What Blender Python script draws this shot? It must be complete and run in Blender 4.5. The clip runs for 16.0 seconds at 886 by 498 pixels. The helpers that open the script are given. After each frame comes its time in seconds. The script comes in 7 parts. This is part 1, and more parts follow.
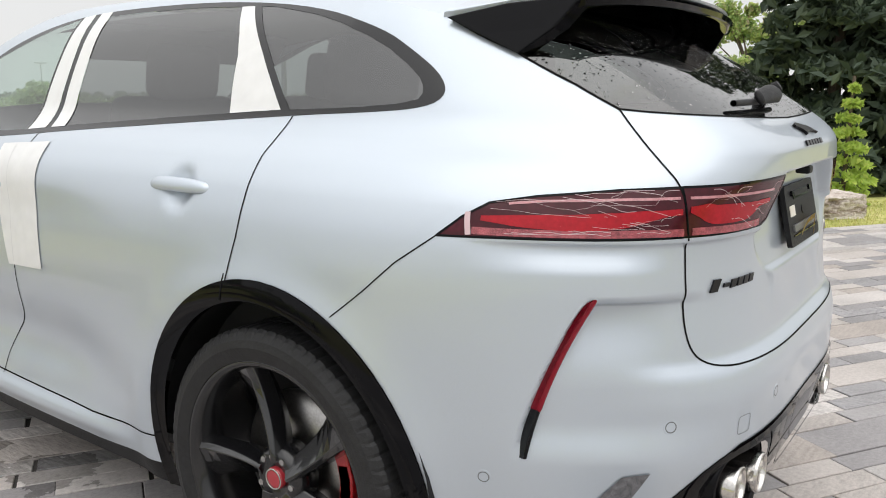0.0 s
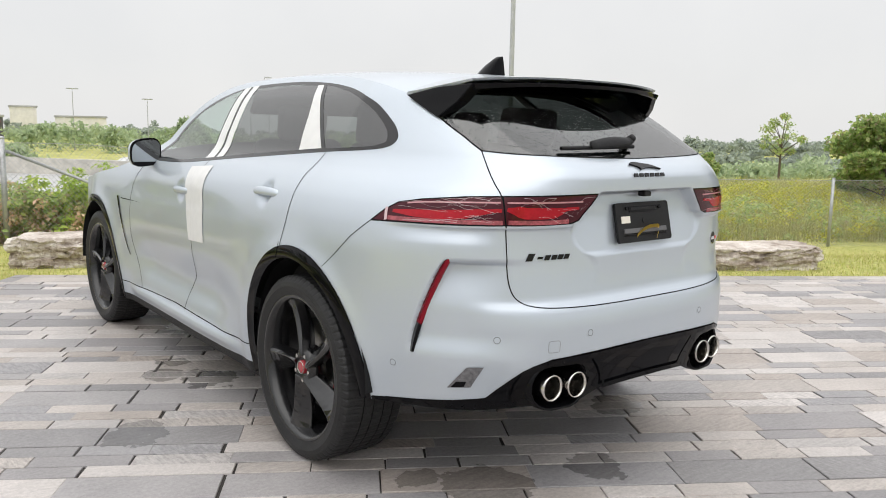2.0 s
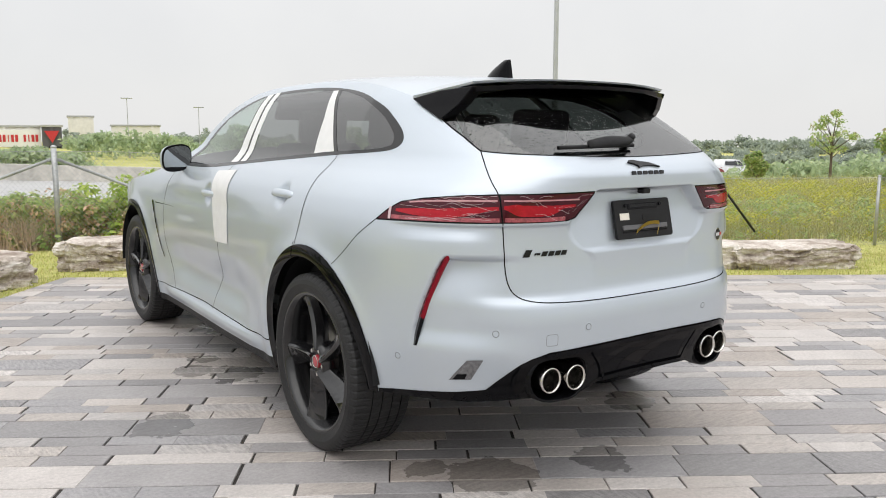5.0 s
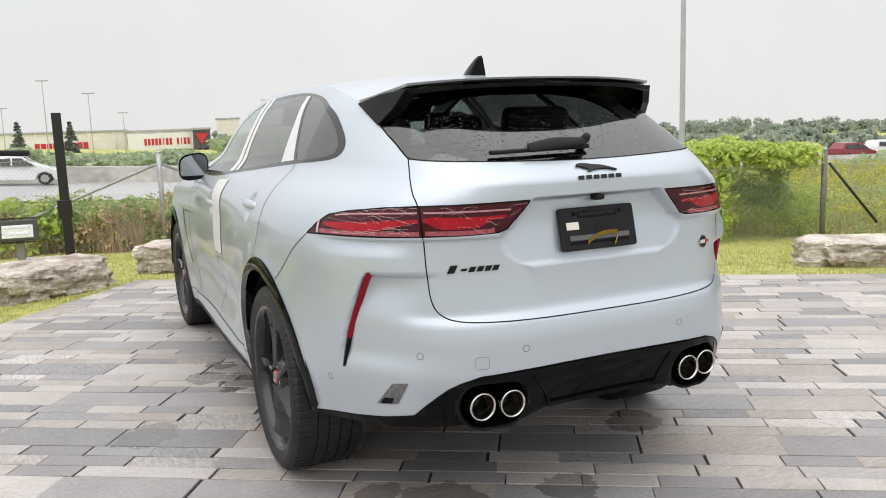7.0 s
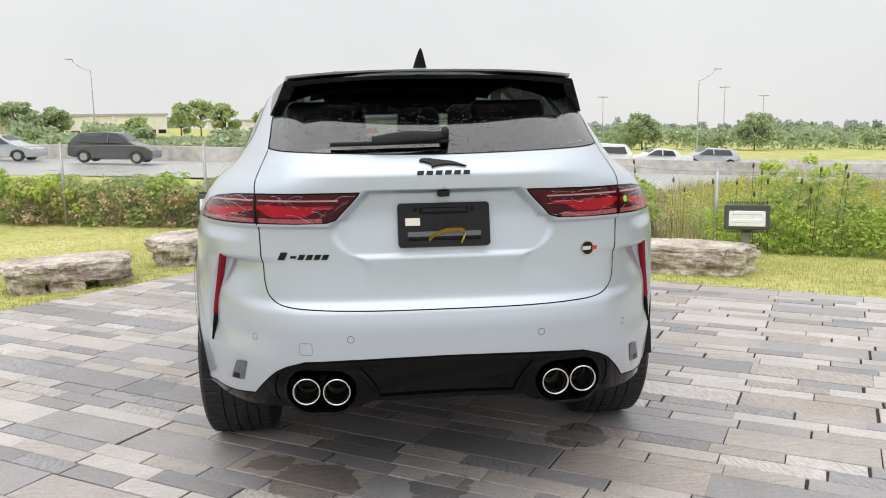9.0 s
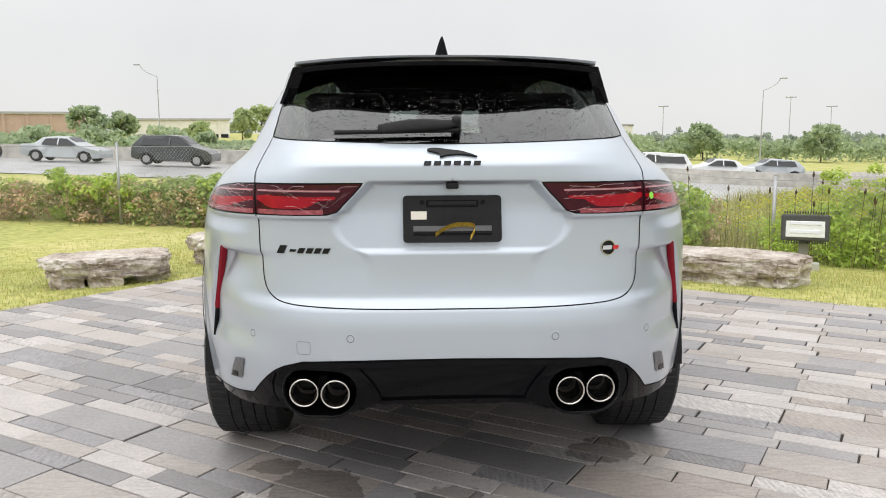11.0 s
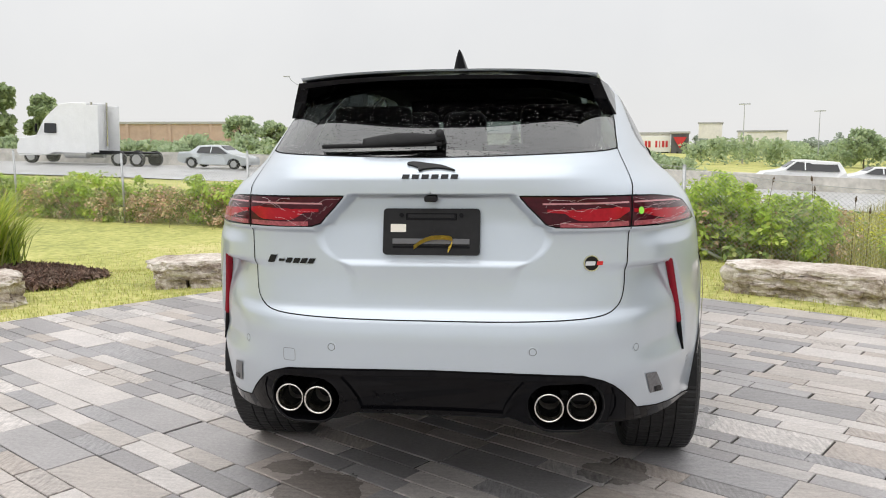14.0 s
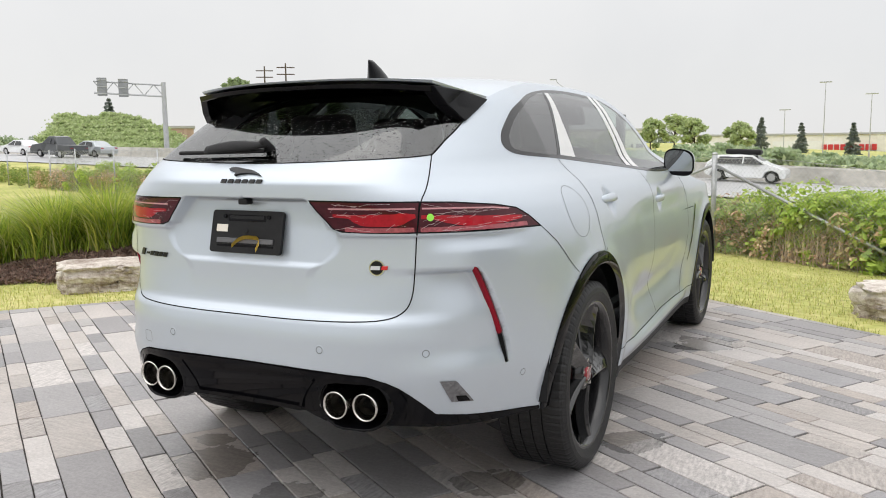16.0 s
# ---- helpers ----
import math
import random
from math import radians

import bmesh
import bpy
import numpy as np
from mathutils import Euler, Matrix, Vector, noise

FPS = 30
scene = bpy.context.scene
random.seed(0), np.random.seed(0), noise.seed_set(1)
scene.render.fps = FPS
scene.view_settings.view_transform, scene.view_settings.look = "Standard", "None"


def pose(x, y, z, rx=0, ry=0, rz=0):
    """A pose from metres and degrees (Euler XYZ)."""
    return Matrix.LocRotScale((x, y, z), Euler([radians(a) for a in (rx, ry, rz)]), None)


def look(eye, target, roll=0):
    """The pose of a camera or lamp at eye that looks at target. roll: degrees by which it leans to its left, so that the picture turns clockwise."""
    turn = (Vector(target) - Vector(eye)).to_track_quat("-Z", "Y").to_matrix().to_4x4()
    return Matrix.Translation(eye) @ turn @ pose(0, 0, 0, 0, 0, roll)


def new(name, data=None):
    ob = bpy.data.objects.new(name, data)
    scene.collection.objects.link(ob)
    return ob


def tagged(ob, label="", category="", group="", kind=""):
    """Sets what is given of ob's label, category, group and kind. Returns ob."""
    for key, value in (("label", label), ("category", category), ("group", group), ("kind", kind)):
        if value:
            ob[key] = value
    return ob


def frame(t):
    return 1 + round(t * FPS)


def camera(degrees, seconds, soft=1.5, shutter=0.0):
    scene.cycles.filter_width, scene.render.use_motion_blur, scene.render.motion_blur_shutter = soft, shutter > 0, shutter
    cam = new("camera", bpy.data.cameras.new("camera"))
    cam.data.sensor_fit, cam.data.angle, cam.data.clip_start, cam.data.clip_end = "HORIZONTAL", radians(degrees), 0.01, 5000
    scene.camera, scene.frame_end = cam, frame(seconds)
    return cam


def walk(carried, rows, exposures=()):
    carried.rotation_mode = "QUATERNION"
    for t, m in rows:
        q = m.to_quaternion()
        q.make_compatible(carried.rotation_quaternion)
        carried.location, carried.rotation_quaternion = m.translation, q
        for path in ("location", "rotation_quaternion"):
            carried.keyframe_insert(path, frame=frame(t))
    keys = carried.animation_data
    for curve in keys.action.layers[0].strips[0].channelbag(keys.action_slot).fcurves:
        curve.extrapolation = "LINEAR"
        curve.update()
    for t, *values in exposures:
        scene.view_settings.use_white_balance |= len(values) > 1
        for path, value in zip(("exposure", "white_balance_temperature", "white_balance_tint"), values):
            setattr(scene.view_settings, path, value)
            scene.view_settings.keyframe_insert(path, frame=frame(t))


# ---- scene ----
cam = camera(57.5, 16.0, 1.0)
PATH = [
    (0, (-2.215, -1.434, 1.334), (-0.61, -0.305, 0.947), 0.5),
    (0.5, (-2.395, -1.885, 1.356), (-0.941, -0.554, 1.017), 0.4),
    (1, (-2.476, -2.334, 1.397), (-1.118, -0.902, 1.076), 0.8),
    (1.5, (-2.566, -2.711, 1.383), (-1.282, -1.208, 1.079), 0.9),
    (2, (-2.492, -2.923, 1.374), (-1.264, -1.373, 1.078), 1.0),
    (2.5, (-2.448, -3.067, 1.385), (-1.257, -1.489, 1.086), 1.0),
    (3, (-2.454, -3.107, 1.382), (-1.285, -1.512, 1.082), 1.0),
    (3.5, (-2.449, -3.109, 1.373), (-1.289, -1.507, 1.074), 0.9),
    (4, (-2.449, -3.106, 1.369), (-1.294, -1.5, 1.073), 0.6),
    (6.5, (-2.054, -3.2, 1.387), (-1.071, -1.483, 1.094), -1.7),
    (7, (-1.689, -3.3, 1.41), (-0.844, -1.514, 1.105), -2.0),
    (7.5, (-1.267, -3.452, 1.414), (-0.597, -1.593, 1.102), -1.9),
    (8, (-0.863, -3.5, 1.371), (-0.378, -1.586, 1.053), -1.6),
    (8.5, (-0.54, -3.585, 1.376), (-0.214, -1.637, 1.061), -1.2),
    (9, (-0.296, -3.713, 1.38), (-0.085, -1.748, 1.07), -0.9),
    (9.5, (-0.197, -3.717, 1.36), (-0.059, -1.744, 1.058), -0.8),
    (12, (-0.121, -3.473, 1.31), (-0.057, -1.495, 1.022), -0.2),
    (12.5, (-0.119, -3.473, 1.313), (-0.072, -1.494, 1.026), -0.2),
    (13, (-0.106, -3.47, 1.31), (-0.114, -1.491, 1.025), -0.3),
    (13.5, (0.012, -3.485, 1.315), (-0.105, -1.508, 1.034), -0.4),
    (14, (0.386, -3.554, 1.332), (0.118, -1.591, 1.062), -0.5),
    (14.5, (0.838, -3.491, 1.325), (0.354, -1.567, 1.069), -0.4),
    (15, (1.314, -3.388, 1.357), (0.64, -1.521, 1.114), -0.4),
    (15.5, (1.694, -3.335, 1.391), (0.882, -1.524, 1.138), -0.3),
    (16, (1.888, -3.186, 1.333), (0.984, -1.42, 1.075), -0.7),
]
walk(cam, [(t, look(eye, target, roll)) for t, eye, target, roll in PATH])

# ---- overcast daylight ----
world = bpy.data.worlds.new("overcast_sky")
scene.world = world
world.use_nodes = True
wn, wl = world.node_tree.nodes, world.node_tree.links
wn.clear()
sky = wn.new("ShaderNodeTexSky")
sky.sky_type, sky.sun_disc, sky.sun_elevation, sky.sun_rotation = "NISHITA", False, radians(58), radians(200)
sky_gain = wn.new("ShaderNodeVectorMath")
sky_gain.operation = "SCALE"
sky_gain.inputs["Scale"].default_value = 0.10
clouds = wn.new("ShaderNodeTexNoise")
clouds.inputs["Scale"].default_value, clouds.inputs["Detail"].default_value, clouds.inputs["Roughness"].default_value = 2.2, 5.0, 0.55
cloud_tone = wn.new("ShaderNodeValToRGB")
cloud_tone.color_ramp.elements[0].position, cloud_tone.color_ramp.elements[0].color = 0.30, (0.80, 0.80, 0.805, 1)
cloud_tone.color_ramp.elements[1].position, cloud_tone.color_ramp.elements[1].color = 0.72, (0.905, 0.898, 0.890, 1)
cover = wn.new("ShaderNodeMix")
cover.data_type = "RGBA"
cover.inputs["Factor"].default_value = 0.93
air = wn.new("ShaderNodeBackground")
air.inputs["Strength"].default_value = 1.0
wout = wn.new("ShaderNodeOutputWorld")
wl.new(sky.outputs["Color"], sky_gain.inputs[0])
wl.new(clouds.outputs["Fac"], cloud_tone.inputs["Fac"])
wl.new(sky_gain.outputs["Vector"], cover.inputs["A"])
wl.new(cloud_tone.outputs["Color"], cover.inputs["B"])
# the overhead sky of an overcast day is brighter than its rim
way_up, height, lift_up, dome = wn.new("ShaderNodeTexCoord"), wn.new("ShaderNodeSeparateXYZ"), wn.new("ShaderNodeMapRange"), wn.new("ShaderNodeVectorMath")
wl.new(way_up.outputs["Generated"], height.inputs["Vector"])
wl.new(height.outputs["Z"], lift_up.inputs["Value"])
lift_up.interpolation_type = "SMOOTHSTEP"
lift_up.inputs["From Min"].default_value, lift_up.inputs["From Max"].default_value = 0.05, 1.0
lift_up.inputs["To Min"].default_value, lift_up.inputs["To Max"].default_value = 1.0, 2.05
dome.operation = "SCALE"
wl.new(cover.outputs["Result"], dome.inputs[0])
wl.new(lift_up.outputs["Result"], dome.inputs["Scale"])
wl.new(dome.outputs["Vector"], air.inputs["Color"])
wl.new(air.outputs["Background"], wout.inputs["Surface"])
sun_data = bpy.data.lights.new("sun", "SUN")
sun_data.energy, sun_data.angle, sun_data.color = 1.0, radians(80), (1.0, 0.965, 0.915)
sun = new("sun", sun_data)
sun.matrix_world = look((-20, -30, 80), (0, 0, 0))


# ---- materials ----
def mat(name, rgb, rough=.5, metal=0., coat=0., grain=0., scale=8., bump=0., bump_scale=60., spread=None, sheen=0., coat_rough=.03):
    """A surface with two scales of variation in tone and roughness and a fine relief."""
    m = bpy.data.materials.new(name)
    m.use_nodes = True
    n, l = m.node_tree.nodes, m.node_tree.links
    b = n["Principled BSDF"]
    b.inputs["Base Color"].default_value = (*rgb, 1)
    b.inputs["Roughness"].default_value, b.inputs["Metallic"].default_value = rough, metal
    b.inputs["Coat Weight"].default_value, b.inputs["Coat Roughness"].default_value = coat, coat_rough
    if grain or bump or spread:
        place = n.new("ShaderNodeTexCoord")
    if grain:
        fine, broad = n.new("ShaderNodeTexNoise"), n.new("ShaderNodeTexNoise")
        for t, k in ((fine, scale * 7), (broad, scale)):
            t.inputs["Scale"].default_value, t.inputs["Detail"].default_value = k, 5
            l.new(place.outputs["Object"], t.inputs["Vector"])
        both = n.new("ShaderNodeMath")
        both.operation = "ADD"
        l.new(fine.outputs["Fac"], both.inputs[0])
        l.new(broad.outputs["Fac"], both.inputs[1])
        ramp = n.new("ShaderNodeMapRange")
        ramp.inputs["From Min"].default_value, ramp.inputs["From Max"].default_value = .7, 1.3
        ramp.inputs["To Min"].default_value, ramp.inputs["To Max"].default_value = 1 - grain, 1 + grain
        l.new(both.outputs[0], ramp.inputs["Value"])
        tone = n.new("ShaderNodeVectorMath")
        tone.operation = "SCALE"
        tone.inputs[0].default_value = rgb
        l.new(ramp.outputs["Result"], tone.inputs["Scale"])
        out = tone.outputs["Vector"]
        if spread:
            info = n.new("ShaderNodeObjectInfo")
            mixer = n.new("ShaderNodeValToRGB")
            mixer.color_ramp.interpolation = "CONSTANT"
            mixer.color_ramp.elements[0].color = (*spread[0], 1)
            mixer.color_ramp.elements[1].position, mixer.color_ramp.elements[1].color = 1 / len(spread), (*spread[1], 1)
            for i, c in enumerate(spread[2:], 2):
                mixer.color_ramp.elements.new(i / len(spread)).color = (*c, 1)
            l.new(info.outputs["Random"], mixer.inputs["Fac"])
            l.new(mixer.outputs["Color"], tone.inputs[0])
        l.new(out, b.inputs["Base Color"])
    if bump:
        rel = n.new("ShaderNodeTexNoise")
        rel.inputs["Scale"].default_value, rel.inputs["Detail"].default_value = bump_scale, 6
        l.new(place.outputs["Object"], rel.inputs["Vector"])
        bn = n.new("ShaderNodeBump")
        bn.inputs["Strength"].default_value, bn.inputs["Distance"].default_value = bump, .004
        l.new(rel.outputs["Fac"], bn.inputs["Height"])
        l.new(bn.outputs["Normal"], b.inputs["Normal"])
    return m


def tinted_glass(name, tint, drops=0., ior=1.85):
    """A tinted pane: clear tint below, mirror gloss above by Fresnel; rain beads as relief."""
    m = bpy.data.materials.new(name)
    m.use_nodes = True
    n, l = m.node_tree.nodes, m.node_tree.links
    n.remove(n["Principled BSDF"])
    clear, gloss, both = n.new("ShaderNodeBsdfTransparent"), n.new("ShaderNodeBsdfGlossy"), n.new("ShaderNodeMixShader")
    facing, power, sheen = n.new("ShaderNodeLayerWeight"), n.new("ShaderNodeMath"), n.new("ShaderNodeMapRange")
    clear.inputs["Color"].default_value = (*tint, 1)
    gloss.inputs["Roughness"].default_value = .02
    power.operation, power.inputs[1].default_value = "POWER", 4.0
    sheen.inputs["To Min"].default_value, sheen.inputs["To Max"].default_value = ((ior - 1) / (ior + 1)) ** 2, 1.0
    facing.inputs["Blend"].default_value = .5
    l.new(facing.outputs["Facing"], power.inputs[0])
    l.new(power.outputs[0], sheen.inputs["Value"])
    l.new(sheen.outputs["Result"], both.inputs["Fac"])
    l.new(clear.outputs[0], both.inputs[1])
    l.new(gloss.outputs[0], both.inputs[2])
    if drops:
        place, cell = n.new("ShaderNodeTexCoord"), n.new("ShaderNodeTexVoronoi")
        cell.inputs["Scale"].default_value = 105
        l.new(place.outputs["Object"], cell.inputs["Vector"])
        ball = n.new("ShaderNodeMapRange")
        ball.inputs["From Max"].default_value = .04
        size, lone = n.new("ShaderNodeMapRange"), n.new("ShaderNodeSeparateColor")
        size.inputs["From Min"].default_value, size.inputs["From Max"].default_value = .20, 1.0
        size.inputs["To Min"].default_value, size.inputs["To Max"].default_value = .05, .46
        l.new(cell.outputs["Color"], lone.inputs["Color"])
        l.new(lone.outputs["Red"], size.inputs["Value"])
        l.new(size.outputs["Result"], ball.inputs["From Min"])
        l.new(cell.outputs["Distance"], ball.inputs["Value"])
        bn = n.new("ShaderNodeBump")
        bn.inputs["Strength"].default_value, bn.inputs["Distance"].default_value = drops, .003
        l.new(ball.outputs["Result"], bn.inputs["Height"])
        l.new(bn.outputs["Normal"], gloss.inputs["Normal"])
        l.new(bn.outputs["Normal"], facing.inputs["Normal"])
    l.new(both.outputs[0], n["Material Output"].inputs["Surface"])
    return m


def car_paint():
    """Pale silver-blue metallic lacquer with fine flake and rain beads."""
    m = mat("silver_blue_lacquer", (.508, .560, .620), .35, .48, .6, coat_rough=.03)
    n, l = m.node_tree.nodes, m.node_tree.links
    b = n["Principled BSDF"]
    place, flake, drops, spot = n.new("ShaderNodeTexCoord"), n.new("ShaderNodeTexNoise"), n.new("ShaderNodeTexVoronoi"), n.new("ShaderNodeMapRange")
    flake.inputs["Scale"].default_value, flake.inputs["Detail"].default_value = 700, 2
    drops.inputs["Scale"].default_value = 48
    drops.inputs["Randomness"].default_value = 1
    spot.inputs["From Min"].default_value, spot.inputs["From Max"].default_value = .10, .03
    l.new(place.outputs["Object"], flake.inputs["Vector"])
    l.new(place.outputs["Object"], drops.inputs["Vector"])
    l.new(drops.outputs["Distance"], spot.inputs["Value"])
    tone, rgb = n.new("ShaderNodeMapRange"), n.new("ShaderNodeVectorMath")
    tone.inputs["To Min"].default_value, tone.inputs["To Max"].default_value = .90, 1.10
    rgb.operation = "SCALE"
    rgb.inputs[0].default_value = (.508, .560, .620)
    l.new(flake.outputs["Fac"], tone.inputs["Value"])
    l.new(tone.outputs["Result"], rgb.inputs["Scale"])
    l.new(rgb.outputs["Vector"], b.inputs["Base Color"])
    bn = n.new("ShaderNodeBump")
    bn.inputs["Strength"].default_value, bn.inputs["Distance"].default_value = .25, .002
    l.new(spot.outputs["Result"], bn.inputs["Height"])
    l.new(bn.outputs["Normal"], b.inputs["Coat Normal"])
    return m


PAINT = car_paint()
GLOSS_BLACK = mat("gloss_black_trim", (.004, .004, .005), .05, 0, 0, .15, 5)
GLOSS_BLACK.node_tree.nodes["Principled BSDF"].inputs["Specular IOR Level"].default_value = .13
TRIM_BLACK = mat("window_trim_black", (.008, .008, .009), .16, 0, 0, .15, 5)
SATIN_BLACK = mat("satin_black_plastic", (.012, .012, .013), .5, 0, 0, .25, 9, .25, 300)
SEAM = mat("dark_gap", (.006, .006, .006), .8)
RUBBER = mat("tyre_rubber", (.017, .017, .018), .55, 0, 0, .3, 12, .35, 140)
RIM_BLACK = mat("gloss_black_wheel", (.009, .009, .010), .22, 0, .3, .2, 6)
SPOKE_BLACK = mat("gloss_black_spoke", (.008, .008, .009), .16, 0, .7, .2, 6)
CHROME = mat("brushed_steel", (.62, .60, .57), .16, 1.0, 0, .12, 30)
SOOT = mat("sooty_steel", (.20, .185, .17), .6, .4, 0, .3, 20)
DISC = mat("brake_disc_steel", (.35, .34, .33), .35, 1.0, 0, .2, 20)
RED_CALIPER = mat("red_caliper_paint", (.45, .01, .015), .3, 0, .5)
RED_CAP = mat("red_wheel_centre", (.36, .02, .03), .25, 0, .8)
LAMP_DARK = mat("dark_red_lens", (.050, .004, .009), .12, 0, .12, .3, 14)
LAMP_RED = mat("bright_red_lens", (.34, .006, .014), .18, 0, .10, .2, 18)
LAMP_PALE = mat("clear_pink_lens", (.46, .20, .22), .2, 0, .4, .3, 40)
LAMP_LOWER = mat("hatched_red_lens", (.30, .055, .07), .25, 0, .4, .5, 60, .3, 400)
REFLECT_RED = mat("red_reflector", (.23, .003, .014), .22, 0, 0, .15, 60)
BADGE_BLACK = mat("black_badge", (.006, .006, .007), .3, 0, .1)
for rubbery, level in ((BADGE_BLACK, .22), (RUBBER, .34), (SATIN_BLACK, .20), (SEAM, .1)):
    rubbery.node_tree.nodes["Principled BSDF"].inputs["Specular IOR Level"].default_value = level
for lens in (REFLECT_RED, LAMP_RED, LAMP_DARK):
    lens.node_tree.nodes["Principled BSDF"].inputs["Specular IOR Level"].default_value = .25
FILM = mat("clear_film_crease", (.56, .40, .42), .25, 0, .5)
WHITE_FILM = mat("white_transit_film", (.72, .72, .72), .45, 0, .2, .05, 3, .15, 25)
PRIVACY = tinted_glass("privacy_glass", (.24, .25, .25), .25, 2.3)
PALE_GLASS = tinted_glass("green_tint_glass", (.74, .84, .80), .1, 1.9)
WINDSCREEN = tinted_glass("windscreen_glass", (.84, .92, .88), 0., 1.5)
REAR_GLASS = tinted_glass("dark_rear_glass", (.21, .24, .23), .9, 2.3)
CABIN = mat("dark_cabin_trim", (.018, .018, .019), .75, 0, 0, .2, 8)
STICKER = mat("pale_sticker", (.72, .68, .60), .6)
YELLOW_TAG = mat("yellow_ribbon", (.65, .45, .05), .45, 0, 0, .2, 30)
GREEN_DOT = mat("green_dot_sticker", (.30, .75, .08), .5)
HUB_SILVER = mat("satin_silver_enamel", (.55, .56, .58), .4, 0, .2)
BADGE_RED = mat("red_badge_enamel", (.55, .02, .02), .3)


# ---- mesh tools ----
def mesh_of(name, verts, faces, material, smooth=True, normals=None):
    me = bpy.data.meshes.new(name)
    me.from_pydata(np.asarray(verts, float).tolist(), [], faces.tolist() if isinstance(faces, np.ndarray) else [tuple(map(int, f)) for f in faces])
    me.materials.append(material)
    if smooth:
        me.polygons.foreach_set("use_smooth", [True] * len(me.polygons))
    if normals is not None:
        me.normals_split_custom_set_from_vertices([tuple(map(float, v)) for v in normals])
    me.update()
    return me


def part(name, data, material=None, parent=None, label=""):
    """One mesh object under a thing or under a part; data is a bmesh or a ready mesh."""
    if isinstance(data, bmesh.types.BMesh):
        me = bpy.data.meshes.new(name)
        data.to_mesh(me)
        data.free()
        me.materials.append(material)
    else:
        me = data
    ob = new(name, me)
    ob.parent = parent
    if label:
        tagged(ob, label)
    return ob


def thing(name, at, label, category, group="", kind=""):
    ob = new(name)
    ob.matrix_basis = at if isinstance(at, Matrix) else pose(*at)
    return tagged(ob, label, category, group, kind)


def box(bm, size, at=(0, 0, 0), turn=(0, 0, 0), bevel=0., segments=2):
    """Adds a box with rounded edges."""
    r = bmesh.ops.create_cube(bm, size=1, matrix=pose(*at, *turn) @ Matrix.Diagonal((*size, 1)))
    if bevel:
        es = list({e for v in r["verts"] for e in v.link_edges})
        bmesh.ops.bevel(bm, geom=es, offset=bevel, segments=segments, affect="EDGES", profile=.5)
    return bm


def rod(bm, a, b, r, r2=None, sides=12, caps=True):
    """Adds a round bar from a to b."""
    a, b = Vector(a), Vector(b)
    d = b - a
    m = Matrix.Translation((a + b) / 2) @ d.to_track_quat("Z", "Y").to_matrix().to_4x4()
    bmesh.ops.create_cone(bm, cap_ends=caps, segments=sides, radius1=r, radius2=r if r2 is None else r2, depth=d.length, matrix=m)
    return bm


def smooth_all(bm):
    for f in bm.faces:
        f.smooth = True
    return bm


def lathe(profile, turns=64, axis="X"):
    """A ring swept round an axis from (along, radius) pairs, closed on itself where the profile closes."""
    k = len(profile)
    verts, faces = [], []
    for i in range(turns):
        a = 2 * math.pi * i / turns
        for u, r in profile:
            verts.append((u, r * math.cos(a), r * math.sin(a)))
    for i in range(turns):
        j = (i + 1) % turns
        for q in range(k - 1):
            faces.append((i * k + q, i * k + q + 1, j * k + q + 1, j * k + q))
    return verts, faces


def inside(poly, pts):
    """Which of the points lie in the polygon."""
    poly = np.asarray(poly, float)
    x, y = pts[:, 0], pts[:, 1]
    hit = np.zeros(len(pts), bool)
    for (xa, ya), (xb, yb) in zip(poly, np.roll(poly, -1, 0)):
        if ya == yb:
            continue
        cross = ((ya > y) != (yb > y)) & (x < (xb - xa) * (y - ya) / (yb - ya) + xa)
        hit ^= cross
    return hit


def fine_line(pts, gap=.02):
    """The same line with points no further apart than gap."""
    out = [np.array(pts[0], float)]
    for a, b in zip(pts[:-1], pts[1:]):
        a, b = np.array(a, float), np.array(b, float)
        n = max(1, int(np.ceil(np.linalg.norm(b - a) / gap)))
        out += [a + (b - a) * i / n for i in range(1, n + 1)]
    return np.array(out)


def rounded(pts, times=2, closed=False):
    """A line with its corners cut round."""
    p = np.asarray(pts, float)
    for _ in range(times):
        q = np.roll(p, -1, 0) if closed else p[1:]
        a = p if closed else p[:-1]
        cut = np.stack([.75 * a + .25 * q, .25 * a + .75 * q], 1).reshape(-1, p.shape[1])
        p = cut if closed else np.vstack([p[:1], cut, p[-1:]])
    return p


# ---- the car body as one smooth surface: s runs round the plan from tail to nose, z is the height ----
def pch(*pairs):
    """A smooth curve without overshoot through (x, y) pairs."""
    xs, ys = np.array(pairs, float).T
    h, d = np.diff(xs), np.diff(ys) / np.diff(xs)
    m = np.zeros_like(ys)
    m[0], m[-1] = d[0], d[-1]
    for i in range(1, len(xs) - 1):
        if d[i - 1] * d[i] > 0:
            w1, w2 = 2 * h[i] + h[i - 1], h[i] + 2 * h[i - 1]
            m[i] = (w1 + w2) / (w1 / d[i - 1] + w2 / d[i])

    def f(x):
        x = np.clip(np.asarray(x, float), xs[0], xs[-1])
        i = np.clip(np.searchsorted(xs, x) - 1, 0, len(xs) - 2)
        t = (x - xs[i]) / h[i]
        return ((1 + 2 * t) * (1 - t) ** 2 * ys[i] + t * (1 - t) ** 2 * h[i] * m[i]
                + t * t * (3 - 2 * t) * ys[i + 1] + t * t * (t - 1) * h[i] * m[i + 1])
    return f


def step(a, b, x):
    t = np.clip((np.asarray(x, float) - a) / (b - a), 0, 1)
    return t * t * (3 - 2 * t)


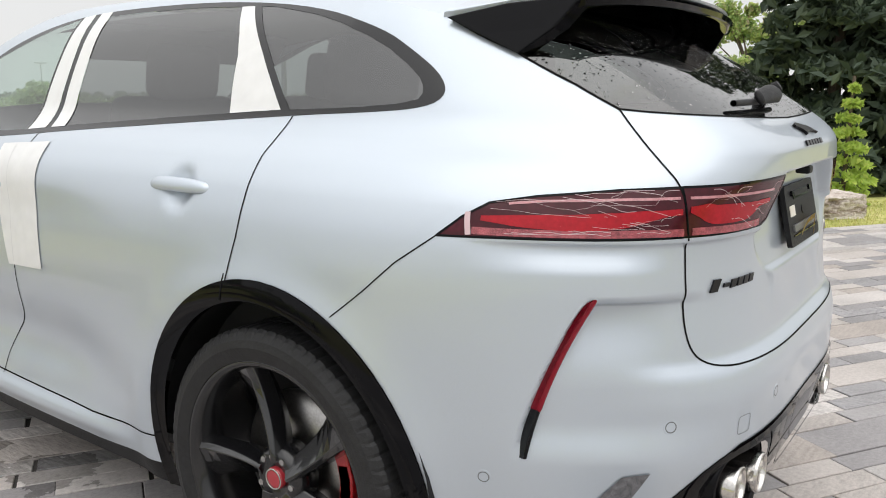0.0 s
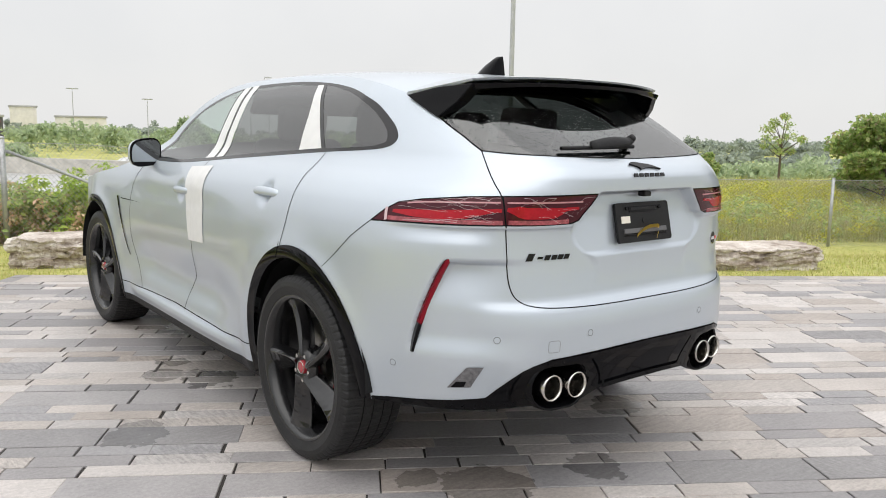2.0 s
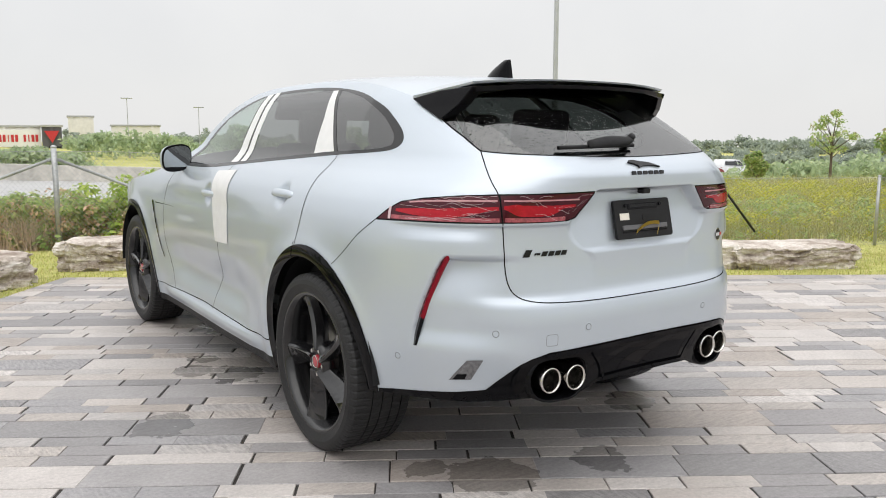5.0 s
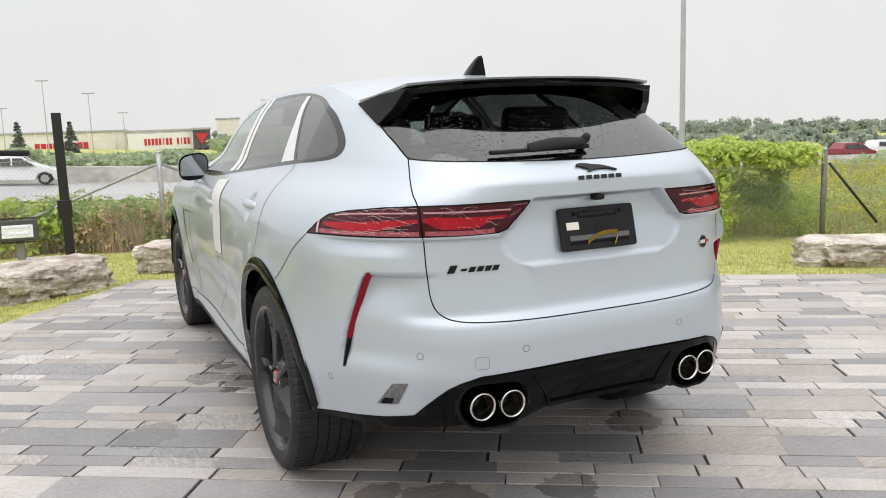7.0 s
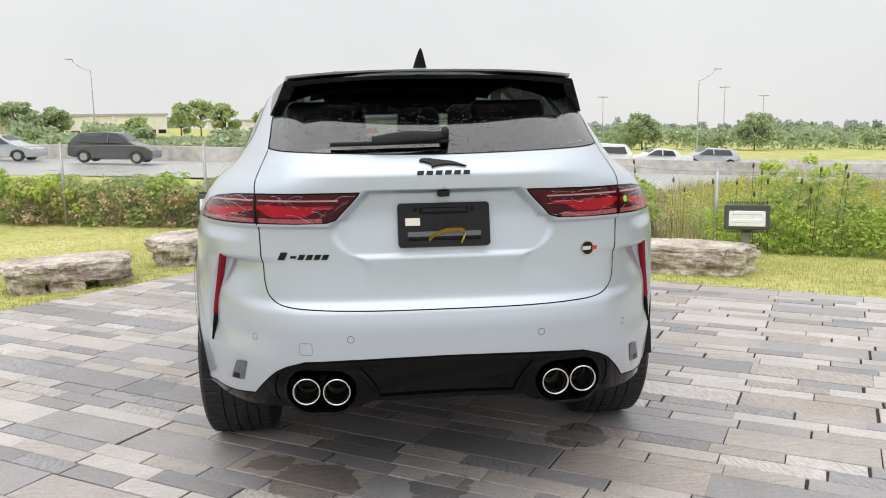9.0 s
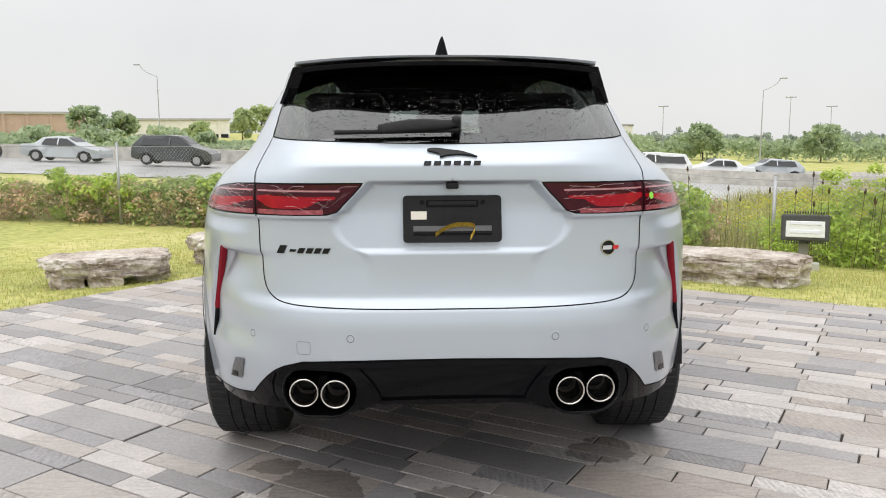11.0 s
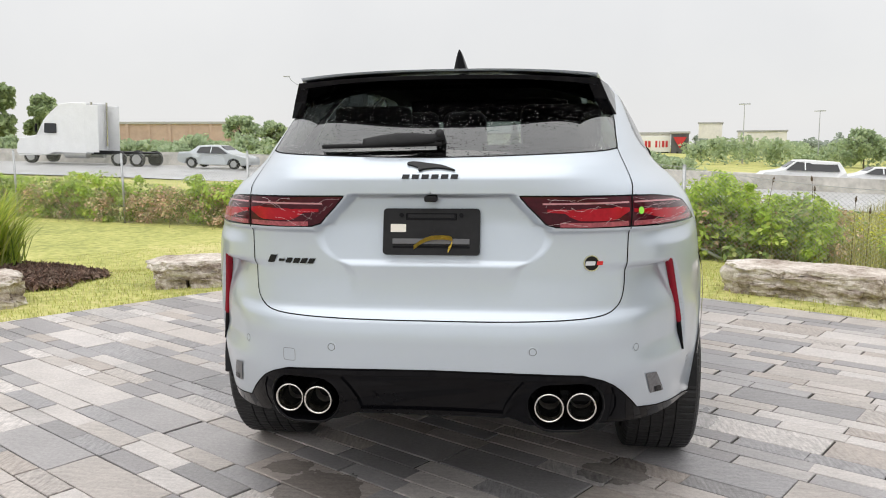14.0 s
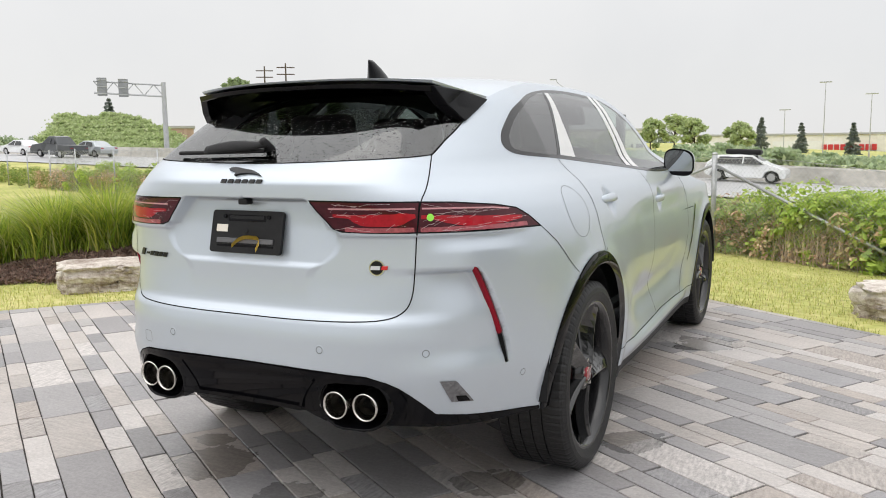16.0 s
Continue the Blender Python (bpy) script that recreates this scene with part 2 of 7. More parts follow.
AXLE, WHEELBASE, Y_TAIL, Y_NOSE = 0.0, 2.874, -0.065, 3.40
half_width = pch((.18, .90), (.30, .93), (.45, .952), (.62, .966), (.80, .970), (.92, .966), (1.02, .952), (1.10, .925),
                 (1.17, .875), (1.225, .815), (1.265, .783), (1.32, .757), (1.42, .705), (1.50, .655), (1.56, .602), (1.60, .562), (1.64, .50))
tail_end = pch((.18, -.88), (.32, -.99), (.45, -1.035), (.58, -1.056), (.68, -1.056), (.745, -1.045), (.79, -1.018), (.90, -1.008),
               (1.05, -1.010), (1.15, -1.020), (1.205, -1.018), (1.235, -.998), (1.28, -.938), (1.34, -.850), (1.40, -.755), (1.46, -.650), (1.53, -.525), (1.60, -.39))
corner_end = pch((.18, -.88), (.32, -.99), (.45, -1.035), (.58, -1.050), (.68, -1.043), (.79, -1.030), (.90, -1.018), (1.05, -1.010), (1.15, -1.020), (1.205, -1.018), (1.235, -.998), (1.28, -.938), (1.34, -.850), (1.40, -.755), (1.46, -.650), (1.53, -.525), (1.60, -.39))
nose_end = pch((.18, 3.60), (.5, 3.72), (.75, 3.72), (.95, 3.66), (1.05, 3.56), (1.12, 3.52), (1.6, 3.50))
plan_power = pch((.18, 3.2), (.6, 3.8), (.9, 4.2), (1.1, 4.5), (1.2, 5.0), (1.30, 7.0), (1.6, 6.0))
lean_in = pch((.18, 0.0), (1.0, 0.0), (1.15, .03), (1.28, .13), (1.40, .17), (1.6, .20))


def side_x(y, z):
    """Half width along the flanks."""
    w = half_width(z) - .034 * step(.9, 2.4, y) - .09 * step(2.85, 3.45, y)
    doors = step(.45, .95, y) * (1 - step(1.85, 2.35, y))
    w = w - doors * (.050 * np.exp(-((z - .53) / .13) ** 2) + .018 * step(.4, .6, z) * (1 - step(.95, 1.1, z)))
    w = w - .05 * step(1.2, 2.4, y) * step(1.16, 1.3, z)
    return w


def base_point(s, z):
    s, z = np.broadcast_arrays(np.asarray(s, float), np.asarray(z, float))
    span = Y_NOSE - Y_TAIL
    front = s > 1 + span
    th = np.where(front, (s - 1 - span), np.clip(s, 0, 1)) * math.pi / 2
    sn, cs = np.where(front, np.cos(th), np.sin(th)), np.where(front, np.sin(th), np.cos(th))
    # the bumper's shelf runs out towards the corners
    round_off = step(.41, .50, np.clip(s, 0, 1))
    wide = np.where(front, side_x(Y_NOSE, z), side_x(Y_TAIL, z))
    deep = np.where(front, nose_end(z) - Y_NOSE, Y_TAIL - (tail_end(z) * (1 - round_off) + corner_end(z) * round_off))
    p, k = np.where(front, 2.2, plan_power(z)), np.where(front, 0.0, lean_in(z))
    lo, hi = np.zeros_like(z), np.full_like(z, 2.0)
    for _ in range(40):
        r = (lo + hi) / 2
        f = (r * sn / (wide * (1 - k * r * cs))) ** p + (r * cs / deep) ** 2
        lo, hi = np.where(f < 1, r, lo), np.where(f < 1, hi, r)
    r = (lo + hi) / 2
    y_side = Y_TAIL + (s - 1)
    flank = (s > 1) & ~front
    x = np.where(flank, side_x(y_side, z), r * sn)
    y = np.where(flank, y_side, np.where(front, Y_NOSE + r * cs, Y_TAIL - r * cs))
    return x, y, z


reflector_x = pch((.55, .867), (.62, .862), (.69, .856), (.75, .848), (.86, .823), (.93, .798), (1.0, .768))


recess_x = pch((.895, .28), (.920, .30), (.939, .33), (.953, .352), (.985, .384), (1.02, .397), (1.048, .392), (1.062, .361), (1.085, .341), (1.12, .306), (1.152, .278), (1.2, .26))


def pocket_edge(z):
    """Half width of the tailgate's plate recess."""
    return recess_x(z)


def relief(x, y, z):
    """How far the pressings stand out of the plain form."""
    d = np.zeros_like(z)
    tail = y < -.3
    edge = pocket_edge(z)
    rx = reflector_x(z)
    scoop = step(.50, .77, x) * (1 - step(rx - .0115, rx - .0045, x)) * step(.575, .665, z) * (1 - step(.905, .935, z))
    hood = step(.60, .76, x) * (1 - step(rx - .030, rx - .010, x)) * step(.74, .900, z) * (1 - step(.909, .921, z))
    corner = step(.64, .76, x)
    ledge = (step(.80, 1.02, z) * (1 - corner) + step(.975, 1.025, z) * corner) * (1 - step(1.030, 1.041, z))
    d = d - np.where(tail, .019 * scoop + .027 * hood, 0) - .012 * ledge * (1 - step(-.74, -.52, y)) * step(edge - .037, edge, x)
    pocket = (1 - step(edge - .037, edge, x)) * step(.920, .945, z) * (1 - step(1.150, 1.158, z))
    d = d - np.where(tail, pocket * (.006 + .045 * np.clip((z - .920) / .235, 0, 1)), 0)
    # flared wheel arches
    for yc in (AXLE, WHEELBASE):
        rr = np.hypot(y - yc, z - .385)
        d = d + np.where(tail & (yc > 1), 0, .016 * np.exp(-((rr - .47) / .07) ** 2)) * step(.5, .8, x)
    for yh, zh in ((.295, 1.083), (1.28, 1.027)):
        d = d - .020 * np.exp(-(np.hypot(y - yh, z - zh) / .050) ** 4)
    # sill blade along the doors
    d = d + .020 * np.exp(-((z - .335) / .035) ** 2) * step(.5, .7, y) * (1 - step(2.1, 2.35, y))
    return d


def surface(s, z, lift=0.0):
    """Points of the body's right-hand half."""
    x, y, z = base_point(s, z)
    e = 2e-3
    xa, ya, _ = base_point(s + e, z)
    xb, yb, _ = base_point(s - e, z)
    tx, ty = xa - xb, ya - yb
    n = np.hypot(tx, ty) + 1e-12
    nx, ny = ty / n, -tx / n
    flip = np.where(nx * x + ny * (y - 1.0) < 0, -1, 1)
    d = relief(x, y, z) + lift
    return np.stack([x + nx * flip * d, y + ny * flip * d, z], -1)


def surface_normal(s, z):
    e = 3e-3
    a = surface(s + e, z) - surface(np.maximum(s - e, 0), z)
    b = surface(s, z + e) - surface(s, z - e)
    n = np.cross(a, b)
    n /= np.linalg.norm(n, axis=-1, keepdims=True) + 1e-12
    p = surface(s, z)
    out = n[..., 0] * p[..., 0] + n[..., 1] * (p[..., 1] - 1.0) * .3
    n[..., 0] = np.where(np.asarray(s) < 1e-6, 0, n[..., 0])
    return n * np.where(out < 0, -1, 1)[..., None]


S_TABLE = np.concatenate([np.linspace(0, 1, 400), np.linspace(1, 1 + Y_NOSE - Y_TAIL, 200)[1:]])


def s_at_x(x, z):
    """The s at which the tail is x from the middle at height z."""
    return np.array([np.interp(a, base_point(S_TABLE[:400], b)[0], S_TABLE[:400]) for a, b in zip(np.atleast_1d(x), np.atleast_1d(z))])


def s_at_y(y, z):
    """The s at which the flank reaches y at height z."""
    return np.array([np.interp(a, base_point(S_TABLE, b)[1], S_TABLE) for a, b in zip(np.atleast_1d(y), np.atleast_1d(z))])


# ---- the parked car: body panels ----
from mathutils.geometry import delaunay_2d_cdt

car = thing("parked_suv", (0, 0, 0), "pale silver-blue metallic luxury SUV, rain-beaded, parked on pavers with transit film", "car")


def tail(*xz):
    """Points given by distance from the middle and height on the tail."""
    a = np.array(xz, float)
    return np.stack([s_at_x(a[:, 0], a[:, 1]), a[:, 1]], 1)


def flank(*yz):
    """Points given along the car and by height on the flank."""
    a = np.array(yz, float)
    return np.stack([s_at_y(a[:, 0], a[:, 1]), a[:, 1]], 1)


def arch(yc, a, b, n=56, low=.20):
    t = np.linspace(-.55, math.pi + .55, n)
    y, z = yc + a * np.cos(t), .385 + b * np.sin(t)
    keep = z > low
    return flank(*np.stack([y[keep], z[keep]], 1))


S_END = 1 + Y_NOSE - Y_TAIL + 1
S_FRONT = S_END - 1
roof_edge = pch((-.33, 1.500), (-.1, 1.553), (.1, 1.582), (.3, 1.600), (.7, 1.612), (1.1, 1.606), (1.4, 1.580), (1.7, 1.487), (1.9, 1.378), (2.05, 1.275), (2.3, 1.135), (2.85, 1.04), (3.40, .97))
y_top = np.concatenate([np.linspace(-.33, .3, 14), np.linspace(.35, 3.40, 72)])
top_line = np.vstack([[[0.0, 1.53]], tail((.15, 1.53), (.30, 1.53), (.45, 1.53)), flank(*[(y, float(roof_edge(y))) for y in y_top]), [[S_FRONT + .5, .94], [S_END, .91]]])
gate_line = rounded(tail((.600, 1.297), (.640, 1.195), (.636, 1.145), (.635, 1.05), (.630, .93), (.622, .835), (.598, .786), (.545, .764), (.40, .756), (.20, .752), (0, .752)), 2)
glass_low = rounded(tail((0, 1.272), (.2, 1.275), (.45, 1.284), (.56, 1.290), (.600, 1.297)), 1)
glass_side = flank((-.755, 1.297), (-.645, 1.347), (-.488, 1.422), (-.40, 1.458), (-.33, 1.492))
glass_side[0] = glass_low[-1]
gate_line[0] = glass_low[-1]
lamp_a = np.vstack([flank((-.490, 1.043), (-.535, 1.083), (-.582, 1.112), (-.669, 1.128), (-.81, 1.143)), tail((.636, 1.148), (.636, 1.05)), flank((-.826, 1.048), (-.635, 1.046))])
lamp_b = tail((.636, 1.148), (.50, 1.150), (.282, 1.152), (.310, 1.120), (.345, 1.085), (.365, 1.062), (.397, 1.052), (.50, 1.050), (.636, 1.05))
bumper_seam = flank((-.490, 1.043), (-.406, .98), (-.334, .912), (-.255, .845))
door_seam = rounded(flank((.03, 1.267), (.048, 1.20), (.040, 1.10), (.048, 1.0), (.062, .94), (.072, .87)), 1)
mid_seam = rounded(flank((1.08, 1.195), (1.115, .95), (1.12, .72), (1.16, .60), (1.27, .50), (1.30, .375)), 2)
front_seam = rounded(flank((1.95, 1.165), (2.16, .98), (2.17, .6), (2.05, .375)), 2)
arch_rear_out, arch_rear_in = arch(-.035, .456, .512), arch(-.035, .405, .462)
arch_front_out, arch_front_in = arch(WHEELBASE - .02, .450, .505), arch(WHEELBASE - .02, .405, .460)
dlo = rounded(flank((2.02, 1.16), (1.60, 1.158), (1.285, 1.172), (.937, 1.202), (.487, 1.236), (.067, 1.266), (-.20, 1.281), (-.34, 1.294), (-.380, 1.325), (-.345, 1.372),
                    (-.255, 1.427), (-.16, 1.477), (.03, 1.532), (.30, 1.568), (.63, 1.584), (1.08, 1.578), (1.345, 1.546), (1.645, 1.456), (1.84, 1.352)), 2, True)
pane_quarter = rounded(flank((.048, 1.282), (-.14, 1.290), (-.31, 1.306), (-.322, 1.332), (-.290, 1.372), (-.165, 1.448), (.02, 1.512), (.24, 1.550), (.318, 1.557)), 1)
pane_rear = flank((.085, 1.280), (.36, 1.262), (.68, 1.238), (.975, 1.215), (.99, 1.30), (1.02, 1.45), (1.045, 1.558), (.85, 1.565), (.60, 1.566), (.352, 1.557))
pane_front = flank((1.175, 1.198), (1.50, 1.178), (1.92, 1.178), (1.845, 1.305), (1.64, 1.435), (1.335, 1.528), (1.21, 1.556), (1.195, 1.40))
film_c = flank((.262, 1.268), (.17, 1.275), (.078, 1.281), (.21, 1.42), (.345, 1.557), (.398, 1.558), (.34, 1.48), (.308, 1.42), (.285, 1.34))
film_b1 = flank((.975, 1.213), (1.045, 1.208), (1.075, 1.40), (1.105, 1.572), (1.045, 1.575), (1.02, 1.45))
film_b2 = flank((1.072, 1.206), (1.165, 1.198), (1.18, 1.40), (1.195, 1.562), (1.135, 1.570), (1.10, 1.40))
tape = flank((1.235, 1.150), (.985, 1.165), (.970, .95), (.955, .785), (1.155, .778), (1.20, .95))
reflector = np.vstack([tail(*[(float(reflector_x(z)) - .0105, z) for z in np.linspace(.69, .926, 12)], (float(reflector_x(.931)) - .0075, .931)), tail(*[(float(reflector_x(z)) - .0042, z) for z in np.linspace(.927, .69, 12)])])
reflector_foot = np.vstack([tail(*[(float(reflector_x(z)) - .0100, z) for z in np.linspace(.59, .69, 6)]), tail(*[(float(reflector_x(z)) - .0042, z) for z in np.linspace(.69, .585, 6)])])
lip_line = np.vstack([flank((-.495, .385), (-.58, .395), (-.669, .405), (-.793, .42)), tail((.672, .437), (.645, .475), (.615, .51), (.585, .538), (.549, .558), (.486, .578), (.35, .586), (.2, .590), (0, .592))])
EXH_Z = .476
exhaust_hole = tail(*[(.433 + sx * (.05 + .075 * math.cos(a)), EXH_Z + .075 * sx * math.sin(a)) for sx in (1, -1) for a in np.linspace(-math.pi / 2, math.pi / 2, 10)])
sill_line = flank((.415, .385), (.75, .372), (1.45, .388), (2.17, .368), (2.45, .366))
skirt_line = flank((.43, .30), (.75, .285), (1.45, .29), (2.17, .285), (2.47, .285))
bottom_line = np.array([[0, .435], *tail((.25, .435), (.32, .405), (.56, .400), (.70, .385)), *flank((-.49, .372), (-.405, .372), (-.395, .24), (3.40, .24)), [S_END, .24]])

outline = np.vstack([bottom_line, top_line[::-1]])
lines_closed = [lamp_a, lamp_b, dlo, pane_quarter, pane_rear, pane_front, film_c, film_b1, film_b2, reflector, reflector_foot, outline, exhaust_hole]
pocket_z = np.concatenate([np.linspace(.920, .965, 12), np.linspace(.97, 1.151, 22)])
pocket_lines = [tail(*[(float(pocket_edge(z)) - o, z) for z in pocket_z]) for o in (.0, .009, .0185, .028, .037)] + [tail(*[(x, z) for x in np.linspace(.002, .325, 24)]) for z in (.920, .9265, .933, .9395, .945, 1.150, 1.154, 1.158)]
scoop_lines = [tail(*[(float(reflector_x(z)) - o, z) for z in np.linspace(.58, .935, 24)]) for o in (.0165, .0125, .0030, -.002)]
hood_lines = [tail(*[(x, z) for x in np.linspace(.60, .80, 24)]) for z in (.900, .905, .909, .913, .917, .921)]
ledge_lines = [np.vstack([tail(*[(x, z) for x in np.linspace(.002, .80, 50)]), flank((-.70, z), (-.60, z), (-.52, z))]) for z in (1.030, 1.0357, 1.041)]
lines_open = pocket_lines + scoop_lines + hood_lines + ledge_lines + [gate_line, glass_low, glass_side, bumper_seam, door_seam, mid_seam, front_seam, arch_rear_out, arch_rear_in, arch_front_out, arch_front_in, lip_line, sill_line, skirt_line,
              np.array([[S_FRONT, .24], [S_FRONT, 1.04]])]


def triangulate():
    """All panel edges and a fine grid between them as one flat triangulation in (s, z)."""
    pts, edges = [], []
    for group, closed in ((lines_closed, True), (lines_open, False)):
        for line in group:
            p = fine_line(np.vstack([line, line[:1]]) if closed else line, .018)
            base = len(pts)
            pts += [tuple(q) for q in p]
            edges += [(base + i, base + i + 1) for i in range(len(p) - 1)]
    s_grid = np.concatenate([np.arange(0, 1, .0095), np.arange(1, S_FRONT, .022), np.arange(S_FRONT, S_END, .05)])
    grid = np.array([(a + (.004 if i % 2 else 0), b) for i, b in enumerate(np.arange(.25, 1.62, .0125)) for a in s_grid])
    grid = grid[inside(outline, grid)]
    pts += [tuple(q) for q in grid]
    v, _, f, *_ = delaunay_2d_cdt([Vector(p) for p in pts], edges, [], 0, 1e-5, False)
    return np.array([tuple(p) for p in v]), np.array([t for t in f if len(t) == 3])


flat_v, flat_f = triangulate()
flat_c = flat_v[flat_f].mean(1)
body_v, body_n = surface(flat_v[:, 0], flat_v[:, 1]), surface_normal(flat_v[:, 0], flat_v[:, 1])
side = np.array([1.0, -1.0])


def above(line, pts):
    o = np.argsort(line[:, 0])
    return pts[:, 1] > np.interp(pts[:, 0], line[o, 0], line[o, 1])


def behind(line, pts):
    """On the tail's side of an upright line."""
    o = np.argsort(line[:, 1])
    return pts[:, 0] < np.interp(pts[:, 1], line[o, 1], line[o, 0])


region = np.full(len(flat_f), "quarter", dtype=object)
c = flat_c
half_gate = np.vstack([gate_line, [[0, 1.272]], glass_low])
half_glass = np.vstack([glass_low, glass_side, top_line[:4][::-1]])
region[~behind(door_seam, c)] = "rear_door"
region[~behind(mid_seam, c)] = "front_door"
region[~behind(front_seam, c)] = "fender"
region[c[:, 0] > S_FRONT] = "nose"
seam_s = np.interp(c[:, 1], bumper_seam[::-1, 1], bumper_seam[::-1, 0], left=1.2)
region[(c[:, 0] < seam_s) & (c[:, 1] < 1.0435) & (region == "quarter")] = "bumper"
tail_low = (c[:, 0] < lip_line[0, 0]) & ~above(lip_line, c)
region[tail_low] = "lip"
region[tail_low & (c[:, 0] < tail((.66, .45))[0, 0])] = "diffuser"
flank_low = (c[:, 0] > s_at_y(.3, .4)[0]) & (c[:, 0] < s_at_y(2.55, .4)[0])
region[flank_low & ~above(sill_line, c)] = "skirt"
region[flank_low & ~above(skirt_line, c)] = "underskirt"
region[inside(half_gate, c)] = "gate"
region[inside(half_glass, c)] = "rear_glass"
for name, poly in (("trim", dlo), ("pane_quarter", pane_quarter), ("pane_rear", pane_rear), ("pane_front", pane_front), ("film_c", film_c), ("film_b1", film_b1), ("film_b2", film_b2),
                   ("lamp_a", lamp_a), ("lamp_b", lamp_b), ("reflector", reflector), ("reflector_foot", reflector_foot)):
    region[inside(poly, c)] = name
for outer, inner, yc in ((arch_rear_out, arch_rear_in, -.035), (arch_front_out, arch_front_in, WHEELBASE - .02)):
    region[inside(outer, c)] = "cladding_rear" if yc < 1 else "cladding_front"
    region[inside(inner, c)] = "open"
region[inside(exhaust_hole, c)] = "open"
region[~inside(outline, c)] = "open"


def panel(name, keys, material, parent, both=False, sgn=1, lift=0., label=""):
    """One panel: the faces of a region, on one half or joined over both halves."""
    keep = flat_f[np.isin(region, keys)]
    used, back = np.unique(keep, return_inverse=True)
    f = back.reshape(-1, 3)
    v, n = body_v[used] + body_n[used] * lift, body_n[used]
    # wind the faces outwards
    fn = np.cross(v[f[:, 1]] - v[f[:, 0]], v[f[:, 2]] - v[f[:, 0]])
    bad = (fn * n[f[:, 0]]).sum(1) < 0
    f[bad] = f[bad][:, ::-1]
    mirror = np.array([-1.0, 1, 1])
    if both:
        v, n, f = np.vstack([v, v * mirror]), np.vstack([n, n * mirror]), np.vstack([f, f[:, ::-1] + len(used)])
    elif sgn < 0:
        v, n, f = v * mirror, n * mirror, f[:, ::-1]
    return part(name, mesh_of(name, v, f, material, True, n), None, parent, label)


def wound(v, f, n):
    """The faces, turned so that they look along the given normals."""
    fn = np.cross(v[f[:, 1]] - v[f[:, 0]], v[f[:, 2]] - v[f[:, 0]])
    bad = (fn * n[f[:, 0]]).sum(1) < 0
    f[bad] = f[bad][:, ::-1]
    return f


def ribbon(name, line, width, material, parent, sgn=1, lift=.0008, gap=.012, label=""):
    """A narrow band that lies on the body along a line."""
    p = fine_line(line, gap)
    v, n = surface(p[:, 0], p[:, 1]), surface_normal(p[:, 0], p[:, 1])
    t = np.gradient(v, axis=0)
    b = np.cross(n, t)
    b /= np.linalg.norm(b, axis=1, keepdims=True) + 1e-12
    w = np.asarray(width(np.linspace(0, 1, len(p))) if callable(width) else np.full(len(p), width))[:, None]
    v = np.stack([v - b * w / 2, v + n * w * .06, v + b * w / 2], 1).reshape(-1, 3) + np.repeat(n, 3, 0) * lift
    nn = np.repeat(n, 3, 0)
    m = np.array([sgn, 1.0, 1.0])
    f = np.array([(3 * i + q, 3 * i + 1 + q, 3 * i + 4 + q, 3 * i + 3 + q) for i in range(len(p) - 1) for q in (0, 1)])
    return part(name, mesh_of(name, v * m, wound(v * m, f, nn * m), material, True, nn * m), None, parent, label)


def smooth_bar(name, z0, z1, width, material, parent, sgn, proud, label=""):
    """A slim domed bar along the bumper's corner crease, evened out over small steps of the body."""
    zs = np.linspace(.585, .932, 60)
    line = tail(*[(float(reflector_x(z)) - .0150, z) for z in zs])
    p, n = surface(line[:, 0], line[:, 1]), surface_normal(line[:, 0], line[:, 1])
    z = np.linspace(z0, z1, 40)
    px, py = [np.polyval(np.polyfit(zs, p[:, i], 2), z) for i in (0, 1)]
    n = np.tile(n[20:50].mean(0), (40, 1))
    n *= [.14, 1, 0]
    n /= np.linalg.norm(n, axis=1, keepdims=True)
    v0 = np.stack([px, py, z], 1)
    t = np.gradient(v0, axis=0)
    b = np.cross(n, t)
    b /= np.linalg.norm(b, axis=1, keepdims=True)
    b += .8 * np.sign(b[:, :1]) * [1, 0, 0]
    b /= np.linalg.norm(b, axis=1, keepdims=True)
    w = width(np.linspace(0, 1, 40))[:, None]
    rows = [v0 + b * w * u + n * (proud * (1 - (2 * u) ** 2) + h + .0065) for u, h in ((-.5, -.022), (-.5, 0), (-.25, 0), (0, 0), (.25, 0), (.5, 0), (.5, -.022))]
    v = np.stack(rows, 1).reshape(-1, 3) * [sgn, 1, 1]
    f = np.array([(7 * i + q, 7 * i + q + 1, 7 * i + q + 8, 7 * i + q + 7) for i in range(39) for q in range(6)])
    return part(name, mesh_of(name, v, wound(v, f, np.repeat(n, 7, 0) * [sgn, 1, 1]), material), None, parent, label)


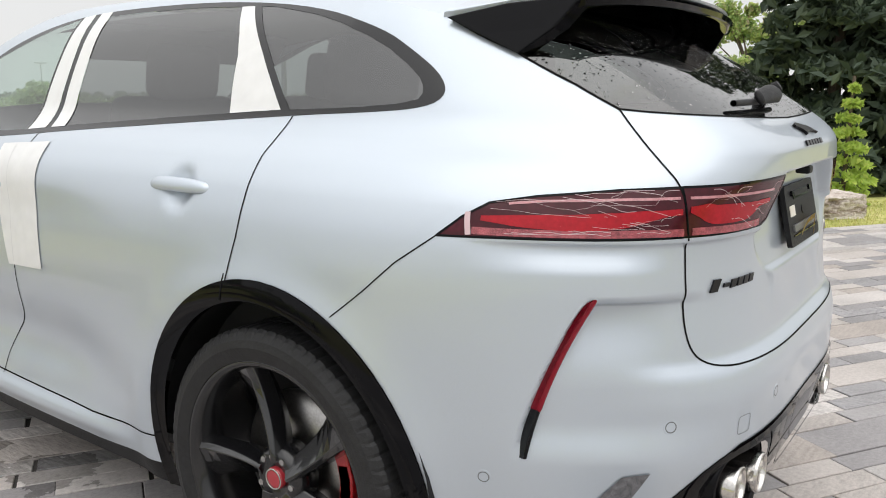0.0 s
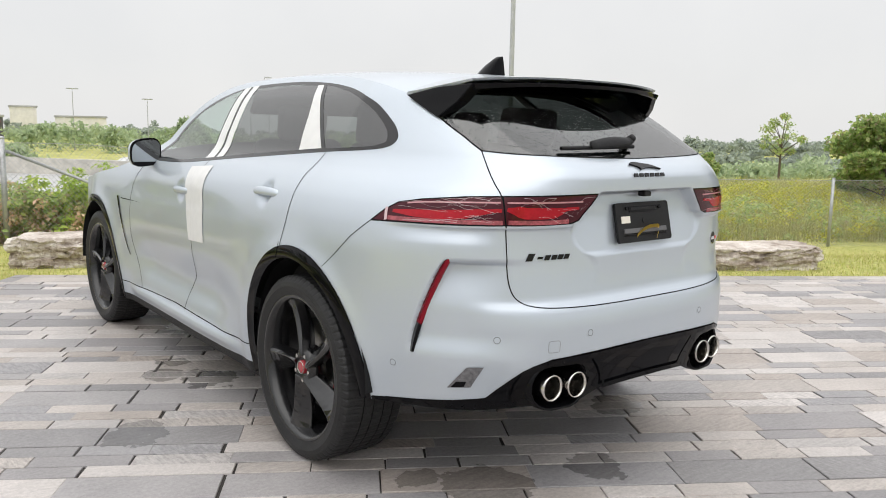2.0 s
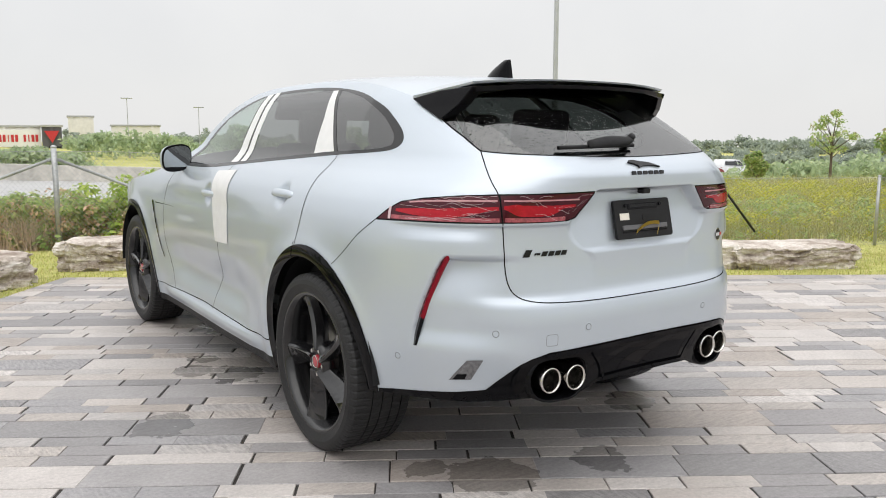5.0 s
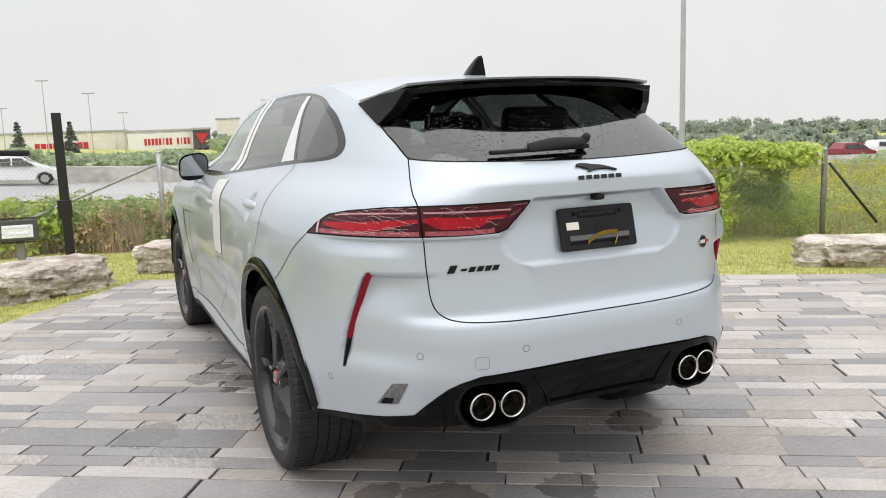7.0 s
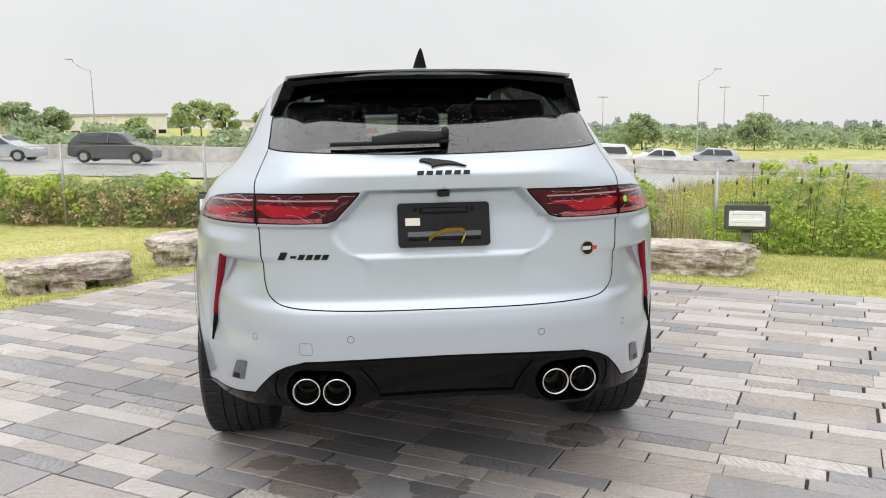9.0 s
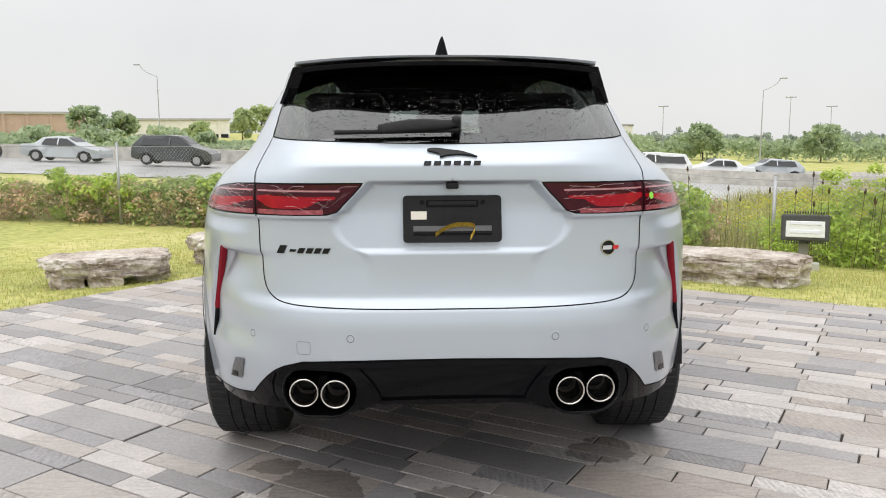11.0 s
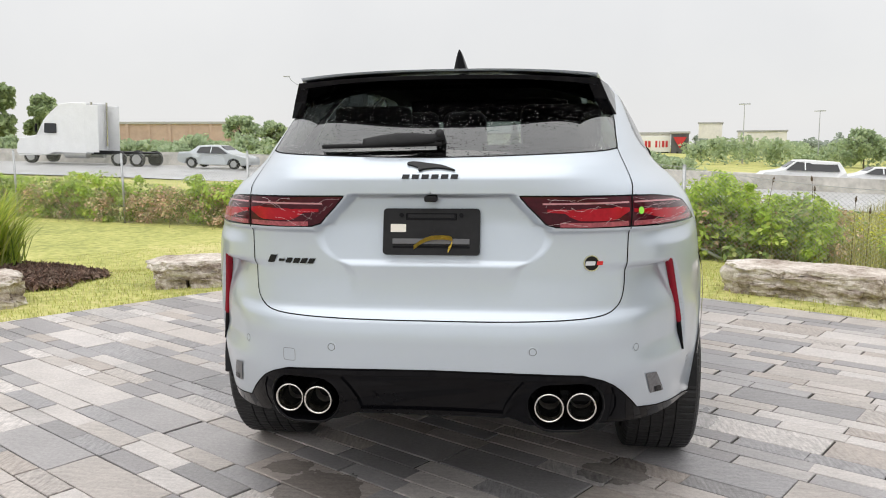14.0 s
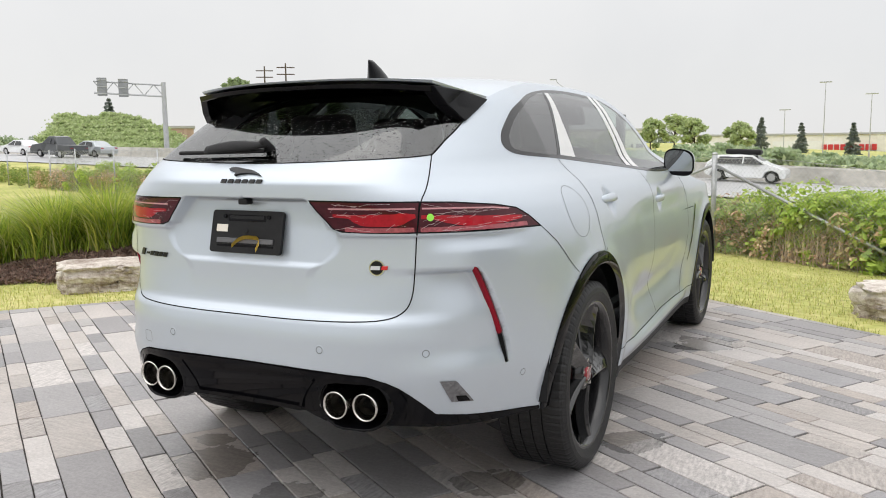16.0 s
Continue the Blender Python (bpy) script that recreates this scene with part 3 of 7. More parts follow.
tailgate = panel("tailgate", ["gate"], PAINT, car, True)
rear_window = panel("rear_window", ["rear_glass"], REAR_GLASS, tailgate, True, label="dark tinted rear window beaded with rain")
bumper = panel("rear_bumper", ["bumper", "reflector", "reflector_foot"], PAINT, car, True)
diffuser = panel("rear_diffuser", ["diffuser"], GLOSS_BLACK, car, True, label="gloss black rear diffuser")
panel("nose", ["nose"], PAINT, car, True)
doors = {}
for sgn in (1, -1):
    panel("quarter_panel", ["quarter"], PAINT, car, sgn=sgn)
    rd = panel("rear_door", ["rear_door"], PAINT, car, sgn=sgn)
    fd = panel("front_door", ["front_door"], PAINT, car, sgn=sgn)
    doors[sgn] = rd, fd
    fender = panel("front_fender", ["fender"], PAINT, car, sgn=sgn)
    panel("side_skirt", ["skirt"], PAINT, car, sgn=sgn)
    panel("skirt_underside", ["underskirt"], SATIN_BLACK, car, sgn=sgn)
    trim = panel("window_surround", ["trim"], TRIM_BLACK, car, sgn=sgn, lift=.001, label="gloss black window surround")
    panel("quarter_window", ["pane_quarter"], PRIVACY, trim, sgn=sgn)
    panel("rear_door_window", ["pane_rear"], PRIVACY, rd, sgn=sgn)
    panel("front_door_window", ["pane_front"], PALE_GLASS, fd, sgn=sgn)
    for k in ("film_c", "film_b1", "film_b2"):
        panel("pillar_film", [k], WHITE_FILM, trim, sgn=sgn, lift=.002, label="white protective film strip on the pillar")
    panel("arch_cladding", ["cladding_rear"], GLOSS_BLACK, car, sgn=sgn, lift=.006, label="gloss black wheel arch trim")
    panel("arch_cladding", ["cladding_front"], GLOSS_BLACK, car, sgn=sgn, lift=.006, label="gloss black wheel arch trim")
    la = panel("tail_lamp", ["lamp_a"], LAMP_DARK, car, sgn=sgn, label="red tail lamp under creased clear film")
    lb = panel("tailgate_lamp", ["lamp_b"], LAMP_DARK, tailgate, sgn=sgn, label="red tail lamp under creased clear film")
    smooth_bar("reflector_foot", .588, .700, lambda t: .012 + .007 * t, GLOSS_BLACK, bumper, sgn, .0045)
    smooth_bar("reflector", .690, .930, lambda t: .023 * np.clip(np.minimum(t, 1 - t) * 30 + .30, 0, 1) ** .5, REFLECT_RED, bumper, sgn, .006, "red bumper reflector")
    panel("lower_lip", ["lip"], GLOSS_BLACK, bumper, sgn=sgn, label="gloss black lower lip")
    # shut lines
    for line, w, own in ((gate_line, .0042, tailgate), (bumper_seam, .0032, bumper), (door_seam, .0042, rd), (mid_seam, .0042, fd), (front_seam, .0042, fd),
                         (sill_line, .005, car), (lip_line, .004, bumper), (glass_low, .005, tailgate), (glass_side, .006, tailgate)):
        ribbon("shut_line", line, w, SEAM, own, sgn)
    for line, own in ((lamp_a, car), (lamp_b, tailgate)):
        ribbon("lamp_seal", np.vstack([line, line[:1]]), .005, GLOSS_BLACK, own, sgn)
    for yy, ww in ((.07, .005),):
        ribbon("shut_line", flank((yy, .900 - .05 * (yy < 0)), (yy + .01, .835 - .05 * (yy < 0))), ww, SEAM, car, sgn, .0072)
    # inside the lamps: a stepped red lens, a pale line over it and a hatched strip below
    for own, xs, ws in ((lb, (.630, .600, .575, .52, .468, .440, .424, .37), (.012, .024, .038, .040, .038, .024, .014, .010)),
                        (la, (.860, .83, .79, .74, .70, .665, .645), (.010, .022, .032, .034, .026, .014, .012))):
        gx_ = np.linspace(xs[0], xs[-1], 30)
        wx_ = np.interp(-gx_, [-q for q in xs], ws)
        lens_line = tail(*[(q, (1.110 if own is lb else 1.106 - max(0, q - .70) * .12) - w / 2) for q, w in zip(gx_, wx_)])
        ribbon("lamp_lens", lens_line, lambda t, w=wx_: np.interp(t, np.linspace(0, 1, 30), w), LAMP_RED, own, sgn, .0012, .006)
    ribbon("lamp_line", np.vstack([flank((-.62, 1.112)), tail((.80, 1.119), (.72, 1.125), (.645, 1.127))]), .0055, LAMP_PALE, la, sgn, .0012)
    ribbon("lamp_line", tail((.628, 1.127), (.5, 1.127), (.355, 1.127)), .0055, LAMP_PALE, lb, sgn, .0012)
    ribbon("lamp_hatch", np.vstack([flank((-.56, 1.057)), tail((.84, 1.057), (.72, 1.059), (.645, 1.059))]), .015, LAMP_LOWER, la, sgn, .0011)
    ribbon("lamp_hatch", tail((.628, 1.060), (.5, 1.058), (.41, 1.060)), .015, LAMP_LOWER, lb, sgn, .0011)
    # creases of the loose film over the lamps
    rng = random.Random(11 + sgn)
    for own, a, b, n in ((la, .93, .63, 44), (lb, .63, .33, 18)):
        for _ in range(n):
            x0, z0 = rng.uniform(b + .02, a - .07), rng.uniform(1.052, 1.140)
            dx, dz = rng.uniform(.03, .11) * rng.choice((1, 1, -1)), rng.uniform(-.03, .055)
            pts = [(x0 + dx * k / 5 + rng.gauss(0, .0012), min(1.142, max(1.050, z0 + dz * k / 5 + rng.gauss(0, .0022)))) for k in range(6)]
            if inside(lamp_a if own is la else lamp_b, tail(*pts)).all():
                ribbon("film_crease", rounded(tail(*pts), 1), rng.uniform(.0003, .0009), FILM, own, sgn, .0022, .02)


# ---- roof, spoiler, screens ----
roof_mid = pch((-.72, 1.568), (-.3, 1.603), (.0, 1.625), (.4, 1.645), (.9, 1.655), (1.3, 1.638), (1.6, 1.575), (2.0, 1.40), (2.3, 1.215), (2.5, 1.14), (2.85, 1.10), (3.40, 1.02))


def top_patch(name, y0, y1, material, parent, rows=40, cols=33, label="", drop=0., draw_in=1.):
    """The skin between the two roof edges from y0 to y1."""
    ys, us = np.linspace(y0, y1, rows), np.linspace(-1, 1, cols)
    verts = []
    for y in ys:
        ze = float(roof_edge(y))
        xe = float(surface(s_at_y(y, ze), np.array([ze]))[0, 0])
        zc = float(roof_mid(y))
        for u in us:
            verts.append((u * xe * draw_in, y, ze + (zc - ze) * (1 - abs(u) ** 2.4) - drop))
    faces = [(i * cols + j, i * cols + j + 1, (i + 1) * cols + j + 1, (i + 1) * cols + j) for i in range(rows - 1) for j in range(cols - 1)]
    return part(name, mesh_of(name, verts, faces, material), None, parent, label)


top_patch("roof", -.33, 1.38, PAINT, car)
top_patch("headliner", -.30, 1.45, CABIN, car, label="black roof lining", drop=.050, draw_in=.97)
top_patch("windscreen", 1.38, 2.22, WINDSCREEN, car, label="clear sloping windscreen")
top_patch("bonnet", 2.22, 3.39, PAINT, car, 24)


def spoiler_sheet(name, drop, grow, material, parent, thick, label=""):
    """The roof spoiler's blade: a thick sheet that runs on from the roof."""
    rows, cols = 18, 41
    top = []
    for i in range(rows):
        v = i / (rows - 1)
        for j in range(cols):
            u = 2 * j / (cols - 1) - 1
            a = abs(u)
            y_back = -.700 - grow + .085 * a ** 2.6
            y = -.30 + (y_back + .30) * v
            x = u * (.606 + (.538 - .606) * v ** .8)
            z_edge = 1.513 + (1.558 - 1.513) * v
            z_mid = 1.603 + (1.574 - 1.603) * v
            top.append((x, y, z_edge + (z_mid - z_edge) * (1 - a ** 2.6) - drop))
    low = [(x * .995, y + .004, z - thick * (.35 + .65 * min(1, (y + .75) / .3))) for x, y, z in top]
    n = len(top)
    f = [(i * cols + j, (i + 1) * cols + j, (i + 1) * cols + j + 1, i * cols + j + 1) for i in range(rows - 1) for j in range(cols - 1)]
    f += [tuple(n + k for k in q[::-1]) for q in f]
    last = (rows - 1) * cols
    f += [(last + j, n + last + j, n + last + j + 1, last + j + 1) for j in range(cols - 1)]
    for j, o in ((0, 1), (cols - 1, -1)):
        f += [(i * cols + j, n + i * cols + j, n + (i + 1) * cols + j, (i + 1) * cols + j)[::o] for i in range(rows - 1)]
    me = mesh_of(name, top + low, f, material, False)
    ob = part(name, me, None, parent, label)
    for p in me.polygons:
        p.use_smooth = len(p.vertices) == 4 and abs(p.normal.z) > .6
    return ob


spoiler = spoiler_sheet("roof_spoiler", 0, 0, PAINT, car, .014)
spoiler_sheet("spoiler_lip", .022, .016, GLOSS_BLACK, spoiler, .030, "gloss black spoiler lip")
for sgn in (1, -1):
    bm = bmesh.new()
    tri = [(.616, -.315, 1.500), (.614, -.41, 1.456), (.611, -.505, 1.414), (.575, -.575, 1.470), (.540, -.625, 1.540), (.580, -.46, 1.528)]
    ring = [[bm.verts.new((sgn * (x + o), y + .3 * o, z)) for x, y, z in tri] for o in (.004, -.045)]
    bm.faces.new(ring[0])
    bm.faces.new(ring[1][::-1])
    for i in range(6):
        j = (i + 1) % 6
        bm.faces.new((ring[0][i], ring[1][i], ring[1][j], ring[0][j]))
    bmesh.ops.recalc_face_normals(bm, faces=bm.faces)
    bmesh.ops.bevel(bm, geom=bm.edges[:], offset=.003, segments=2, affect="EDGES", profile=.5)
    part("spoiler_blade", bm, GLOSS_BLACK, spoiler, "gloss black side blade of the spoiler")

# closing strip between the window's upper edge and the roof
xs_ = np.linspace(-.56, .56, 25)
low_ = [(x, float(tail_end(1.52)) + .02 + .10 * abs(x / .56) ** 3, 1.515) for x in xs_]
high_ = [(x, -.27, 1.575 - .055 * abs(x / .56) ** 2.4) for x in xs_]
part("window_header", mesh_of("window_header", low_ + high_, [(i, i + 1, 26 + i, 25 + i) for i in range(24)], SATIN_BLACK), None, tailgate, "black strip over the rear window")

# fin aerial
bm = bmesh.new()
rows = []
for k in range(9):
    t = k / 8
    z = 1.607 + .088 * t
    y_back, y_front, w = -.178 - .004 * t, -.178 + .145 * (1 - t ** 1.5) + .038, .030 * (1 - t) ** .8 + .003
    rows.append([bm.verts.new((w * sx * math.sin(math.pi * min(1, .18 + q * .82)) ** .7, y_back + (y_front - y_back) * q, z)) for sx, qs in ((1, np.linspace(0, 1, 7)), (-1, np.linspace(1, 0, 7)[1:-1])) for q in qs])
for a, b in zip(rows[:-1], rows[1:]):
    for i in range(len(a)):
        j = (i + 1) % len(a)
        bm.faces.new((a[i], a[j], b[j], b[i]))
bm.faces.new(rows[-1])
part("fin_aerial", smooth_all(bm), GLOSS_BLACK, car, "small black shark fin aerial")


# ---- wheels ----
def tyre_mesh(width, radius, rim):
    """A tyre with four grooves round the tread and cut shoulder blocks."""
    h = width / 2
    prof = [(-h * .80, rim), (-h * .93, rim + .012), (-h, (radius + rim) / 2), (-h * .97, radius - .028), (-h * .90, radius - .010)]
    edges = [-.84, -.60, -.565, -.30, -.265, .03, .065, .34, .375, .64, .84]
    deep = {1: 1, 2: 1, 3: 1, 4: 1, 5: 1, 6: 1, 7: 1, 8: 1}
    cols = [(h * e, radius - .004 * abs(e) ** 3) for e in edges]
    for (ua, ra), (ub, rb), i in zip(cols[:-1], cols[1:], range(len(cols))):
        if i in (1, 3, 5, 7):
            prof += [(ua, ra), (ua + .001, ra - .008), (ub - .001, rb - .008)]
        else:
            prof += [(ua, ra)]
    prof += [cols[-1], (h * .90, radius - .010), (h * .97, radius - .028), (h, (radius + rim) / 2), (h * .93, rim + .012), (h * .80, rim)]
    turns = 288
    v, f = lathe(prof, turns)
    v = np.array(v).reshape(turns, len(prof), 3)
    # cross cuts in the shoulder blocks and sipes in the ribs
    for i in range(turns):
        for q, (u, r) in enumerate(prof):
            cut = 0.
            if i % 4 == 0 and abs(u) > h * .60 and r > radius - .012:
                cut = .0038
            elif i % 4 == 2 and abs(u) < h * .60 and r > radius - .006:
                cut = .0022
            if cut:
                v[i, q, 1:] *= (r - cut) / r
    return v.reshape(-1, 3), f


def spoke_mesh(turn, rim_r, face):
    """One broad swept blade from hub to rim: a crest along its leading edge, a wide falling face, a steep flank."""
    bm = bmesh.new()
    rings = []
    for k in range(9):
        t = k / 8
        r = .046 + (rim_r - .046) * t
        swing = radians(turn + 16 * t - 6 * t * t)
        wide = .058 + .026 * t + .046 * t ** 2
        crest = .010 + .012 * math.sin(math.pi * min(1, t * 1.1))
        depth = .060 - .016 * t
        out = face - .020 * math.sin(math.pi * t) - .006 * t
        er, et = Vector((0, math.cos(swing), math.sin(swing))), Vector((0, -math.sin(swing), math.cos(swing)))
        loop = []
        for w, o in ((-.50, -.030), (-.40, crest * .4), (-.26, crest), (.06, .000), (.46, -.020 - .010 * t), (.50, -.028 - .010 * t), (.40, -depth), (-.40, -depth)):
            p = er * r + et * (w * wide)
            loop.append(bm.verts.new((out + o, p.y, p.z)))
        rings.append(loop)
    for a, b in zip(rings[:-1], rings[1:]):
        for i in range(8):
            j = (i + 1) % 8
            bm.faces.new((a[i], a[j], b[j], b[i]))
    bm.faces.new(rings[0])
    bm.faces.new(rings[-1][::-1])
    bmesh.ops.recalc_face_normals(bm, faces=bm.faces)
    bmesh.ops.bevel(bm, geom=[e for e in bm.edges if e.calc_face_angle(0) > .35], offset=.0025, segments=2, affect="EDGES", profile=.5)
    return bm


def build_wheel(x, y, width, turn):
    """A road wheel that faces outwards along its own x."""
    sgn = 1 if x > 0 else -1
    radius, rim = .386, .297
    w = new("wheel")
    w.parent = car
    w.matrix_basis = pose(x, y, .386, 0, 0, 0 if sgn > 0 else 180)
    tagged(w, "gloss black five-spoke alloy wheel with low tyre")
    v, f = tyre_mesh(width, radius, rim - .004)
    part("tyre", mesh_of("tyre", v, f, RUBBER, False), None, w, "black low-profile road tyre")
    h = width / 2
    v, f = lathe([(-h * .8, rim - .012), (h * .2, rim - .030), (h * .62, rim - .022), (h * .80, rim - .016), (h * .90, rim - .006), (h * .93, rim + .004), (h * .90, rim + .010), (h * .80, rim + .004), (-h * .8, rim)], 96)
    part("rim", mesh_of("rim", v, f, RIM_BLACK), None, w, "gloss black rim")
    for k in range(5):
        part("spoke", smooth_flat(spoke_mesh(turn + 72 * k, rim - .014, h * .80)), SPOKE_BLACK, w)
    v, f = lathe([(h * .32, .001), (h * .32, .085), (h * .60, .078), (h * .76, .066), (h * .78, .050), (h * .72, .036), (h * .72, .001)], 40)
    part("hub", mesh_of("hub", v, f, RIM_BLACK), None, w)
    v, f = lathe([(h * .62, .029), (h * .78, .029), (h * .81, .026), (h * .82, .016), (h * .82, .001)], 36)
    part("centre_cap", mesh_of("centre_cap", v, f, RED_CAP), None, w, "red wheel centre cap")
    v, f = lathe([(h * .82, .0275), (h * .826, .0275), (h * .826, .0235), (h * .82, .0235)], 36)
    part("cap_ring", mesh_of("cap_ring", v, f, CHROME), None, w)
    for k in range(5):
        a = radians(turn + 30 + 72 * k)
        bm = rod(bmesh.new(), (h * .58, .056 * math.cos(a), .056 * math.sin(a)), (h * .79, .056 * math.cos(a), .056 * math.sin(a)), .0105, .0085, 6)
        part("wheel_nut", bm, CHROME, w)
    v, f = lathe([(-.005, .085), (-.005, .195), (.020, .195), (.020, .085), (.020, .001)], 64)
    part("brake_disc", mesh_of("brake_disc", v, f, DISC), None, w, "steel brake disc")
    bm = bmesh.new()
    for q in range(9):
        a = radians(165 + 9 * q) if sgn > 0 else radians(-55 + 9 * q)
        box(bm, (.085, .040, .075), (.012, .178 * math.cos(a), .178 * math.sin(a)), (math.degrees(a), 0, 0), .004, 1)
    part("brake_caliper", bm, RED_CALIPER, w, "red brake caliper")
    return w


def smooth_flat(bm):
    for f in bm.faces:
        f.smooth = f.calc_area() < 2e-4
    return bm


for x, y, width, turn in ((-.822, AXLE - .032, .295, 104), (.822, AXLE - .032, .295, 60), (-.800, WHEELBASE, .265, 20), (.800, WHEELBASE, .265, 48)):
    build_wheel(x, y, width, turn)
    sgn = 1 if x > 0 else -1
    v, f = lathe([(sgn * .48, .25), (sgn * .50, .44), (sgn * .93, .455)], 48)
    f = [q for q in f if sum(v[k][2] for k in q) > .06]
    me = mesh_of("wheel_well", [(a, b + y - .02, c + .40) for a, b, c in v], f, SATIN_BLACK)
    bm = bmesh.new()
    bm.from_mesh(me)
    bmesh.ops.remove_doubles(bm, verts=bm.verts, dist=.002)
    bm.to_mesh(me)
    bm.free()
    ob = part("wheel_well", me, None, car, "black wheel well liner")

# ---- underside and cabin ----
bm = bmesh.new()
box(bm, (1.70, .75, .03), (0, 3.05, .30))
box(bm, (1.10, 3.0, .03), (0, 1.5, .27))
box(bm, (1.10, .75, .03), (0, -.35, .36))
box(bm, (1.55, 1.95, .03), (0, 1.43, .262))
box(bm, (1.30, .30, .06), (0, -.76, .470), (0, 0, 0), .02)
part("underbody", bm, SATIN_BLACK, car, "black underbody panels")
bm = bmesh.new()
box(bm, (1.46, .62, .04), (0, -.38, .93))
box(bm, (1.5, .03, .55), (0, 2.12, .85))
box(bm, (1.48, .45, .26), (0, 1.95, .99), (0, 0, 0), .06)
box(bm, (1.5, 2.3, .03), (0, .9, .45))
for sgn in (1, -1):
    box(bm, (.03, 2.4, .62), (sgn * .80, .95, .86), (0, 0, 0))
box(bm, (.94, .04, .15), (0, 1.38, 1.500), (35, 0, 0), .015)
part("cabin_trim", bm, CABIN, car, "black cabin trim and dashboard")
for x, y in ((-.36, .22), (.0, .18), (.36, .22), (-.38, 1.12), (.38, 1.12)):
    bm = bmesh.new()
    wide = .40 if x == 0 else .50
    rest = .19 if x == 0 else .35 if y < .5 else .27
    box(bm, (wide, .50, .16), (x, y + .22, .70), (0, 0, 0), .05, 3)
    box(bm, (wide, .13, .62), (x, y - .05, 1.00), (14, 0, 0), .05, 3)
    seat = part("seat", smooth_all(bm), CABIN, car, "black leather seat")
    bm = bmesh.new()
    box(bm, (rest, .10, .19), (x * (1.16 if y < .5 else 1), y - .15, 1.385 - (.03 if x == 0 else 0)), (10, 0, 0), .04, 3)
    for d in (-.06, .06):
        rod(bm, (x * (1.16 if y < .5 else 1) + d, y - .12, 1.26), (x * (1.16 if y < .5 else 1) + d, y - .145, 1.34), .006)
    part("headrest", smooth_all(bm), CABIN, seat)
bm = bmesh.new()
ring = [(-.38 + .18 * math.cos(a), 1.70 + .06 * math.sin(a), 1.02 + .17 * math.sin(a)) for a in np.linspace(0, 2 * math.pi, 25)]
for a, b in zip(ring[:-1], ring[1:]):
    rod(bm, a, b, .015, sides=8)
part("steering_wheel", smooth_all(bm), CABIN, car)
bm = bmesh.new()
box(bm, (.24, .02, .07), (0, 1.55, 1.50), (10, 0, 0), .02, 2)
part("cabin_mirror", bm, CABIN, car)


# ---- exhausts, plate board, badges, handles, mirrors ----
def stadium(cx, cz, w, h, n=10):
    """An oblong with round ends, as (x, z) points."""
    r = h / 2
    d = w / 2 - r
    pts = [(cx + d + r * math.cos(a), cz + r * math.sin(a)) for a in np.linspace(-math.pi / 2, math.pi / 2, n)]
    return pts + [(cx - d - r * math.cos(a), cz - r * math.sin(a)) for a in np.linspace(-math.pi / 2, math.pi / 2, n)]


for sgn in (1, -1):
    bm = bmesh.new()
    loops = []
    for w, h, y in ((.262, .182, -.985), (.256, .176, -1.022), (.246, .166, -1.027), (.236, .156, -1.018), (.222, .142, -.90)):
        loops.append([bm.verts.new((sgn * .433 + (x - .433) * sgn, y + .30 * max(0, x - .44), z)) for x, z in stadium(.433, EXH_Z, w, h)])
    for a, b in zip(loops[:-1], loops[1:]):
        for i in range(len(a)):
            j = (i + 1) % len(a)
            bm.faces.new((a[i], a[j], b[j], b[i]))
    bm.faces.new(loops[-1])
    bmesh.ops.recalc_face_normals(bm, faces=bm.faces)
    part("exhaust_surround", smooth_all(bm), GLOSS_BLACK, diffuser, "gloss black oblong exhaust surround")
    for x in (.381, .484):
        v, f = lathe([(.16, .0425), (.004, .0480), (-.002, .0476), (-.005, .0455), (-.003, .0425), (.004, .0405), (.030, .0385), (.095, .0345)], 48)
        yy = -1.042 + (.02 if x > .43 else 0)
        pipe = part("exhaust_pipe", mesh_of("exhaust_pipe", [(b + sgn * x, a + yy, c + EXH_Z) for a, b, c in v], f, CHROME), None, car, "polished round exhaust tip")
        v, f = lathe([(.090, .0338), (.18, .033), (.18, .001)], 32)
        part("exhaust_bore", mesh_of("exhaust_bore", [(b + sgn * x, a + yy, c + EXH_Z) for a, b, c in v], f, SOOT), None, pipe, "sooty exhaust bore")


def on_body(s, z, sgn=1, lift=0.):
    """A frame on the body: x along it, y up it, z out of it."""
    p, n = surface(np.array([s]), np.array([z]))[0], surface_normal(np.array([s]), np.array([z]))[0]
    p, n = Vector(p * [sgn, 1, 1]), Vector(n * [sgn, 1, 1])
    up = (Vector((0, 0, 1)) - n * n.z).normalized()
    m = Matrix((up.cross(n), up, n)).transposed().to_4x4()
    return Matrix.Translation(p + n * lift) @ m


def placed(bm, m):
    bmesh.ops.transform(bm, matrix=m, verts=bm.verts)
    return bm


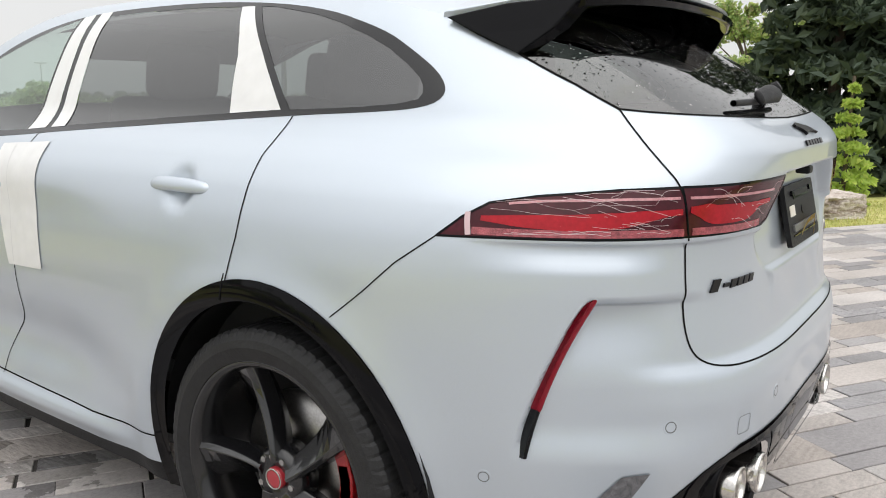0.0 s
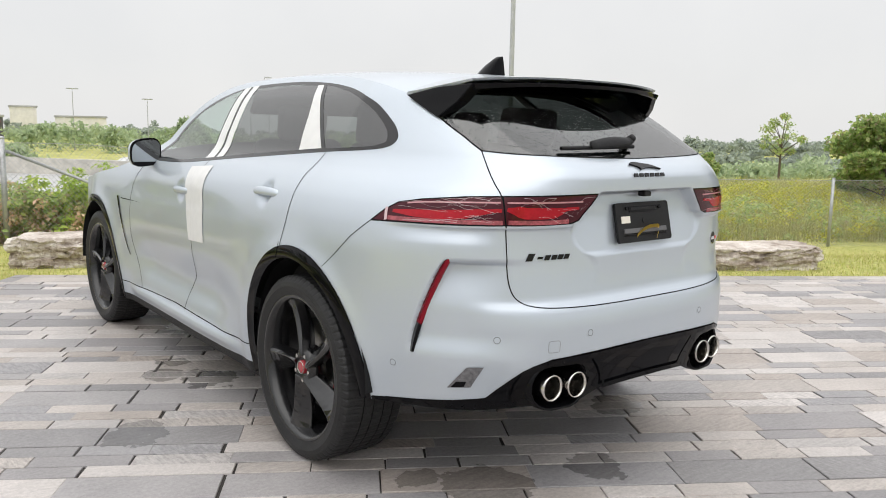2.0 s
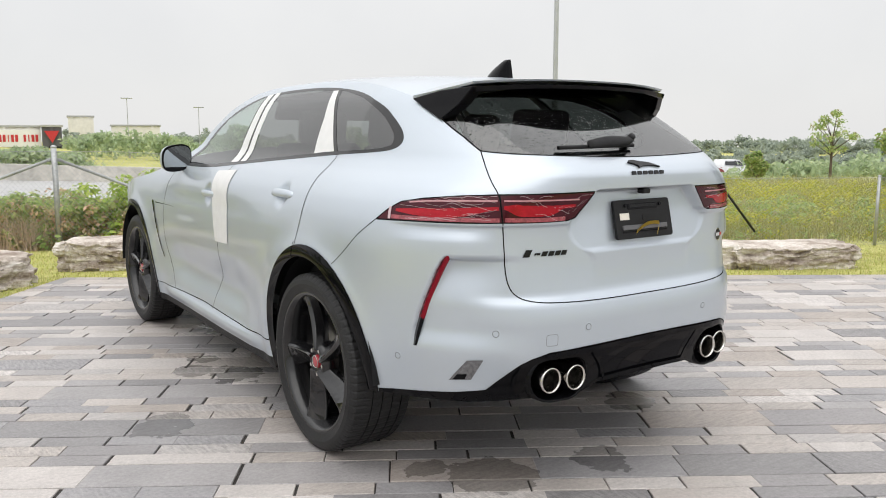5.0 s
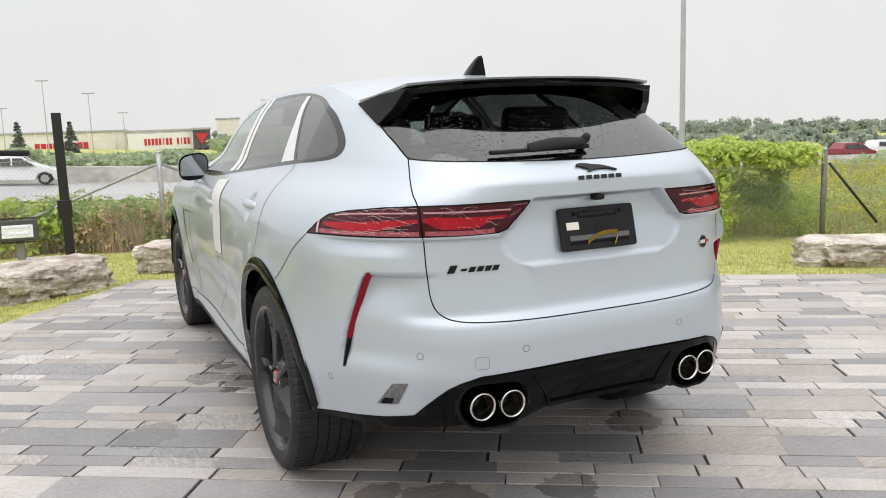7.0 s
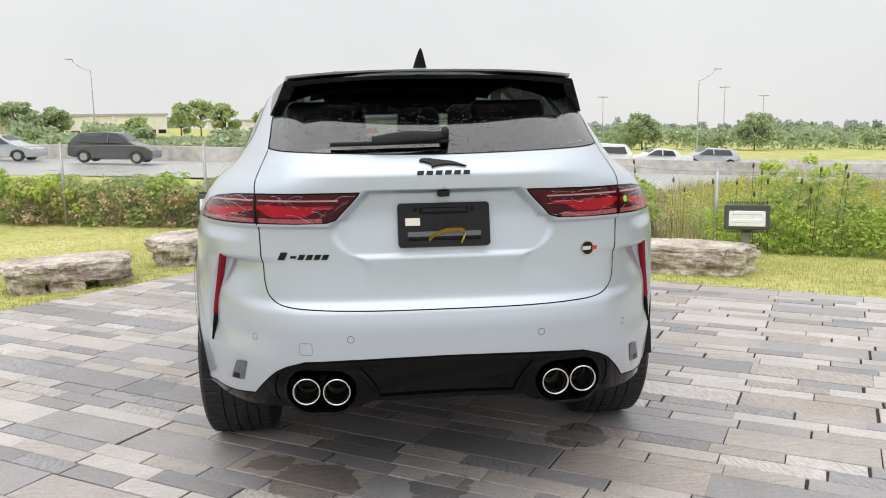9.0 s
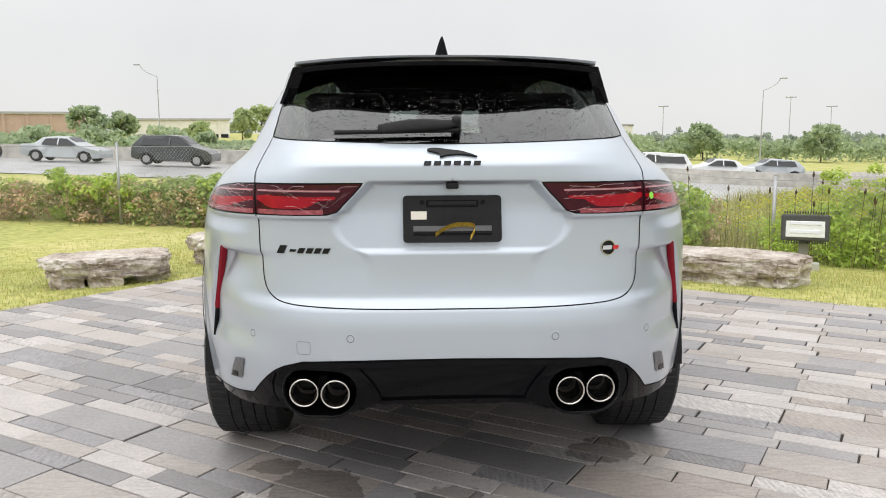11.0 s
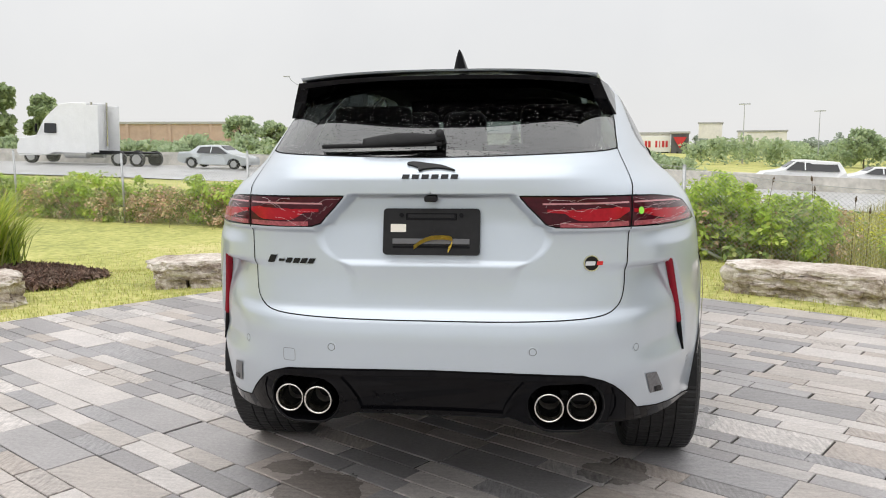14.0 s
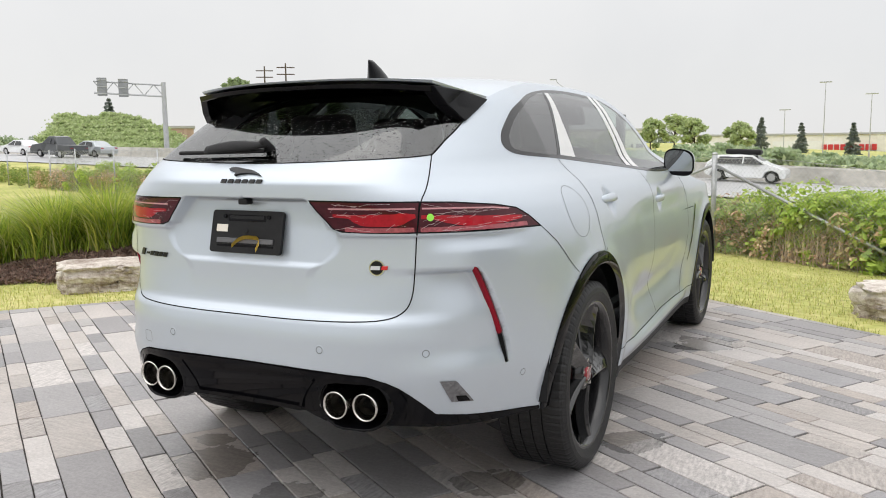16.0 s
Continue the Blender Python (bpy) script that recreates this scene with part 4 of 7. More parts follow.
def patch(name, corners, material, parent, sgn=1, lift=.002, n=(8, 20), label=""):
    """A four-cornered sheet that lies on the body; corners are (s, z)."""
    a, b, c, d = [np.array(q) for q in corners]
    verts, norms = [], []
    for i in range(n[1]):
        v = i / (n[1] - 1)
        for j in range(n[0]):
            u = j / (n[0] - 1)
            q = (a * (1 - u) + b * u) * (1 - v) + (d * (1 - u) + c * u) * v
            verts.append(surface(q[:1], q[1:])[0] + surface_normal(q[:1], q[1:])[0] * lift)
            norms.append(surface_normal(q[:1], q[1:])[0])
    k = n[0]
    f = [(i * k + j, i * k + j + 1, (i + 1) * k + j + 1, (i + 1) * k + j) for i in range(n[1] - 1) for j in range(k - 1)]
    m = np.array([sgn, 1, 1])
    v, nn = np.array(verts) * m, np.array(norms) * m
    return part(name, mesh_of(name, v, wound(v, np.array(f), nn), material, True, nn), None, parent, label)


t1 = flank((1.235, 1.152), (.975, 1.168), (.950, .785), (1.150, .778))
patch("door_tape", t1, WHITE_FILM, doors[-1][1], -1, .003, (10, 24), "broad white tape over the door gap")
# The fold's shadow is drawn as a greyer ribbon on the tape.
ribbon("tape_fold_shade", flank((1.15, 1.15), (1.12, .95), (1.115, .79)), .003, mat("tape_shadow_fold", (.62, .62, .63), .5), doors[-1][1], -1, .0035)

VENT_MESH = mat("grey_vent_mesh", (.17, .17, .18), .4, .5, 0, .5, 80)
SENSOR_GREY = mat("sensor_gap_grey", (.13, .14, .15), .6)
MIRROR = mat("mirror_silver", (.45, .47, .48), .02, 1.0)
for sgn in (1, -1):
    for own, yh, zh in ((doors[sgn][0], .295, 1.083), (doors[sgn][1], 1.28, 1.027)):
        m = on_body(float(s_at_y(yh, zh)[0]), zh, sgn, .014)
        bm = bmesh.new()
        prev = None
        for k in range(13):
            t = k / 12 * 2 - 1
            r = .019 * (1 - .35 * abs(t) ** 3)
            o = .020 * (1 - abs(t) ** 3.2) - .006
            loop = [bm.verts.new((t * .118, r * math.cos(a) * 1.0, o + .010 * math.sin(a))) for a in np.linspace(0, 2 * math.pi, 13)[:-1]]
            if prev:
                for i in range(12):
                    j = (i + 1) % 12
                    bm.faces.new((prev[i], prev[j], loop[j], loop[i]))
            else:
                bm.faces.new(loop[::-1])
            prev = loop
        bm.faces.new(prev)
        bmesh.ops.recalc_face_normals(bm, faces=bm.faces)
        part("door_handle", placed(smooth_all(bm), m), PAINT, own, "silver-blue pull handle over a round recess")
    # door mirror
    mirror = new("door_mirror")
    mirror.parent = doors[sgn][1]
    tagged(mirror, "silver-blue door mirror with black foot")
    bm = bmesh.new()
    bmesh.ops.create_uvsphere(bm, u_segments=28, v_segments=18, radius=1)
    for v in bm.verts:
        x, y, z = v.co
        k = (abs(x) ** 3 + abs(z) ** 3) ** (1 / 3) / max(1e-6, math.hypot(x, z))
        x, z = x / k, z / k
        v.co = (sgn * (.925 + .090 * x), 1.865 + (.115 * y if y > 0 else .020 * y), 1.206 + .080 * z - .010 * x)
    part("mirror_shell", smooth_all(bm), PAINT, mirror)
    for pname, kx, kz, yy, stuff in (("mirror_frame", .089, .081, 1.8445, GLOSS_BLACK), ("mirror_glass", .081, .071, 1.8385, MIRROR)):
        bm = bmesh.new()
        rim = []
        for a in np.linspace(0, 2 * math.pi, 41)[:-1]:
            ca, sa = math.cos(a), math.sin(a)
            q = (abs(ca) ** 3 + abs(sa) ** 3) ** (1 / 3)
            rim.append((sgn * (.925 + kx * ca / q), 1.206 + kz * sa / q - .010 * ca / q))
        rear, front = [bm.verts.new((x, yy - (.11 * (z - 1.206) if pname == "mirror_glass" else 0), z)) for x, z in rim], [bm.verts.new((x, yy + .012, z)) for x, z in rim]
        bm.faces.new(rear)
        for i in range(40):
            j = (i + 1) % 40
            bm.faces.new((rear[i], rear[j], front[j], front[i]))
        bmesh.ops.recalc_face_normals(bm, faces=bm.faces)
        part(pname, bm, stuff, mirror, "" if pname == "mirror_frame" else "silvered mirror glass")
    bm = rod(bmesh.new(), (sgn * .80, 1.88, 1.130), (sgn * .89, 1.88, 1.150), .028, .02)
    part("mirror_foot", bm, GLOSS_BLACK, mirror)
    # parking sensors
    for s, z in ((float(s_at_x(.328, .660)[0]), .660), (float(s_at_x(.668, .653)[0]), .653), (float(s_at_y(-.60, .535)[0]), .535)):
        m = on_body(s, z, sgn, 0)
        v, f = lathe([(-.002, .0165), (.0004, .0164), (.0007, .0160), (.0007, .001)], 24)
        me = mesh_of("parking_sensor", [tuple(m @ Vector((b, c, a))) for a, b, c in v], f, PAINT, False)
        sensor = part("parking_sensor", me, None, bumper, "round parking sensor")
        v, f = lathe([(.0008, .0128), (.0010, .0122), (.0008, .0104)], 24)
        part("sensor_ring", mesh_of("sensor_ring", [tuple(m @ Vector((b, c, a))) for a, b, c in v], f, SENSOR_GREY), None, sensor)
    # corner vent of the bumper
    vent = patch("corner_vent", tail((.695, .557), (.735, .552), (.768, .470), (.716, .478)), VENT_MESH, bumper, sgn, .003, (8, 10), "small grey slanted corner vent")
    patch("vent_glint", tail((.728, .500), (.752, .496), (.760, .474), (.732, .478)), GLOSS_BLACK, vent, sgn, .0045, (4, 4))
    # front fender vent
    fv = ribbon("fender_vent", flank((2.385, .915), (2.36, .86), (2.31, .75), (2.25, .62), (2.215, .555)), lambda t: .030 * (1 - .75 * t), GLOSS_BLACK, car, sgn, .004, label="narrow black vent behind the front wheel")
    # Shade of the fender crease, painted as a dark tapering ribbon.
    ribbon("crease_shade", flank((2.33, .905), (2.1, .905), (1.95, .902)), lambda t: .006 * (1 - t), SEAM, car, sgn, .0006)

# edges of the diffuser: top blade, slanted strakes, lower lip
for sgn in (1, -1):
    ribbon("diffuser_blade", tail((.50, .566), (.42, .573), (.30, .576), (.15, .580), (.0, .582)), .016, GLOSS_BLACK, diffuser, sgn, .006)
    ribbon("diffuser_strake", tail((.30, .555), (.27, .52), (.245, .48), (.235, .445)), .010, GLOSS_BLACK, diffuser, sgn, .010)
    ribbon("diffuser_strake", tail((.585, .525), (.60, .49), (.60, .45), (.585, .415)), .008, GLOSS_BLACK, diffuser, sgn, .008)
    ribbon("diffuser_lip", tail((.24, .447), (.16, .450), (.08, .452), (.0, .452)), .014, GLOSS_BLACK, diffuser, sgn, .012)
# tow eye cover
sq = rounded(tail((.459, .612), (.461, .606), (.467, .604), (.495, .604), (.501, .606), (.503, .612), (.503, .638), (.501, .644), (.495, .646), (.467, .646), (.461, .644), (.459, .638)), 1, True)
ribbon("tow_cover_gap", np.vstack([sq, sq[:1]]), .0022, mat("grey_gap", (.25, .27, .29), .7), bumper, -1, .0006)
# fuel flap on the right flank
ring = flank(*[(-.165 + .105 * math.cos(a), 1.068 + .098 * math.sin(a)) for a in np.linspace(0, 2 * math.pi, 49)])
ribbon("fuel_flap_gap", ring, .0028, mat("fuel_gap", (.22, .24, .26), .7), car, 1, .0006)

# plate board with its fixings
board = new("plate_board")
board.parent = car
tagged(board, "black empty number plate board with sticker and yellow ribbon")
PB = Matrix.Translation((0, -.999, 1.036)) @ pose(0, 0, 0, 90 - 13, 0, 0)
bm = bmesh.new()
box(bm, (.314, .150, .012), (0, 0, 0), (0, 0, 0))
bmesh.ops.bevel(bm, geom=[e for e in bm.edges if abs(e.verts[0].co.z - e.verts[1].co.z) > .005], offset=.012, segments=4, affect="EDGES", profile=.5)
part("board", placed(bm, PB), SATIN_BLACK, board)
for name, size, at in (("upper_slot", (.165, .022, .004), (0, .048, .0065)), ("lower_rail", (.250, .018, .007), (0, -.032, .008)), ("rail_groove", (.250, .006, .004), (0, -.050, .0065))):
    bm = box(bmesh.new(), size, at, (0, 0, 0), .0015, 1)
    part(name, placed(bm, PB), GLOSS_BLACK if name != "lower_rail" else mat("grey_rail", (.10, .10, .105), .35), board)
bm = box(bmesh.new(), (.150, .012, .003), (0, .050, .0085), (0, 0, 0), .001, 1)
part("slot_core", placed(bm, PB), SATIN_BLACK, board)
for x in (-.097, .097):
    bm = rod(bmesh.new(), (x, .053, .004), (x, .053, .012), .007, sides=10)
    part("screw", placed(bm, PB), GLOSS_BLACK, board)
bm = rod(bmesh.new(), (.0, .004, .004), (.0, .004, .008), .010, sides=20)
part("boss", placed(bm, PB), SATIN_BLACK, board)
bm = box(bmesh.new(), (.050, .026, .0015), (-.107, .011, .0072))
part("sticker", placed(bm, PB), STICKER, board, "pale blank sticker")
bm = bmesh.new()
knots = [(-.055, -.052, .010), (-.030, -.034, .016), (.0, -.022, .022), (.035, -.020, .026), (.068, -.022, .020), (.072, -.034, .016), (.056, -.064, .014)]
prev = None
for k in rounded(knots, 2):
    wv = Vector((.0, .0065, .002))
    pair = [bm.verts.new(Vector(k) - wv), bm.verts.new(Vector(k) + wv)]
    if prev:
        bm.faces.new((prev[0], pair[0], pair[1], prev[1]))
    prev = pair
bmesh.ops.solidify(bm, geom=bm.faces[:], thickness=.0012)
part("ribbon_tag", placed(smooth_all(bm), PB), YELLOW_TAG, board, "folded yellow plastic ribbon")

# plain badge shapes on the tailgate
def badge(name, pts, at, material, parent, height=.004, label=""):
    """A flat raised shape; pts in metres round a point (x, z) of the tail."""
    sgn = 1 if at[0] >= 0 else -1
    m = on_body(float(s_at_x(abs(at[0]), at[1])[0]), at[1], sgn, .0005)
    bm = bmesh.new()
    low, high = [bm.verts.new((x, y, 0)) for x, y in pts], [bm.verts.new((x, y, height)) for x, y in pts]
    bm.faces.new(high)
    for i in range(len(pts)):
        j = (i + 1) % len(pts)
        bm.faces.new((low[i], low[j], high[j], high[i]))
    bmesh.ops.recalc_face_normals(bm, faces=bm.faces)
    return part(name, placed(bm, m), material, parent, label)


def slab(w, h, lean=.25):
    return [(-w / 2 - h * lean / 2, -h / 2), (w / 2 - h * lean / 2, -h / 2), (w / 2 + h * lean / 2, h / 2), (-w / 2 + h * lean / 2, h / 2)]


for i, x in enumerate((-.552, -.515, -.487, -.459, -.432, -.405)):
    h = .026 if i == 0 else .008 if i == 1 else .017
    badge("model_badge_bar", slab(.024 if i == 0 else .020, h, .5), (x, .938 - (.003 if i else 0)), BADGE_BLACK, tailgate, label="small black raised badge bar")
for i in range(6):
    badge("maker_badge_bar", slab(.022, .014, .2), (-.078 + .0312 * i, 1.213), BADGE_BLACK, tailgate, label="small black raised badge bar")
crest = [(-.082, .010), (-.070, .020), (-.045, .020), (-.010, .012), (.030, .006), (.060, -.008), (.085, -.022), (.055, -.012), (.020, -.008), (-.020, -.012), (-.040, -.022), (-.036, -.008), (-.060, .004)]
badge("maker_emblem", rounded(crest, 1, True), (0.0, 1.243), BADGE_BLACK, tailgate, .007, "long black maker's emblem, plain shape")
disc = [(.026 * math.cos(a), .026 * math.sin(a)) for a in np.linspace(0, 2 * math.pi, 29)[:-1]]
emblem = badge("round_emblem", disc, (.512, .935), CHROME, tailgate, .003, "round dark emblem with red bar")
badge("emblem_face", [(x * .86, y * .86) for x, y in disc], (.512, .935), BADGE_BLACK, emblem, .004)
badge("emblem_bar", slab(.032, .013, .2), (.508, .935), HUB_SILVER, emblem, .0055)
badge("emblem_red_bar", slab(.020, .012, .2), (.538, .935), BADGE_RED, emblem, .0055)

# rear view camera under the ledge, release pad
bm = box(bmesh.new(), (.040, .035, .020), (0, -1.000, 1.143), (0, 0, 0), .005)
part("reversing_camera", bm, SATIN_BLACK, tailgate, "tiny black camera under the ledge")

# wiper on the rear window
wiper = new("rear_wiper")
wiper.parent = tailgate
tagged(wiper, "black rear wiper resting on the window")
def on_glass(x, z, lift):
    m = on_body(float(s_at_x(abs(x), z)[0]), z, 1 if x >= 0 else -1, lift)
    return m.translation
bm = bmesh.new()
pts = [on_glass(-.375 + .40 * k / 10, 1.297 + .006 * k / 10, .016) for k in range(11)]
loops = [[bm.verts.new(p + Vector((0, .0075 * math.cos(a), .0075 * math.sin(a)))) for a in np.linspace(0, 2 * math.pi, 9)[:-1]] for p in pts]
for a, b in zip(loops[:-1], loops[1:]):
    for i in range(8):
        bm.faces.new((a[i], a[(i + 1) % 8], b[(i + 1) % 8], b[i]))
part("blade", smooth_all(bm), SATIN_BLACK, wiper)
bm = bmesh.new()
prev = None
for k in range(12):
    t = k / 11
    p = on_glass(-.235 + .265 * t, 1.296 + .010 * t + (.010 * max(0, t - .8) / .2), .030 + .010 * math.sin(math.pi * t))
    h, d = .010 + .010 * math.sin(math.pi * min(1, .15 + t * .8)), .010 + .008 * t
    loop = [bm.verts.new(p + Vector((0, -d * math.cos(a) * .7 + h * math.sin(a) * .5, h * math.sin(a)))) for a in np.linspace(0, 2 * math.pi, 11)[:-1]]
    if prev:
        for i in range(10):
            bm.faces.new((prev[i], prev[(i + 1) % 10], loop[(i + 1) % 10], loop[i]))
    else:
        bm.faces.new(loop)
    prev = loop
bm.faces.new(prev)
bmesh.ops.recalc_face_normals(bm, faces=bm.faces)
part("arm", smooth_all(bm), SATIN_BLACK, wiper)
p = on_glass(.018, 1.325, 0)
bm = rod(bmesh.new(), p + Vector((0, .02, -.02)), p + Vector((0, -.045, .028)), .020, .014, 18)
part("pivot", smooth_all(bm), SATIN_BLACK, wiper)

# green dot on a lamp
m = on_body(float(s_at_x(.668, 1.098)[0]), 1.098, 1, .003)
bm = placed(rod(bmesh.new(), (0, 0, 0), (0, 0, .0012), .012, sides=20), m)
part("dot_sticker", bm, GREEN_DOT, car, "small round green sticker on the lamp")
ribbon("film_tab", flank((-.555, 1.048), (-.548, 1.075), (-.545, 1.092)), .012, FILM, car, -1, .003)


# ---- ground ----
CORNER = Vector((-1.06, 5.07))
EDGE_L, EDGE_R = Vector((-3.35, -4.05)).normalized(), Vector((5.07, -3.34)).normalized()
OUT_L, OUT_R = Vector((EDGE_L.y, -EDGE_L.x)), Vector((-EDGE_R.y, EDGE_R.x))
OUT_L = OUT_L if OUT_L.y > 0 else -OUT_L
OUT_R = OUT_R if OUT_R.y > 0 else -OUT_R
ROAD_ANGLE, ROAD_FALL = radians(-4), .04
ROAD_U, ROAD_V = np.array([math.cos(ROAD_ANGLE), math.sin(ROAD_ANGLE)]), np.array([-math.sin(ROAD_ANGLE), math.cos(ROAD_ANGLE)])
ROAD_O = np.array([-.2 + 50 * math.sin(radians(4)), -3.45 + 50 * math.cos(radians(4))])


def beyond(x, y):
    """How far a place lies outside the paved corner (negative: on it)."""
    a = (x - CORNER.x) * OUT_L.x + (y - CORNER.y) * OUT_L.y
    b = (x - CORNER.x) * OUT_R.x + (y - CORNER.y) * OUT_R.y
    return np.maximum(a, b)


def road_level(x):
    return np.interp(np.asarray(x, float), (-150, -69, -46, -13.5, 4.3, 18.8, 26, 80, 150), (1.9, .75, .28, -.56, -1.3, -2.1, -2.35, -3.6, -4.4))


def ground_level(x, y):
    x, y = np.asarray(x, float), np.asarray(y, float)
    d = beyond(x, y)
    near = -.020 - .48 * step(.2, 5.5, d) + .20 * step(-10, -19, x) + .42 * np.exp(-(((x + 6.9) / 1.9) ** 2 + ((y - 4.4) / 1.5) ** 2)) * step(0., 1., d)
    sink = .030 * np.maximum(0, np.hypot(x, y) - 330)
    v = (x - ROAD_O[0]) * ROAD_V[0] + (y - ROAD_O[1]) * ROAD_V[1]
    t = step(-31, -16, v)
    return near * (1 - t) - sink + (road_level(x) - .06 - .5 * step(-14.0, -11, v) * (1 - step(18, 24, v))) * t


def island_tones(name, tones, rough=.8, bump=0., transl=0., patch_tone=None):
    """Tones that change from piece to piece of one joined mesh."""
    m = bpy.data.materials.new(name)
    m.use_nodes = True
    n, l = m.node_tree.nodes, m.node_tree.links
    b = n["Principled BSDF"]
    geo, info, add, fr, ramp = n.new("ShaderNodeNewGeometry"), n.new("ShaderNodeObjectInfo"), n.new("ShaderNodeMath"), n.new("ShaderNodeMath"), n.new("ShaderNodeValToRGB")
    add.operation, fr.operation = "ADD", "FRACT"
    l.new(geo.outputs["Random Per Island"], add.inputs[0])
    l.new(info.outputs["Random"], add.inputs[1])
    l.new(add.outputs[0], fr.inputs[0])
    l.new(fr.outputs[0], ramp.inputs["Fac"])
    els = ramp.color_ramp.elements
    els[0].position, els[0].color = 0, (*tones[0], 1)
    els[1].position, els[1].color = 1, (*tones[-1], 1)
    for i, c in enumerate(tones[1:-1], 1):
        els.new(i / (len(tones) - 1)).color = (*c, 1)
    l.new(ramp.outputs["Color"], b.inputs["Base Color"])
    b.inputs["Roughness"].default_value = rough
    if transl:
        b.inputs["Subsurface Weight"].default_value = 0
        tr, mx = n.new("ShaderNodeBsdfTranslucent"), n.new("ShaderNodeMixShader")
        l.new(ramp.outputs["Color"], tr.inputs["Color"])
        mx.inputs["Fac"].default_value = transl
        l.new(b.outputs[0], mx.inputs[1])
        l.new(tr.outputs[0], mx.inputs[2])
        l.new(mx.outputs[0], n["Material Output"].inputs["Surface"])
    return m, n, l, b, ramp


def ground_material():
    """Turf and meadow, greener and yellower by turns."""
    m = bpy.data.materials.new("turf_and_meadow")
    m.use_nodes = True
    n, l = m.node_tree.nodes, m.node_tree.links
    b = n["Principled BSDF"]
    geo, big, fine, ramp, mix = n.new("ShaderNodeNewGeometry"), n.new("ShaderNodeTexNoise"), n.new("ShaderNodeTexNoise"), n.new("ShaderNodeValToRGB"), n.new("ShaderNodeMath")
    big.inputs["Scale"].default_value, big.inputs["Detail"].default_value = .35, 6
    fine.inputs["Scale"].default_value, fine.inputs["Detail"].default_value = 9, 8
    for t in (big, fine):
        l.new(geo.outputs["Position"], t.inputs["Vector"])
    mix.operation = "MULTIPLY_ADD"
    mix.inputs[1].default_value = .5
    l.new(fine.outputs["Fac"], mix.inputs[0])
    half = n.new("ShaderNodeMath")
    half.operation = "MULTIPLY"
    half.inputs[1].default_value = .5
    l.new(big.outputs["Fac"], half.inputs[0])
    l.new(half.outputs[0], mix.inputs[2])
    l.new(mix.outputs[0], ramp.inputs["Fac"])
    e = ramp.color_ramp.elements
    e[0].position, e[0].color = .36, (.23, .255, .07, 1)
    e[1].position, e[1].color = .64, (.58, .52, .24, 1)
    e.new(.5).color = (.42, .42, .12, 1)
    l.new(ramp.outputs["Color"], b.inputs["Base Color"])
    b.inputs["Roughness"].default_value = .9
    bn = n.new("ShaderNodeBump")
    bn.inputs["Strength"].default_value, bn.inputs["Distance"].default_value = .6, .03
    l.new(fine.outputs["Fac"], bn.inputs["Height"])
    l.new(bn.outputs["Normal"], b.inputs["Normal"])
    return m


axis = np.concatenate([-np.geomspace(900, 16, 60), np.linspace(-15, 15, 61), np.geomspace(16, 900, 60)])
gx, gy = np.meshgrid(axis, axis)
gz = ground_level(gx, gy)
k = len(axis)
ground = part("ground", mesh_of("ground", np.stack([gx, gy, gz], -1).reshape(-1, 3), [(i * k + j, i * k + j + 1, (i + 1) * k + j + 1, (i + 1) * k + j) for i in range(k - 1) for j in range(k - 1)], ground_material()))
tagged(ground, "yellow-green lawn and meadow ground reaching the horizon", "ground", kind="structure")


# ---- highway ----
def road_point(u, v, lift=0.):
    x, y = ROAD_O + u * ROAD_U + v * ROAD_V
    return (x, y, float(road_level(x)) + lift)


ASPHALT = mat("wet_grey_asphalt", (.44, .44, .445), .32, 0, 0, .14, .25, .15, 30)
CONCRETE = mat("weathered_concrete", (.46, .44, .405), .85, 0, 0, .30, .35, .3, 25)
LINE_WHITE = mat("road_line_paint", (.62, .62, .60), .6, 0, 0, .15, 2)


def strip(name, v0, v1, lift, material, parent, height=0., u0=-330, u1=330, n=44, label=""):
    """A long band of the highway, flat or raised to a height."""
    verts, faces = [], []
    for u in np.linspace(u0, u1, n):
        verts += [road_point(u, v0, lift), road_point(u, v1, lift)]
        if height:
            verts += [road_point(u, v1 * .35 + v0 * .65 + .05, lift + height), road_point(u, v0 * .35 + v1 * .65 + .05, lift + height)]
    w = 4 if height else 2
    for i in range(n - 1):
        a, b = i * w, (i + 1) * w
        faces += [(a, b, b + 2, a + 2), (a + 2, b + 2, b + 3, a + 3), (a + 3, b + 3, b + 1, a + 1)] if height else [(a, b, b + 1, a + 1)]
    return part(name, mesh_of(name, verts, faces, material, False), None, parent, label)


road = strip("road", -14.5, 21, 0, ASPHALT, None)
tagged(road, "wide wet grey asphalt highway with several lanes", "road", kind="structure")
for v in (-11.2, -1.4, 2.0, 17.5):
    strip("edge_line", v, v + .18, .03, LINE_WHITE, road)
for v in (-7.9, -4.6, 5.6, 9.2, 12.8):
    verts, faces = [], []
    for u in np.arange(-300, 300, 12.0):
        a = len(verts)
        verts += [road_point(u, v, .03), road_point(u + 4, v, .03), road_point(u + 4, v + .16, .03), road_point(u, v + .16, .03)]
        faces.append((a, a + 1, a + 2, a + 3))
    tagged(part("lane_dashes", mesh_of("lane_dashes", verts, faces, LINE_WHITE, False), None, road), kind="stuff")
barrier = strip("median_barrier", 0, .6, 0, CONCRETE, None, .85)
tagged(barrier, "long weathered concrete median barrier on the highway", "barrier", kind="structure")
barrier = strip("side_barrier", 20.0, 20.6, 0, CONCRETE, None, .28)
tagged(barrier, "low weathered concrete kerb at the far shoulder", "barrier", kind="structure")


